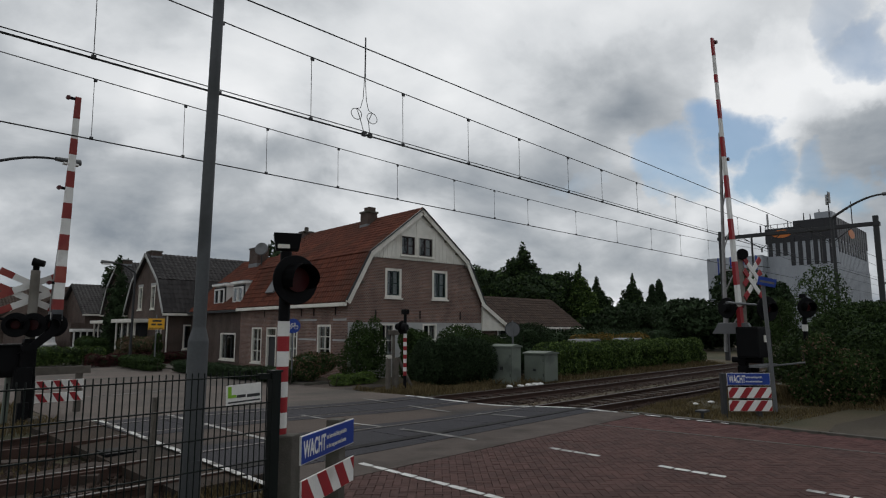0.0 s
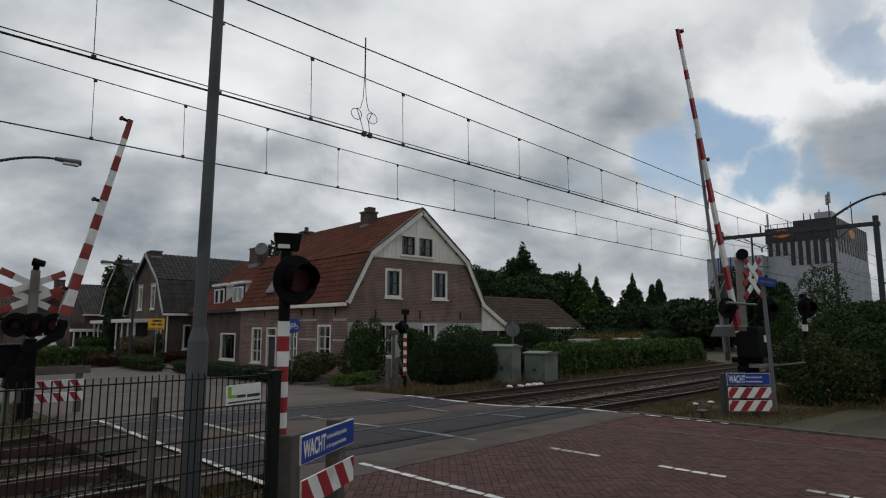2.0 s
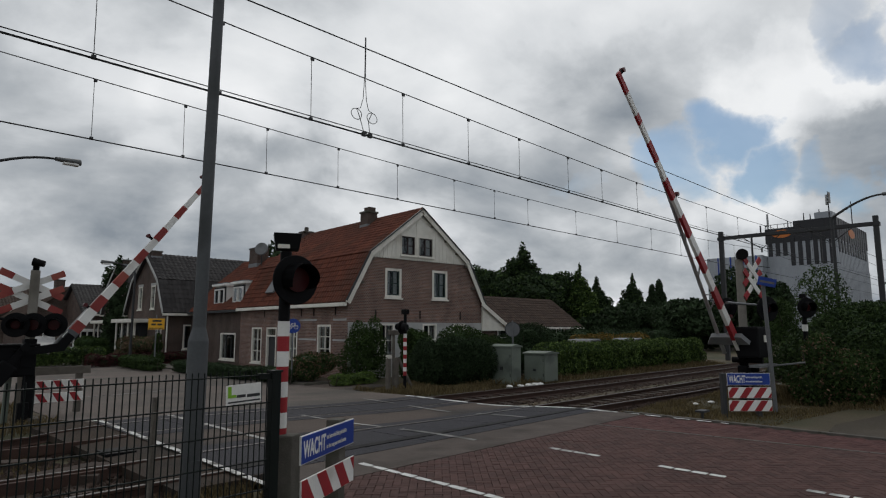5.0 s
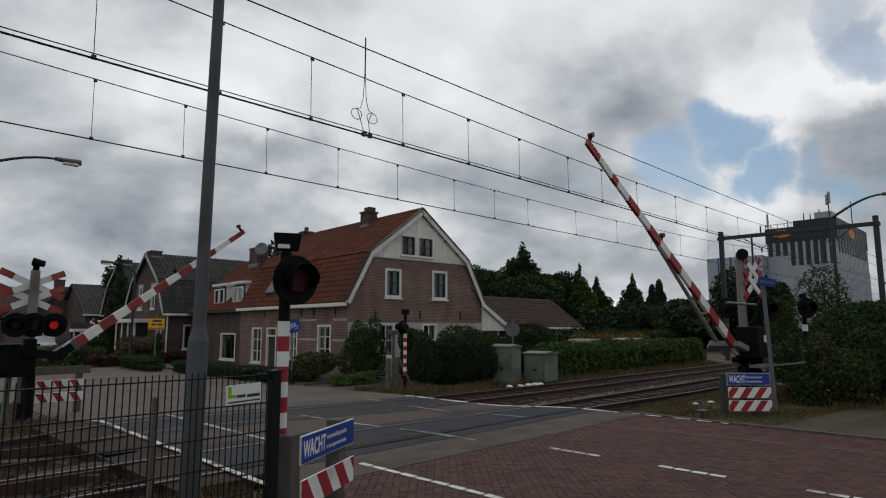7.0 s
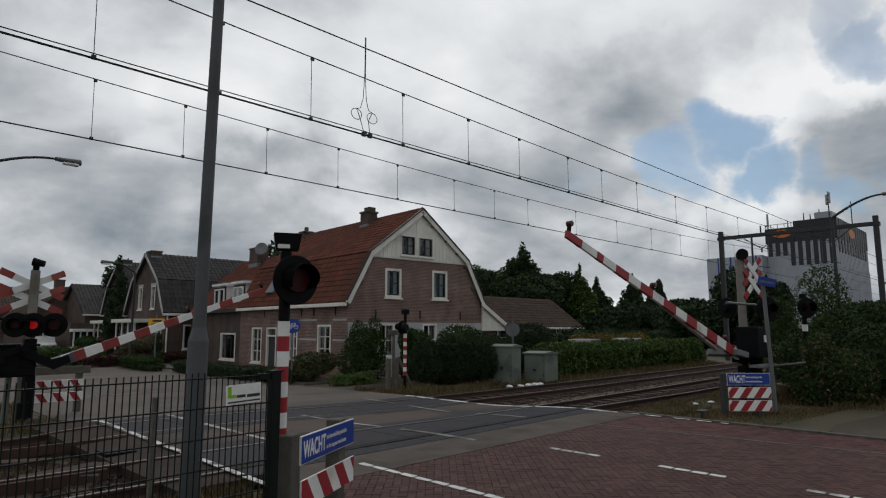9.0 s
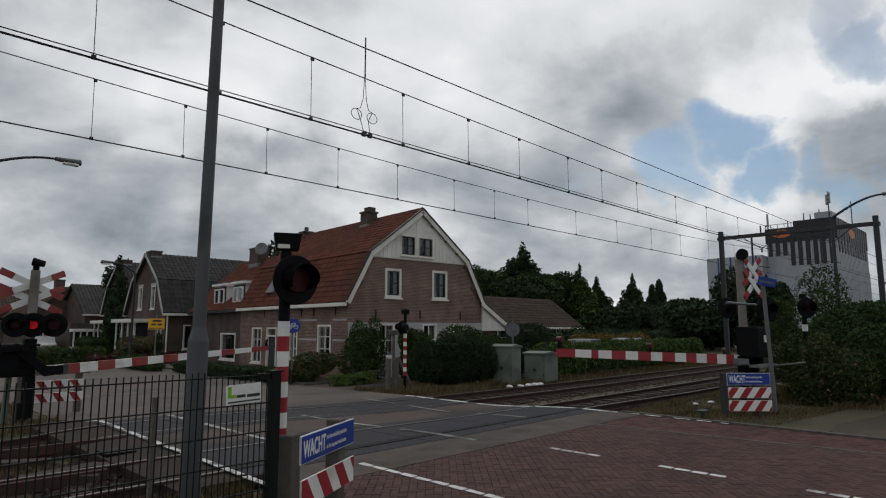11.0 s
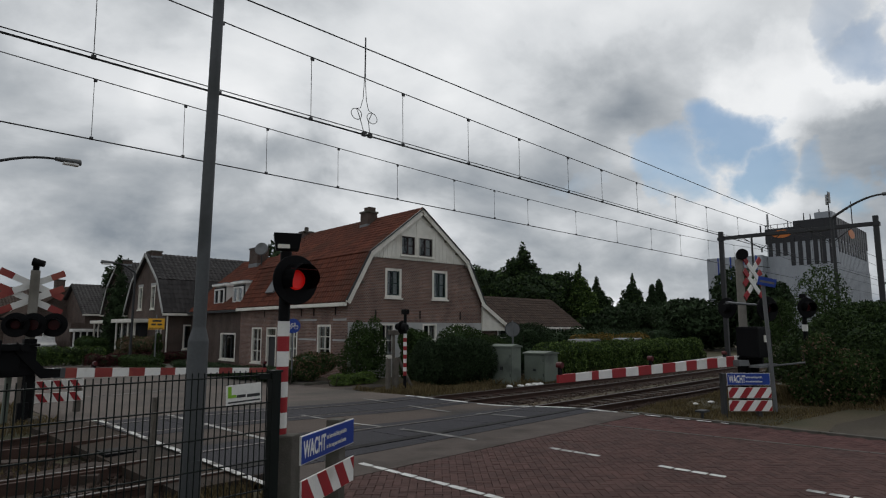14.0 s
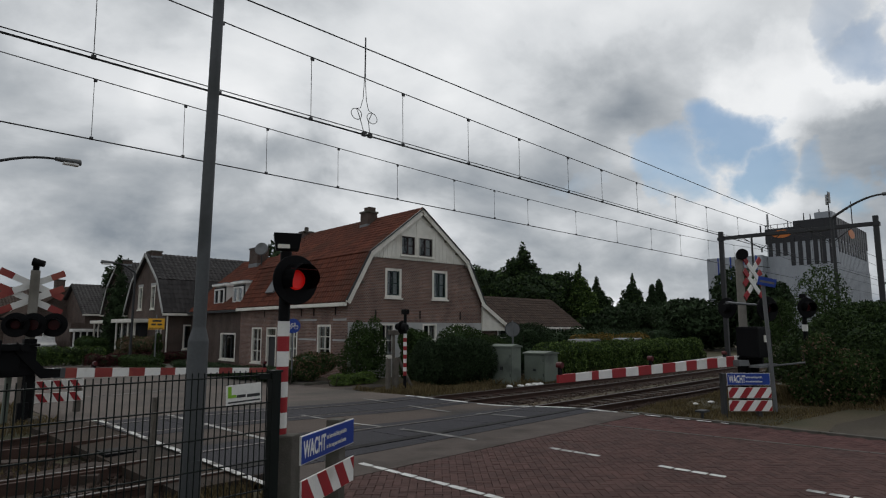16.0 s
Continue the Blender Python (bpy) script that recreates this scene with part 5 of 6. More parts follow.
BOOM_R = boom(BR, ZR, 8.68, 0.5, 0.0, ((8.2, 8.68), (7.45, 7.68), (6.47, 6.98), (5.43, 5.97), (4.32, 4.92), (3.2, 3.75), (1.99, 2.61), (0.87, 1.41)), (6.1, 0.46), -1, BLACK)

part("root_plate", bms(prism, [(0.70, -0.72), (0.98, -0.55), (0.98, 0.2), (0.70, 0.34)], "z", -0.11, 0.03), STEEL, BOOM_R, "grey steel boom root plate")

# near light post in front of the crossing
SN = thing("crossing_light_post", pose(3.2, 5.35, 0), "black crossing light post with red and white bands", "crossing light")
part("post", bms(cyl, (0, 0, 0), (0, 0, 2.72), 0.056, 0.056, 24), BLACK, SN)
for k in range(10):
    part("red_band" if k % 2 else "white_band", bms(cyl, (0, 0, 2.03 - (k + 1) * 0.1455), (0, 0, 2.03 - k * 0.1455), 0.0585, 0.0585, 24), RED if k % 2 else WHITE, SN)
bx = bmesh.new()
vs = [bx.verts.new((x * s, y * s, z)) for z, s in ((2.735, 0.82), (2.90, 1.0)) for x, y in ((-0.135, -0.10), (0.135, -0.10), (0.135, 0.10), (-0.135, 0.10))]
for f in ((3, 2, 1, 0), (4, 5, 6, 7), (0, 1, 5, 4), (1, 2, 6, 5), (2, 3, 7, 6), (3, 0, 4, 7)):
    bx.faces.new([vs[i] for i in f])
bellbox = part("bell_box", bx, BLACK, SN, "black bell box with a pale plate", bevel=0.006, m=pose(0.01, 0, 0, 0, 0, -28))
part("plate", bms(box, -0.095, 0.02, -0.098, -0.088, 2.745, 2.785), CREAM, bellbox)
part("lamp_arm", bms(cyl, (0, 0, 2.42), (0.05, -0.06, 2.43), 0.04), BLACK, SN)
FLAP_N = lamp_head(SN, Matrix.Translation((0.045, -0.11, 2.435)) @ Matrix.Rotation(radians(-2), 4, "Z"))

# far light post beside the houses
SF = thing("crossing_light_post", pose(14.55, 16.2, FAR_Z), "slim red and white banded crossing light post", "crossing light")
part("post", bms(cyl, (0, 0, 0), (0, 0, 2.75), 0.056, 0.056, 18), BLACK, SF)
for k in range(10):
    part("red_band" if k % 2 else "white_band", bms(cyl, (0, 0, 2.0 - (k + 1) * 0.1455), (0, 0, 2.0 - k * 0.1455), 0.06, 0.06, 18), RED if k % 2 else WHITE, SF)
part("bell_box", bms(box, -0.11, 0.11, -0.1, 0.1, 2.68, 2.86), BLACK, SF, bevel=0.02)
lamp_head(SF, Matrix.Translation((-0.03, 0.12, 2.22)) @ Matrix.Rotation(radians(190), 4, "Z"), lit=False)
part("rear_hood", bms(cyl, (-0.08, 0.0, 2.22), (-0.05, -0.14, 2.22), 0.17, 0.13, 20), BLACK, SF)

# third light among the shrubs by the near verge
ST = thing("crossing_light_post", pose(19.0, 4.72, -0.05), "crossing light post half hidden in shrubs", "crossing light")
part("post", bms(cyl, (0, 0, 0), (0, 0, 2.9), 0.056, 0.056, 18), BLACK, ST)
part("white_band", bms(cyl, (0, 0, 1.92), (0, 0, 2.10), 0.07, 0.07, 18), WHITE, ST)
part("bell_box", bms(box, -0.08, 0.08, -0.08, 0.08, 2.82, 2.94), BLACK, ST, bevel=0.02)
lamp_head(ST, Matrix.Translation((-0.1, -0.1, 2.56)) @ Matrix.Rotation(radians(-38), 4, "Z"), r=0.27, lit=False)


# ---- warning boards ----
def warning_board(m, rows, blue_z, post_h, label, post_mat, width=1.12, post_w=0.09, slant=1):
    """Blue text board over red and white slanted boards on two posts; local x runs along it, it faces -y."""
    t = thing("warning_board", m, label, "warning board", "warning boards at the crossing")
    bl = part("blue_board", bms(box, 0.02, width, -0.012, 0.012, blue_z - 0.255, blue_z), BLUE, t, "blue board with white text", bevel=0.004)
    part("board_edge", bms(box, 0.012, width + 0.008, -0.006, 0.014, blue_z - 0.263, blue_z + 0.008), WHITE, t)
    writing("lettering", "WACHT", 0.225, WHITE, bl, pose(0.05, -0.014, blue_z - 0.135, 90, 0, 0) @ Matrix.Diagonal((0.56 * width / 1.235, 1, 1, 1)))
    for k, s in enumerate(("tot het rode licht gedoofd is", "er kan nog een trein komen")):
        writing("lettering", s, 0.062, WHITE, bl, pose(0.545 * width / 1.235, -0.014, blue_z - 0.085 - k * 0.095, 90, 0, 0) @ Matrix.Diagonal((0.68 * width / 1.235, 1, 1, 1)))
    for z1, z0 in rows:
        bd = part("striped_board", bms(box, 0.03, width + 0.02, -0.010, 0.010, z0, z1), WHITE, t, "white board with slanted red stripes", bevel=0.003)
        h, st = z1 - z0, width / 3.05
        lean = slant * h * 0.7
        for k in range(-1, 5):
            x = 0.03 - lean * 0.5 + k * st
            poly = [(x, z0 + 0.004), (x + st * 0.5, z0 + 0.004), (x + st * 0.5 + lean, z1 - 0.004), (x + lean, z1 - 0.004)]
            lo, hi = 0.035, width + 0.015
            if min(p[0] for p in poly) >= hi or max(p[0] for p in poly) <= lo:
                continue
            cut = []
            for i in range(4):
                p, q = poly[i], poly[(i + 1) % 4]
                cut.append(p)
                for lim in (lo, hi):
                    if (p[0] - lim) * (q[0] - lim) < 0:
                        s = (lim - p[0]) / (q[0] - p[0])
                        cut.append((lim, p[1] + s * (q[1] - p[1])))
            cut = [c for c in cut if lo - 1e-6 <= c[0] <= hi + 1e-6]
            if len(cut) >= 3:
                part("red_stripe", bms(prism, cut, "y", -0.0135, -0.0095), RED, bd)
    for x in (-0.04, width - 0.24):
        part("post", bms(box, x - post_w, x + post_w, 0.015, 0.18, -0.1, post_h), post_mat, t, bevel=0.02)
    return t


warning_board(pose(3.33, 5.2, 0, 0, 0, 29), [(0.51, 0.24)], 0.92, 0.955, "blue and red-striped warning board on weathered grey posts", CONC_DARK, 1.235, slant=-1)
warning_board(pose(14.60, 5.30, 0, 0, 0, -46), [(0.62, 0.38), (0.33, 0.09)], 0.93, 0.93, "blue and red-striped warning board on the grass verge", STEEL_DARK, 0.98, 0.045)

# striped guard rail behind the far barrier
GR = thing("striped_guard_board", pose(3.68, 18.6, FAR_Z), "red and white striped guard boards on grey wooden posts", "guard board")
for x in (0.0, 1.3):
    part("post", bms(box, x - 0.08, x + 0.08, -0.07, 0.07, 0, 1.2), WOOD_GREY, GR, bevel=0.015)
part("top_rail", bms(box, 0.05, 1.55, -0.1, -0.07, 1.0, 1.2), WOOD_GREY, GR, bevel=0.008)
for z in (0.62, 0.30):
    bd = part("striped_board", bms(box, 0.25, 1.40, -0.1, -0.075, z, z + 0.24), WHITE, GR, bevel=0.004)
    for k in range(3):
        x = 0.30 + k * 0.38
        part("red_stripe", bms(prism, [(x + 0.14, z + 0.01), (x + 0.30, z + 0.01), (x + 0.16, z + 0.23), (x, z + 0.23)], "y", -0.104, -0.098), RED, bd)

# wooden posts and a sagging brace by the far light post
WP = thing("wooden_posts", pose(14.25, 16.75, FAR_Z), "old grey wooden posts with a leaning brace", "posts")
part("post", bms(box, -0.07, 0.07, -0.07, 0.07, 0, 1.12), WOOD_GREY, WP, bevel=0.02)
part("post", bms(box, 0.24, 0.38, -0.15, -0.01, 0, 1.16), WOOD_GREY, WP, bevel=0.02)
part("tall_post", bms(box, 0.29, 0.37, 0.06, 0.14, 0, 2.0), WOOD_GREY, WP, bevel=0.015)
part("cap_board", bms(box, 0.08, 0.55, 0.04, 0.16, 1.95, 2.12), WOOD_GREY, WP, bevel=0.02)
part("brace", bms(tube, [(0.4, -0.1, 1.1), (0.85, -0.35, 0.05)], 0.06, 6), WOOD_GREY, WP)
part("wire_arm", bms(tube, [(-0.05, 0.1, 1.32), (0.35, 0.1, 1.32)], 0.015, 6), STEEL, WP)

# ---- near mesh fence ----
FN = thing("mesh_fence", pose(0, 5.17, 0), "dark green welded mesh fence beside the tracks", "fence")
BAR_N = 104
bar_mesh = None
for i in range(BAR_N):
    x = 2.9385 - 0.0539 * i
    if bar_mesh is None:
        ob = part("bar", bms(cyl, (0, 0, 0.05), (0, 0, 1.585), 0.0055, 0.0055, 8), FENCE_GREEN, FN, m=pose(x, 0, 0))
        bar_mesh = ob.data
    else:
        ob = new("bar", bar_mesh)
        ob.parent, ob.matrix_basis = FN, pose(x, random.uniform(-0.001, 0.001), random.uniform(-0.004, 0.004))
for z in (1.535, 1.285, 1.03, 0.775, 0.52, 0.265):
    for d in (-0.008, 0.008):
        part("cross_wire", bms(cyl, (-2.3, d, z), (2.99, d, z), 0.006, 0.006, 8), FENCE_GREEN, FN)
part("end_post", bms(box, 2.97, 3.06, -0.045, 0.045, 0, 1.555), FENCE_GREEN, FN, bevel=0.006)
part("post_cap", bms(box, 2.96, 3.07, -0.055, 0.055, 1.555, 1.575), FENCE_GREEN, FN)
part("top_clamp", bms(box, 2.85, 2.97, -0.02, 0.02, 1.50, 1.55), FENCE_GREEN, FN)
part("mid_post", bms(box, 0.46, 0.52, 0.02, 0.08, 0, 1.6), FENCE_GREEN, FN)
FS = thing("fence_sign", pose(2.53, 5.145, 1.378, 0, -2.2, 0) @ Matrix.Diagonal((0.92, 1, 0.82, 1)), "small white advertising sign with a green block", "sign")
part("plate", bms(box, 0, 0.365, -0.004, 0.0, -0.105, 0.105), WHITE, FS, bevel=0.0015)
part("green_block", bms(box, 0.02, 0.055, -0.0065, -0.004, -0.03, 0.09), GREEN_MARK, FS)
part("green_block", bms(box, 0.055, 0.105, -0.0065, -0.004, -0.03, 0.0), GREEN_MARK, FS)
for x0, x1, z0, z1 in ((0.11, 0.20, -0.035, -0.005), (0.215, 0.35, -0.04, -0.008), (0.02, 0.35, -0.085, -0.07)):
    part("text_bar", bms(box, x0, x1, -0.0065, -0.004, z0, z1), STEEL_DARK, FS)

# ---- lamp posts ----
LP = thing("street_lamp", pose(2.535, 5.8, 0, 0, 0.55, 0), "grey painted street lamp post behind the fence", "street lamp")
part("lower_pole", bms(cyl, (0, 0, 0), (0, 0, 1.84), 0.094, 0.094, 28), POLE_GREY, LP)
part("shoulder", bms(cyl, (0, 0, 1.84), (0, 0, 1.97), 0.094, 0.062, 28), POLE_GREY, LP)
part("upper_pole", bms(cyl, (0, 0, 1.97), (0, 0, 8.6), 0.062, 0.045, 24), POLE_GREY, LP)
part("service_door", bms(box, -0.045, 0.045, -0.099, -0.085, 0.35, 0.75), POLE_GREY, LP, bevel=0.004)
part("arm", bms(tube, [(0, 0, 8.6), (0.1, 0.3, 8.85), (0.2, 0.9, 8.95)], 0.03), STEEL, LP)
part("lamp_head", bms(box, 0.15, 0.33, 0.85, 1.55, 8.9, 9.02), STEEL, LP, bevel=0.04)


def street_lamp(m, h, reach, rise, label):
    t = thing("street_lamp", m, label, "street lamp", "street lamps")
    part("pole", bms(cyl, (0, 0, 0), (0, 0, h), 0.08, 0.055, 18), STEEL_DARK, t)
    arc = [(reach * s, 0, h + rise * math.sin(s * math.pi / 2)) for s in np.linspace(0, 1, 9)]
    part("arm", bms(tube, arc, 0.05, 10, 0.035), STEEL_DARK, t)
    hd = bmesh.new()
    cyl(hd, (reach - 0.05, 0, h + rise), (reach + 0.65, 0, h + rise + 0.02), 0.5, 0.5, 16)
    for p in hd.verts:
        s = (p.co.x - reach) / 0.7
        p.co.z = h + rise + (p.co.z - h - rise) * (0.13 + 0.08 * s)
        p.co.y *= 0.25
    part("lamp_head", hd, STEEL, t, "grey lamp head")
    part("diffuser", bms(box, reach + 0.15, reach + 0.6, -0.1, 0.1, h + rise - 0.14, h + rise - 0.06), WHITE, t, bevel=0.03)
    return t


street_lamp(pose(2.4, 22.0, FAR_Z), 6.75, 2.42, 0.80, "street lamp with a long curved arm over the road")
street_lamp(pose(27.0, 5.52, -0.1, 0, 0, -80), 6.25, 1.7, 0.75, "dark street lamp with a curved arm behind the verge")
street_lamp(pose(12.6, 37.6, FAR_Z, 0, 0, 180), 5.4, 1.2, 0.5, "distant street lamp in front of the houses")

# ---- signs ----
YS = thing("yellow_direction_sign", pose(12.7, 34.2, FAR_Z, 0, 0, -22), "yellow temporary road sign with black text bars", "road sign")
part("pole", bms(cyl, (0, 0.03, 0), (0, 0.03, 2.9), 0.035), STEEL, YS)
part("plate", bms(box, -0.40, 0.40, -0.015, 0.0, 2.12, 2.70), YELLOW, YS, bevel=0.004)
for x0, x1, z in ((-0.2, 0.25, 2.52), (-0.25, -0.02, 2.33), (0.05, 0.28, 2.33), (-0.36, 0.36, 2.16)):
    part("text_bar", bms(box, x0, x1, -0.02, -0.015, z, z + (0.1 if z > 2.2 else 0.04)), STEEL_DARK, YS)
BS = thing("cycle_path_sign", pose(13.24, 21.44, FAR_Z, 0, 0, -30), "round blue cycle path sign with a white bicycle", "road sign")
part("pole", bms(cyl, (0, 0.04, 0), (0, 0.04, 2.6), 0.03), STEEL, BS)
part("plate", bms(cyl, (0, 0, 2.28), (0, -0.012, 2.28), 0.29, 0.29, 32), BLUE, BS)
bike = bmesh.new()
for c in (-0.115, 0.115):
    tube(bike, [(c + 0.075 * math.cos(a), -0.016, 2.235 + 0.075 * math.sin(a)) for a in np.linspace(0, 6.283, 17)], 0.011, 5)
for a, b in (((-0.115, 2.235), (-0.05, 2.37)), ((-0.05, 2.37), (0.085, 2.36)), ((0.085, 2.36), (0.115, 2.235)), ((-0.115, 2.235), (0.0, 2.24)), ((0.0, 2.24), (0.085, 2.36)), ((-0.06, 2.39), (0.0, 2.24)), ((0.085, 2.36), (0.06, 2.41))):
    cyl(bike, (a[0], -0.016, a[1]), (b[0], -0.016, b[1]), 0.011, n=5)
part("bicycle_symbol", bike, WHITE, BS)
MS = thing("round_sign_back", pose(20.3, 15.9, FAR_Z, 0, 0, -45), "grey back of a round road sign on a pole", "road sign")
part("pole", bms(cyl, (0, -0.04, 0), (0, -0.04, 2.5), 0.035), STEEL, MS)
part("plate", bms(cyl, (0, 0, 2.14), (0, 0.015, 2.14), 0.31, 0.31, 28), STEEL, MS)
part("plate_rim", bms(tube, [(0.31 * math.cos(a), 0, 2.14 + 0.31 * math.sin(a)) for a in np.linspace(0, 6.283, 29)], 0.015, 6), STEEL_DARK, MS)
NS = thing("street_name_sign", pose(16.08, 4.74, -0.03, 0, -6.3, 0), "leaning grey pole with a blue street sign", "road sign")
part("pole", bms(cyl, (0, 0, 0), (0, 0, 3.25), 0.045, 0.045, 16), STEEL, NS)
pl = part("plate", bms(box, -0.14, 0.28, -0.02, 0.0, -0.10, 0.10), BLUE, NS, bevel=0.004, m=pose(-0.12, -0.06, 3.12, 0, 16, -50))
part("text_bar", bms(box, -0.10, 0.24, -0.024, -0.02, -0.03, 0.02), FADED_LINE, pl)

# ---- lineside cabinets, boulders, rails ----
def cabinet(m, w, d, h, label):
    """Front faces -x; w along y, d along x."""
    t = thing("lineside_cabinet", m, label, "cabinet", "lineside cabinets")
    part("plinth", bms(box, 0.03, d - 0.03, 0.03, w - 0.03, -0.15, 0.08), CONC_DARK, t)
    part("body", bms(box, 0, d, 0, w, 0.08, h), GREY_GREEN, t, bevel=0.012)
    dr = part("door", bms(box, -0.022, 0, 0.06, w - 0.06, 0.14, h - 0.1), GREY_GREEN, t, bevel=0.006)
    part("handle", bms(box, -0.05, -0.022, w * 0.42, w * 0.55, h * 0.42, h * 0.5), STEEL_DARK, dr)
    for k in range(2):
        part("hinge", bms(box, -0.035, -0.02, 0.05, 0.08, h * (0.25 + 0.5 * k), h * (0.25 + 0.5 * k) + 0.1), STEEL_DARK, dr)
    part("roof", bms(prism, [(-0.06, h), (d + 0.06, h), (d + 0.06, h + 0.05), (d * 0.5, h + 0.12), (-0.06, h + 0.05)], "y", -0.05, w + 0.05), GREY_GREEN, t)
    return t


cabinet(pose(18.85, 14.82, FAR_Z - 0.05, 0, 0, 3), 0.98, 0.62, 1.50, "tall grey-green steel lineside cabinet beside the track")
cabinet(pose(20.75, 14.62, FAR_Z - 0.05, 0, 0, 3), 1.0, 1.0, 1.18, "low grey-green steel lineside cabinet beside the track")
rb = random.Random(8)
for x, y, s in ((18.1, 14.35, 0.17), (18.65, 14.25, 0.15), (19.1, 14.2, 0.17), (19.4, 14.15, 0.18), (19.7, 14.1, 0.17), (16.35, 6.75, 0.09), (17.0, 6.6, 0.10), (12.9, 2.4, 0.05)):
    bm = bmesh.new()
    bmesh.ops.create_icosphere(bm, subdivisions=2, radius=s)
    for p in bm.verts:
        p.co = Vector((p.co.x * 1.1, p.co.y * 0.9, p.co.z * 0.42)) * (0.86 + 0.25 * noise.noise(p.co * 5 + Vector((x, y, 0))))
    ob = part("marker_stone", bm, WHITE, m=pose(x, y, (FAR_Z if y > 10 else -0.05) + s * 0.30, 0, 0, rb.uniform(0, 90)))
    tagged(ob, "white painted marker stone beside the track", "stone", "white marker stones")
HR = thing("hand_rail", pose(17.6, 5.3, 0), "low grey steel rail beside the barrier machine", "rail")
part("rail_bar", bms(tube, [(0, 0, 0.96), (0.1, -0.85, 1.08)], 0.025), STEEL, HR)
for p in ((0.0, 0.0),):
    part("rail_post", bms(cyl, (p[0], p[1], -0.1), (p[0], p[1], 0.96 + 0.12 * (p[1] < 0)), 0.025), STEEL, HR)
TB = thing("track_box", pose(13.9, 5.6, -0.05), "small dark steel post with a flat top", "track post")
part("stem", bms(cyl, (0, 0, 0), (0, 0, 0.16), 0.03), STEEL_DARK, TB)
part("top", bms(box, -0.16, 0.16, -0.1, 0.1, 0.16, 0.2), STEEL_DARK, TB)
# end pieces of the check rails and a cover plate in the near trackbed
for y in (9.55, 12.15):
    tagged(part("check_rail", bms(box, -6, 4.1 if y > 10 else 3.0, y - 0.035, y + 0.035, -0.15, 0.012), RUST, bevel=0.008), "rusty check rail ending at the crossing", "rail", "railway rails", "structure")
tagged(part("cover_plate", bms(box, 3.3, 3.75, 10.6, 11.1, -0.12, 0.01), BLACK, bevel=0.01), "dark steel cover plate between the tracks", "cover plate", kind="structure")
for k, (x, y, r) in enumerate(((2.6, 10.2, 12), (3.0, 9.9, 60), (2.2, 11.4, -8))):
    tagged(part("wooden_beam", bms(box, -0.55, 0.55, -0.11, 0.11, -0.14, 0.06), SLEEPER, bevel=0.015, m=pose(x, y, -0.1, 3, 2 * k, r)), "loose weathered wooden beam in the trackbed", "beam", "loose beams")
tagged(part("marker_post", bms(box, -0.026, 0.026, -0.022, 0.022, -0.2, 1.30), WOOD_GREY, bevel=0.01, m=pose(2.33, 6.2, 0, -1, 1, 10)), "grey wooden post behind the fence", "post")


# ---- parked cars ----
def car(m, paint_mat, label):
    t = thing("parked_car", m, label, "car", "parked cars")
    prof = [(-2.1, 0.35), (-2.1, 0.75), (-1.9, 0.85), (-1.1, 0.95), (-0.5, 1.42), (1.0, 1.45), (1.75, 0.98), (2.05, 0.9), (2.1, 0.4)]
    part("body", bms(prism, prof, "y", -0.82, 0.82), paint_mat, t, bevel=0.05)
    part("windscreen", bms(prism, [(-1.03, 0.97), (-0.52, 1.37), (-0.48, 1.37), (-0.99, 0.97)], "y", -0.7, 0.7), GLASS, t)
    for s in (-1, 1):
        # opaque dark plate: the car's shaded inside painted as the window
        part("side_window", bms(prism, [(-0.85, 0.97), (-0.42, 1.34), (0.95, 1.36), (1.5, 0.99)], "y", s * 0.80, s * 0.83), INTERIOR_SHADE, t)
    for x in (-1.3, 1.3):
        for s in (-1, 1):
            w = part("wheel", bms(cyl, (x, s * 0.72, 0.31), (x, s * 0.86, 0.31), 0.31, 0.31, 20), BLACK, t)
            part("rim", bms(cyl, (x, s * 0.86, 0.31), (x, s * 0.865, 0.31), 0.18, 0.18, 16), STEEL, w)
    return t


car(pose(36.2, 22.4, FAR_Z, 0, 0, 8), STEEL, "grey parked car behind the hedge")
car(pose(41.5, 22.0, FAR_Z, 0, 0, 8), LEAD, "silver blue parked car behind the hedge")
car(pose(13.6, 62.0, FAR_Z, 0, 0, 84), PALE_STEEL, "pale silver parked car along the far road")


# ---- plants ----
prng = np.random.default_rng(11)


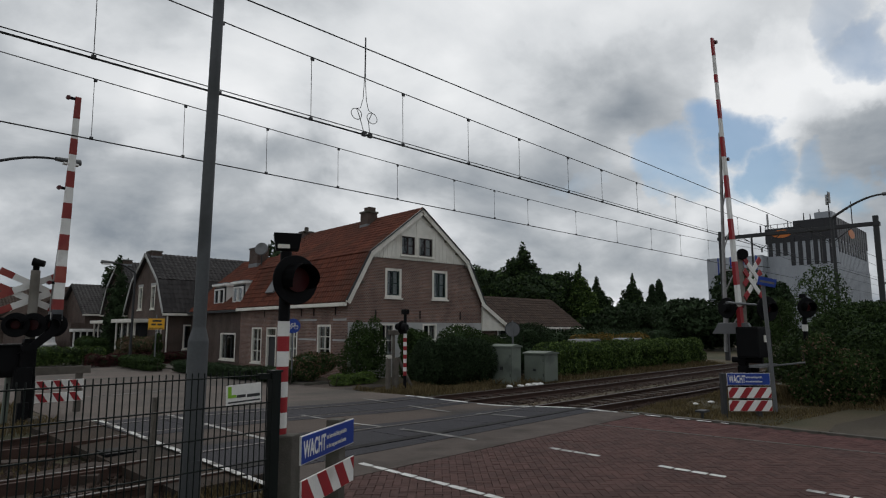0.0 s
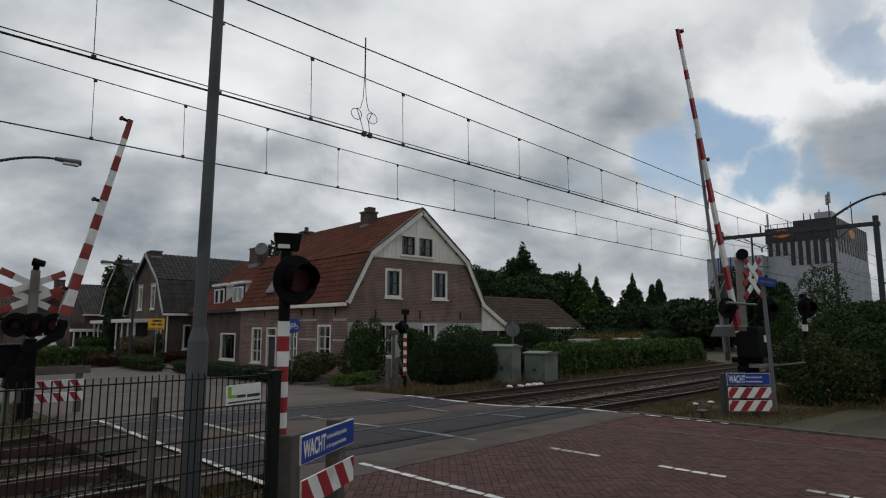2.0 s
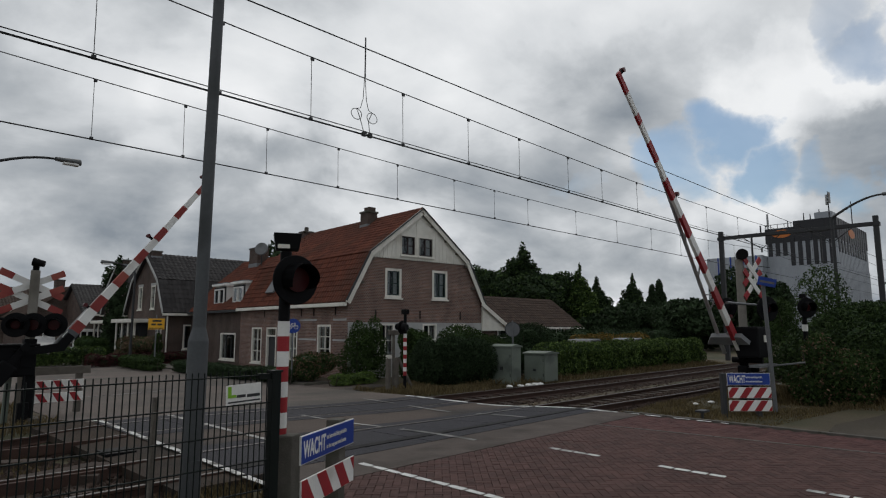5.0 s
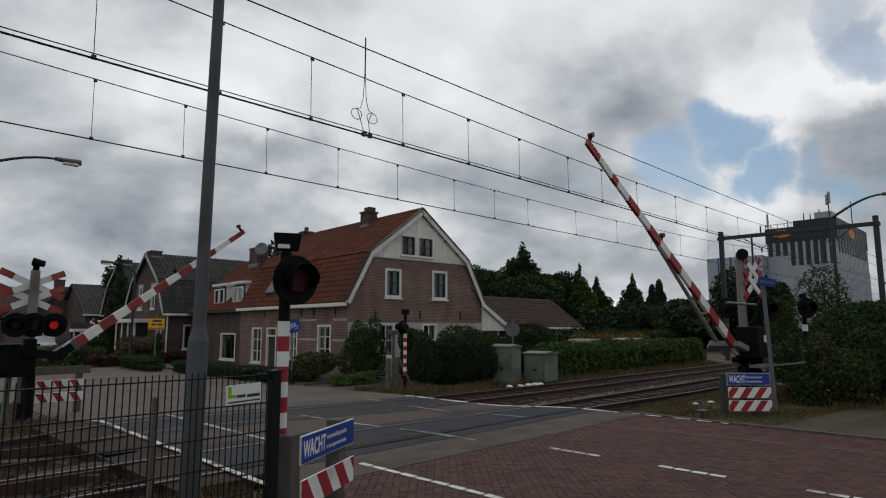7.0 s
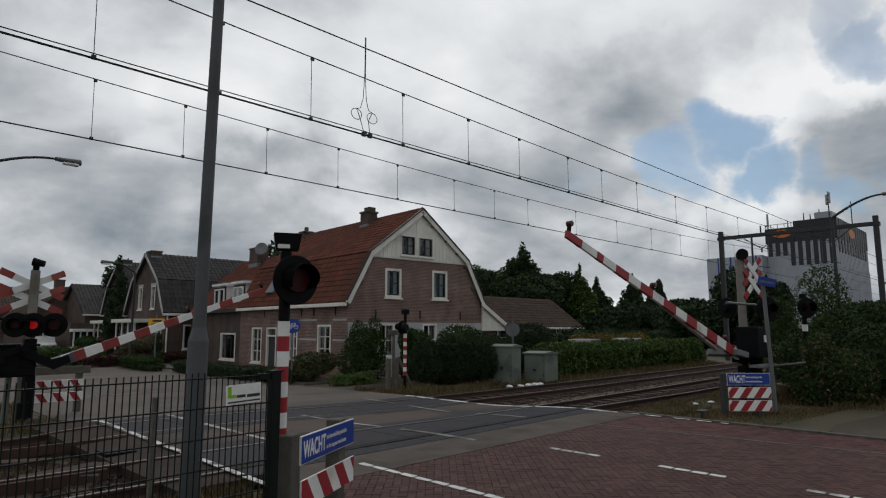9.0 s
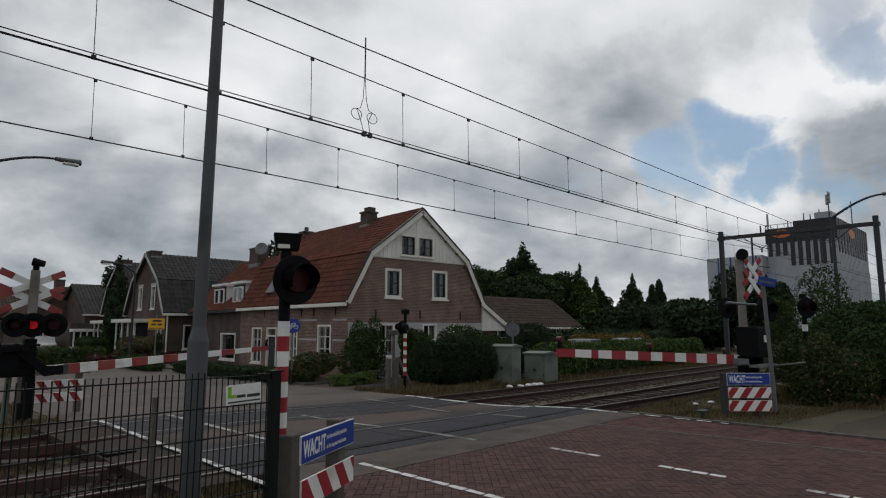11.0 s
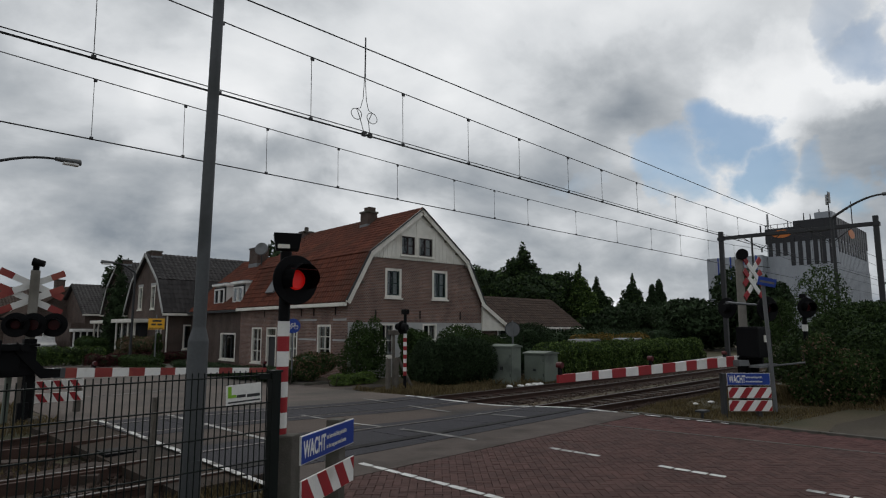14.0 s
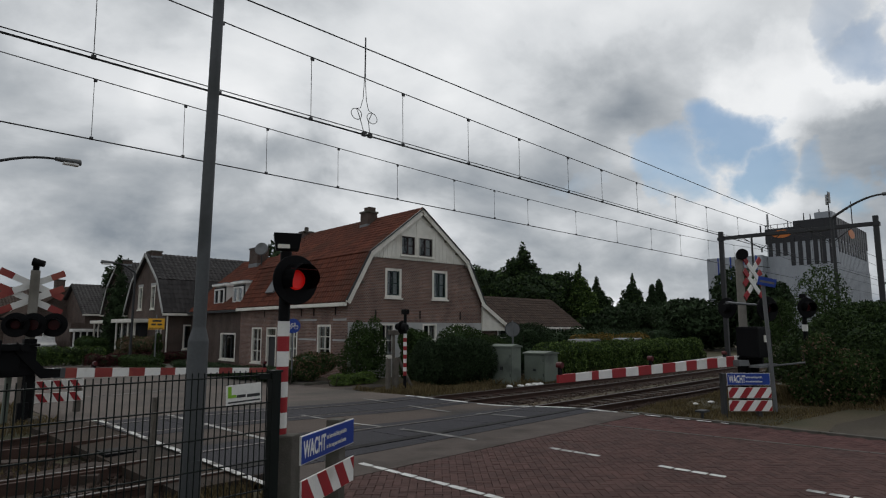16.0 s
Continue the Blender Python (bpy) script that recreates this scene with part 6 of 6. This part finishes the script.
def plant(name, x, y, z, lobes, count, size, material, label, category, trunk=None, upright=0.0, group="", core=0.72, tint=None):
    """A bush, hedge or tree: crown of many small leaves over a solid dark core that paints the shade inside, with
    stems. Lobes are relative to the base.
    """
    t = thing(name, pose(x, y, z), label, category, group)
    if size < 0.1:
        size, count = size * 0.68, int(count * 1.8)
    v, f = leaves(prng, lobes, count, size, upright, floor=0.02)
    part_ob = mesh_part("crown", v, f, material, t)
    if tint:
        v, f = leaves(prng, lobes, tint[1], size * 1.1, upright, 0.9, floor=0.02)
        mesh_part("tinted_leaves", v, f, tint[0], t)
    # solid core in the dark leaf colour gives the shade within the crown
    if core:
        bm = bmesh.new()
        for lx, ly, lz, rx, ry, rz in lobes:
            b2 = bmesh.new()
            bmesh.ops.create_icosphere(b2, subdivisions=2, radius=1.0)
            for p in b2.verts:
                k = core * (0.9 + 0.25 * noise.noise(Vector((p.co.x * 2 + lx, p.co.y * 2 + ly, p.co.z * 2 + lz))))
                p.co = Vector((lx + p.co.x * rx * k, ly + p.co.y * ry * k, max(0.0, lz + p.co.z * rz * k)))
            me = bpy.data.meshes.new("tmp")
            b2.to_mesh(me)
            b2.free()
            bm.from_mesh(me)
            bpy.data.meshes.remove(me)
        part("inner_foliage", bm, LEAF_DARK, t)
    top = max(l[2] for l in lobes)
    if trunk:
        part("trunk", bms(tube, [(0, 0, -0.1), (0.04, 0.02, top * 0.5), (0, 0.03, top)], trunk, 9, trunk * 0.3), BARK, t)
        for k in range(5):
            a = k * 2.4
            lz = top * (0.35 + 0.12 * k)
            part("limb", bms(tube, [(0, 0, lz), (math.cos(a) * 0.5, math.sin(a) * 0.5, lz + 0.4), (math.cos(a) * 1.1, math.sin(a) * 1.1, lz + 0.7)], trunk * 0.45, 6, trunk * 0.12), BARK, t)
    else:
        for k in range(3):
            a = k * 2.1 + 0.4
            part("stem", bms(tube, [(0.1 * math.cos(a), 0.1 * math.sin(a), -0.1), (0.25 * math.cos(a), 0.25 * math.sin(a), top)], 0.03, 6, 0.015), BARK, t)
    return t


def hedge_lobes(length, width, height, step=0.55, along="x", wob=0.12):
    out = []
    n = max(2, int(length / step))
    for i in range(n):
        for zc in (0.3, 0.68):
            s = (i + 0.5) * length / n
            o = prng.normal() * 0.05
            r = (step * 0.8 * (1 + prng.normal() * wob), width / 2 * (1 + prng.normal() * wob), height * 0.32 * (1 + prng.normal() * wob))
            out.append((s, o, height * zc, *r) if along == "x" else (o, s, height * zc, r[1], r[0], r[2]))
    return out


def round_lobes(w, d, h, n, seed):
    r = np.random.default_rng(seed)
    out = []
    for _ in range(n):
        a, q = r.uniform(0, 6.28), r.random() ** 0.5
        z = r.uniform(0.28, 0.8)
        s = 0.30 + 0.16 * r.random()
        out.append((math.cos(a) * q * w * 0.32, math.sin(a) * q * d * 0.32, z * h, w * s * 0.8, d * s * 0.8, h * s * 0.62))
    return out


def conifer_lobes(w, h, n, seed, power=0.9):
    r = np.random.default_rng(seed)
    out = []
    for i in range(n):
        s = (i + 0.3) / n
        rad = w / 2 * (1 - s) ** power + 0.12
        k = max(1, int(5 * (1 - s)) + 1)
        for j in range(k):
            a = j * 6.283 / k + r.uniform(0, 1) + i
            q = rad * 0.55
            out.append((math.cos(a) * q, math.sin(a) * q, h * (0.06 + 0.93 * s), rad * 0.62, rad * 0.62, h / n * 0.85))
    return out


# beside the red-roofed house
plant("shrub", 15.6, 20.45, FAR_Z, [(0, 0, 0.8, 0.75, 0.6, 0.8), (0.25, 0, 1.5, 0.7, 0.55, 0.7), (0.9, -0.1, 1.3, 0.6, 0.5, 0.8), (1.0, 0, 2.0, 0.35, 0.35, 0.7), (0.2, 0, 2.0, 0.4, 0.35, 0.5), (1.0, 0, 0.6, 0.7, 0.5, 0.6)], 5200, 0.075, LEAF, "tall green shrub against the house corner", "shrub", core=0.3)
plant("shrub", 17.3, 18.6, FAR_Z, [(0, 0, 0.7, 0.8, 0.6, 0.7), (0.1, 0, 1.3, 0.75, 0.6, 0.8), (-0.3, 0.1, 1.7, 0.45, 0.4, 0.5)], 8000, 0.07, LEAF, "green shrub behind the light post", "shrub", core=0.5)
plant("shrub", 17.6, 16.6, FAR_Z, [(-0.9, 0.5, 0.8, 0.9, 0.8, 0.8), (0, 0, 0.9, 1.0, 0.8, 0.95), (0.7, -0.5, 0.9, 0.9, 0.75, 0.85), (-0.3, 0.2, 1.25, 0.8, 0.7, 0.55), (0.6, -0.4, 1.3, 0.6, 0.5, 0.5), (-1.0, 0.7, 1.1, 0.5, 0.5, 0.7)], 26000, 0.06, LEAF_DARK, "dense dark green shrub beside the cabinets", "shrub")
plant("shrub", 20.5, 18.0, FAR_Z, round_lobes(3.2, 2.2, 2.3, 12, 5), 16000, 0.065, LEAF, "green shrub behind the cabinets", "shrub")
plant("shrub", 23.0, 17.6, FAR_Z, round_lobes(3.6, 2.2, 2.5, 12, 6), 16000, 0.065, LEAF_DARK, "green shrub behind the cabinets", "shrub")
plant("hydrangea", 14.2, 21.5, FAR_Z, round_lobes(1.9, 1.5, 1.35, 12, 7), 7000, 0.06, LEAF, "hydrangea with faded pink flower heads", "shrub", tint=(LEAF_DRY, 3000))
plant("low_hedge", 13.1, 21.4, FAR_Z, hedge_lobes(2.6, 0.8, 0.65, along="y"), 5000, 0.045, LEAF_DARK, "low dark clipped hedge in front of the house", "hedge")
plant("low_hedge", 13.9, 19.5, FAR_Z, hedge_lobes(1.8, 0.7, 0.45), 4000, 0.045, LEAF_BRIGHT, "low light green hedge in front of the house", "hedge")
plant("low_hedge", 12.9, 24.2, FAR_Z, hedge_lobes(7.5, 0.8, 0.6, along="y"), 11000, 0.05, LEAF_DARK, "low dark clipped hedge along the road", "hedge")
plant("low_hedge", 12.2, 32.5, FAR_Z, hedge_lobes(4.5, 1.0, 0.75, along="y"), 8000, 0.055, LEAF, "low green hedge along the road", "hedge")
plant("red_hedge", 10.6, 38.4, FAR_Z, hedge_lobes(5.5, 1.0, 0.75, along="x"), 9000, 0.06, LEAF_RED, "low dark red hedge along the road", "hedge")
plant("low_hedge", 6.6, 41.0, FAR_Z, hedge_lobes(5.5, 1.0, 1.1, along="x"), 9000, 0.06, LEAF, "green hedge along the far road", "hedge", tint=(LEAF_BRIGHT, 6000))
plant("shrub", 13.6, 39.5, FAR_Z, round_lobes(2.4, 2.0, 1.6, 10, 9), 8000, 0.065, LEAF_DRY, "brownish flowering shrub by the dark house", "shrub", tint=(LEAF, 4000))
plant("shrub", 12.7, 44.5, FAR_Z, round_lobes(2.0, 1.6, 1.7, 10, 10), 9000, 0.08, LEAF, "green shrub by the far houses", "shrub")
plant("topiary", 13.1, 34.9, FAR_Z, [(0, 0, 0.6, 0.35, 0.35, 0.35), (0, 0, 1.2, 0.28, 0.28, 0.28), (0, 0, 1.7, 0.2, 0.2, 0.22)], 3000, 0.04, LEAF, "small clipped topiary by the window", "shrub")
plant("conifer_tree", 15.3, 48.5, FAR_Z, conifer_lobes(2.0, 7.5, 10, 2, 0.55), 12000, 0.10, LEAF_DARK, "tall dark conifer in front of the far house", "tree", trunk=0.14, upright=0.4)

# hedges along the line and gardens behind
plant("hedge", 22.6, 16.0, FAR_Z, hedge_lobes(16.5, 1.3, 1.55, 0.7), 42000, 0.07, LEAF, "long green hedge along the railway", "hedge", tint=(LEAF_BRIGHT, 34000))
plant("hedge", 33, 25.0, FAR_Z, hedge_lobes(38, 1.5, 2.1, 1.2), 30000, 0.10, LEAF_DARK, "clipped dark green hedge behind the gardens", "hedge")
plant("autumn_hedge", 37.0, 23.6, FAR_Z, hedge_lobes(11, 1.0, 1.75, 0.8), 12000, 0.09, LEAF_YELLOW, "yellow brown hedge behind the parked cars", "hedge", tint=(LEAF, 3000))
plant("conifer_tree", 71, 54, FAR_Z, conifer_lobes(13, 14.4, 12, 12, 0.8) + round_lobes(15, 12, 9.0, 12, 12), 57800, 0.26, LEAF_DARK, "large dark conifer group behind the bungalow", "tree", trunk=0.4, upright=0.3, tint=(LEAF, 17000))
plant("broadleaf_tree", 60, 52, FAR_Z, round_lobes(11, 9, 9.5, 18, 14), 30600, 0.23, LEAF_DARK, "dark broadleaf tree behind the house", "tree", trunk=0.3, tint=(LEAF, 9000))
plant("broadleaf_tree", 78, 52, FAR_Z, round_lobes(9, 8, 10.5, 18, 15), 30600, 0.23, LEAF_DARK, "dark broadleaf tree behind the bungalow", "tree", trunk=0.3, tint=(LEAF, 9000))
plant("conifer_tree", 77.5, 48, FAR_Z, conifer_lobes(8.5, 11.4, 10, 16, 1.1), 30600, 0.22, LEAF, "tall garden conifer behind the bungalow", "tree", trunk=0.25, upright=0.35, tint=(LEAF_BRIGHT, 9000))
plant("conifer_tree", 82.5, 48, FAR_Z, conifer_lobes(7.5, 9.8, 9, 17, 0.9), 25500, 0.20, LEAF_DARK, "dark garden conifer behind the hedge", "tree", trunk=0.25, upright=0.35, tint=(LEAF, 7500))
plant("broadleaf_tree", 76, 42, FAR_Z, round_lobes(10, 6, 5.8, 14, 18), 12000, 0.28, LEAF_DARK, "dark rounded garden shrubs", "tree", trunk=0.2)
plant("broadleaf_tree", 84, 42, FAR_Z, round_lobes(9, 6, 5.4, 14, 22), 12000, 0.28, LEAF_DARK, "dark rounded garden shrubs", "tree", trunk=0.2)
plant("spruce_tree", 91, 47, FAR_Z, conifer_lobes(9.5, 10.8, 12, 19, 1.15), 27200, 0.22, LEAF_DARK, "dark spruce with spreading branches", "tree", trunk=0.2, upright=0.2, core=0.45, tint=(LEAF, 8000))
for x, h in ((96.2, 9.4), (98.9, 10.4)):
    plant("columnar_cypress", x, 46, FAR_Z, [(0, 0, h * s, r, r, h * 0.15) for s, r in ((0.12, 1.35), (0.3, 1.45), (0.48, 1.35), (0.66, 1.05), (0.84, 0.55))], 9000, 0.2, LEAF_DARK, "narrow dark columnar cypress tree", "tree", trunk=0.15, upright=0.8)
plant("broadleaf_tree", 106, 47, FAR_Z, round_lobes(9, 6, 5.6, 12, 23), 7000, 0.3, LEAF, "green garden trees in the distance", "tree", trunk=0.2)
plant("broadleaf_tree", 66, 20.5, FAR_Z, round_lobes(11, 7, 8.0, 16, 20), 14000, 0.26, LEAF_DARK, "loose dark tree beside the railway", "tree", trunk=0.25, core=0.55)
plant("broadleaf_tree", 60, 25.0, FAR_Z, round_lobes(10, 7, 5.0, 12, 21), 10000, 0.25, LEAF_DARK, "dark trees beside the railway", "tree", trunk=0.25)
plant("broadleaf_tree", 19.5, 58, FAR_Z, round_lobes(5, 5, 8.2, 10, 24), 6000, 0.22, LEAF_DARK, "dark tree behind the dark-roofed house", "tree", trunk=0.2)
plant("broadleaf_tree", 24, 42, FAR_Z, round_lobes(4, 4, 8.4, 10, 25), 6000, 0.2, LEAF_DARK, "dark tree behind the red-roofed house", "tree", trunk=0.2)

# the big shrubs on the near verge
plant("large_shrub", 22.2, 3.0, -0.05, [(-1.7, 1.9, 1.0, 1.0, 0.9, 1.0), (-1.5, 0.3, 1.0, 1.3, 1.2, 1.1), (-0.5, 1.4, 1.3, 1.3, 1.1, 1.2), (0.6, -0.6, 1.3, 1.6, 1.4, 1.3), (-1.2, -1.0, 0.9, 1.2, 1.0, 1.0), (1.5, 1.2, 1.5, 1.5, 1.4, 1.3), (-0.6, -1.6, 1.1, 1.3, 1.2, 1.1), (2.0, -2.0, 1.3, 1.8, 1.6, 1.4), (0.2, 0.6, 2.2, 0.8, 0.7, 0.6), (1.8, -0.6, 2.3, 0.9, 0.8, 0.6)], 60000, 0.075, LEAF, "large dense wild shrubs on the verge", "shrub", tint=(LEAF_DARK, 20000))
plant("shrub", 18.35, 4.45, -0.05, [(0, 0, 0.55, 0.45, 0.6, 0.6), (0.1, -0.35, 0.8, 0.5, 0.5, 0.7), (0.3, -0.1, 1.35, 0.45, 0.4, 0.5), (0.7, -0.7, 0.7, 0.7, 0.6, 0.75)], 7000, 0.06, LEAF, "loose green shrub around the crossing light", "shrub", core=0.55, tint=(LEAF_DRY, 900))
plant("large_shrub", 27.0, 2.4, -0.05, round_lobes(6, 5, 3.0, 14, 31), 26000, 0.09, LEAF_DARK, "large dense wild shrubs on the verge", "shrub")
plant("young_tree", 24.5, 5.4, -0.05, [(0, 0, 2.2, 1.2, 0.9, 1.2), (0.2, 0.1, 3.4, 0.7, 0.6, 0.9), (-0.9, 0.2, 3.0, 0.7, 0.6, 0.9), (1.1, 0, 3.1, 0.7, 0.6, 0.8)], 2200, 0.075, LEAF, "thin young tree growing out of the shrubs", "tree", trunk=0.05, core=0.0)
plant("young_tree", 22.4, 6.2, -0.05, [(0, 0, 1.2, 1.0, 0.7, 1.0), (0.1, 0.1, 2.2, 0.6, 0.5, 0.8)], 5000, 0.06, LEAF, "thin young growth beside the railway", "tree", trunk=0.04, core=0.0)


# ---- grass ----
def grass(n, xr, yr, z, h, material, label, keep=None):
    x, y = prng.uniform(*xr, n), prng.uniform(*yr, n)
    if keep is not None:
        k = keep(x, y)
        x, y = x[k], y[k]
    n = len(x)
    patch = 0.4 + 0.9 * np.clip(np.sin(x * 1.7 + 2 * np.sin(y * 1.3)) * 0.5 + 0.5, 0, 1)
    hh = h * patch * (0.4 + prng.random(n))
    a, lean = prng.uniform(0, 6.28, n), prng.normal(size=n) * 0.35
    w = 0.006 + 0.006 * prng.random(n)
    base = np.c_[x, y, np.full(n, z)]
    side = np.c_[np.cos(a), np.sin(a), np.zeros(n)]
    bend = np.c_[-np.sin(a), np.cos(a), np.zeros(n)] * (lean * hh)[:, None]
    p = np.stack([base - side * w[:, None], base + side * w[:, None], base + bend * 0.4 + np.c_[0 * x, 0 * x, hh * 0.6] + side * w[:, None] * 0.7, base + bend + np.c_[0 * x, 0 * x, hh]], 1)
    return tagged(mesh_part("grass", p.reshape(-1, 3).tolist(), np.arange(4 * n).reshape(-1, 4).tolist(), material), label, "grass", kind="stuff")


grass(40000, (13.45, 24), (3.0, 7.5), -0.06, 0.075, GRASS_BLADE, "dry rough grass on the verge beside the road", lambda x, y: (y > 3.2 + 0.0 * x) & (y - 4.1 > -(x - 14.5) * 0.12))
grass(9000, (18, 26), (2.5, 6), -0.06, 0.3, GRASS_BLADE, "tall dry grass below the shrubs", lambda x, y: x - 18 > (3.6 - y) * 0.5)
grass(14000, (13.4, 40), (14.4, 16.6), FAR_Z - 0.02, 0.2, GRASS_BLADE, "dry grass strip along the far track")
grass(6000, (13.6, 18), (15.0, 18.0), FAR_Z - 0.02, 0.16, GRASS_BLADE, "dry grass around the light post")
grass(9000, (-4, 4.0), (15.3, 21), FAR_Z - 0.02, 0.18, GRASS_BLADE, "grass beside the far barrier")
grass(8000, (-2.5, 3.6), (5.4, 7.6), -0.06, 0.22, GRASS_BLADE, "dry weeds behind the mesh fence")
grass(2500, (-2.5, 2.6), (9.9, 12.2), -0.2, 0.2, GRASS_BLADE, "weeds between the tracks")
grass(6000, (18.6, 21.0), (3.4, 5.4), -0.06, 0.32, GRASS_BLADE, "brown withered stalks below the shrubs")
# gravel path at the edge of the brick road
tagged(part("gravel_path", bms(prism, [(13.5, -6), (40, -6), (40, 1.0), (21, 2.6), (17.0, 2.9), (15.0, 3.3), (14.0, 3.2), (13.5, 2.6)], "z", -0.12, -0.03), SANDY), "pale gravel path beside the verge", "path", kind="structure")
tagged(part("driveway", bms(prism, [(13.3, 17.6), (15.8, 18.2), (15.2, 20.2), (13.3, 20.6)], "z", FAR_Z - 0.1, FAR_Z + 0.004), ASPHALT), "pale sandy driveway in front of the house", "driveway", kind="structure")
tagged(part("pavement", bms(box, 13.3, 14.6, 20.6, 60, FAR_Z - 0.1, FAR_Z + 0.08), CONC_DARK, bevel=0.01), "grey concrete pavement along the houses", "pavement", kind="structure")

# ---- brick paving of the near road ----
PL, PW = 0.21, 0.105
paver_mesh = bpy.data.meshes.new("paver")
bm = bms(box, -PL / 2 + 0.003, PL / 2 - 0.003, -PW / 2 + 0.003, PW / 2 - 0.003, -0.05, 0.0)
bmesh.ops.bevel(bm, geom=[e for e in bm.edges if all(v.co.z > -0.01 for v in e.verts)], offset=0.004, segments=1, affect="EDGES")
bm.to_mesh(paver_mesh)
bm.free()
paver_mesh.materials.append(PAVER)
base_v = np.array([v.co[:] for v in paver_mesh.vertices])
base_f = [tuple(p.vertices) for p in paver_mesh.polygons]
paving = thing("brick_paving", pose(0, 0, 0), "red-brown clinker brick paving of the road", "paving", kind="structure")
all_v, all_f, single, red_v, red_f = [], [], 0, [], []
qrng = random.Random(3)
# herringbone bond, laid at 45 degrees to the road
HALF = math.sqrt(0.5)
for a in range(-80, 150):
    for b in range(-80, 150):
        d = (a - b) % 4
        if d not in (0, 3):
            continue
        u, w = ((a + 1.0, b + 0.5) if d == 0 else (a + 0.5, b + 1.0))
        x, y = (u + w) * HALF * PW + 1.0, (w - u) * HALF * PW + 3.0
        if not (4.45 < x < 13.26 and -1.0 < y < 6.86 and y + x * 0.72 > 4.2):
            continue
        m = pose(x, y, qrng.uniform(-0.0025, 0.0025), qrng.uniform(-0.6, 0.6), 0, (-45 if d == 0 else 45) + qrng.uniform(-1, 1))
        if single < 300 and 6.2 < x < 8.3 and 3.9 < y < 6.0:
            ob = new("paver", paver_mesh)
            ob.parent, ob.matrix_basis = paving, m
            single += 1
            continue
        g = np.array(m)
        vs, fs = (red_v, red_f) if x > 12.16 - 0.12 * y else (all_v, all_f)
        o = len(vs)
        vs += (base_v @ g[:3, :3].T + g[:3, 3]).tolist()
        fs += [tuple(k + o for k in q) for q in base_f]
rest = mesh_part("paver_field", all_v, all_f, PAVER, paving)
rest["kind"] = "stuff"
lane = mesh_part("red_paver_field", red_v, red_f, PAVER_RED, paving, "redder paving of the cycle lane")
lane["kind"] = "stuff"
lane_line = bmesh.new()
for k in range(30):
    y = 6.7 - k * 0.21
    x = 12.13 - 0.12 * y
    box(lane_line, x - 0.045, x + 0.045, y - 0.10, y + 0.10, -0.02, 0.0065)
part("lane_edge", lane_line, CONC_DARK, paving, "row of grey edging bricks")


# ---- what moves ----
def blink(start, lit, period, spans):
    """Rows for the added flap that is up, so that the glowing lens shows, for lit seconds in each period, within the
    spans when the lamp should look bright.
    """
    hang, up = pose(0, -0.05, 0.105), pose(0, -0.05, 0.105, -84, 0, 0)
    rows = [(0.0, hang)]
    for k in range(-11, 16):
        on = start + k * period
        off = on + lit
        if 0.05 < on and off < 15.95 and any(a <= on and off <= b for a, b in spans):
            rows += [(on - 0.034, hang), (on, up), (off - 0.034, up), (off, hang)]
        elif on < 15.95 <= off and spans[-1][1] >= 16:
            rows += [(on - 0.034, hang), (on, up)]
    rows.append((16.0, rows[-1][1]))
    return rows


def motions():
    swing_l = [(0, 89.0), (0.5, 88.6), (1, 85.4), (1.5, 81), (2, 77.2), (2.5, 73.8), (3, 69.8), (3.5, 65.9), (4, 62.1), (4.5, 57.8), (5.25, 51.5), (6, 45.3), (6.5, 41.4), (7, 37.4), (7.5, 33.1), (8, 28.6), (8.5, 24.2), (9, 20.3), (9.5, 16.4), (10.2, 10.6), (11, 4), (11.3, 2.1), (11.6, -0.1), (12, -1.9), (12.5, -2), (16, -2)]
    walk(BOOM_L, [(t, pose(0.34, 0, ZL, 0, -a, 0)) for t, a in swing_l])
    swing_r = [(0, 83.7), (0.5, 83.1), (1, 79.9), (1.5, 73.5), (2, 68.3), (2.5, 64.2), (3, 59.6), (3.5, 55.5), (4, 51.0), (4.5, 47.2), (5.25, 41.8), (6, 36.4), (6.5, 32.9), (7, 29.4), (7.5, 26.1), (8, 22.8),
               (8.5, 19.8), (9, 16.4), (9.2, 15.1), (10, 9.6), (10.8, 4.2), (11.3, 1.3), (11.6, 0.4), (12, 0.1), (16, 0.1)]
    walk(BOOM_R, [(t, pose(0, 0, ZR, 0, -a, 0)) for t, a in swing_r])
    walk(FLAP_N, blink(6.57, 0.334, 0.656, ((2.6, 10.4), (13.7, 16))))
    walk(FLAPS_L[0], blink(7.03, 0.36, 0.654, ((0, 1.9), (5.6, 12.8))))
    walk(FLAPS_L[1], blink(6.77, 0.26, 0.654, ((0, 1.9), (5.6, 12.8))))


motions()
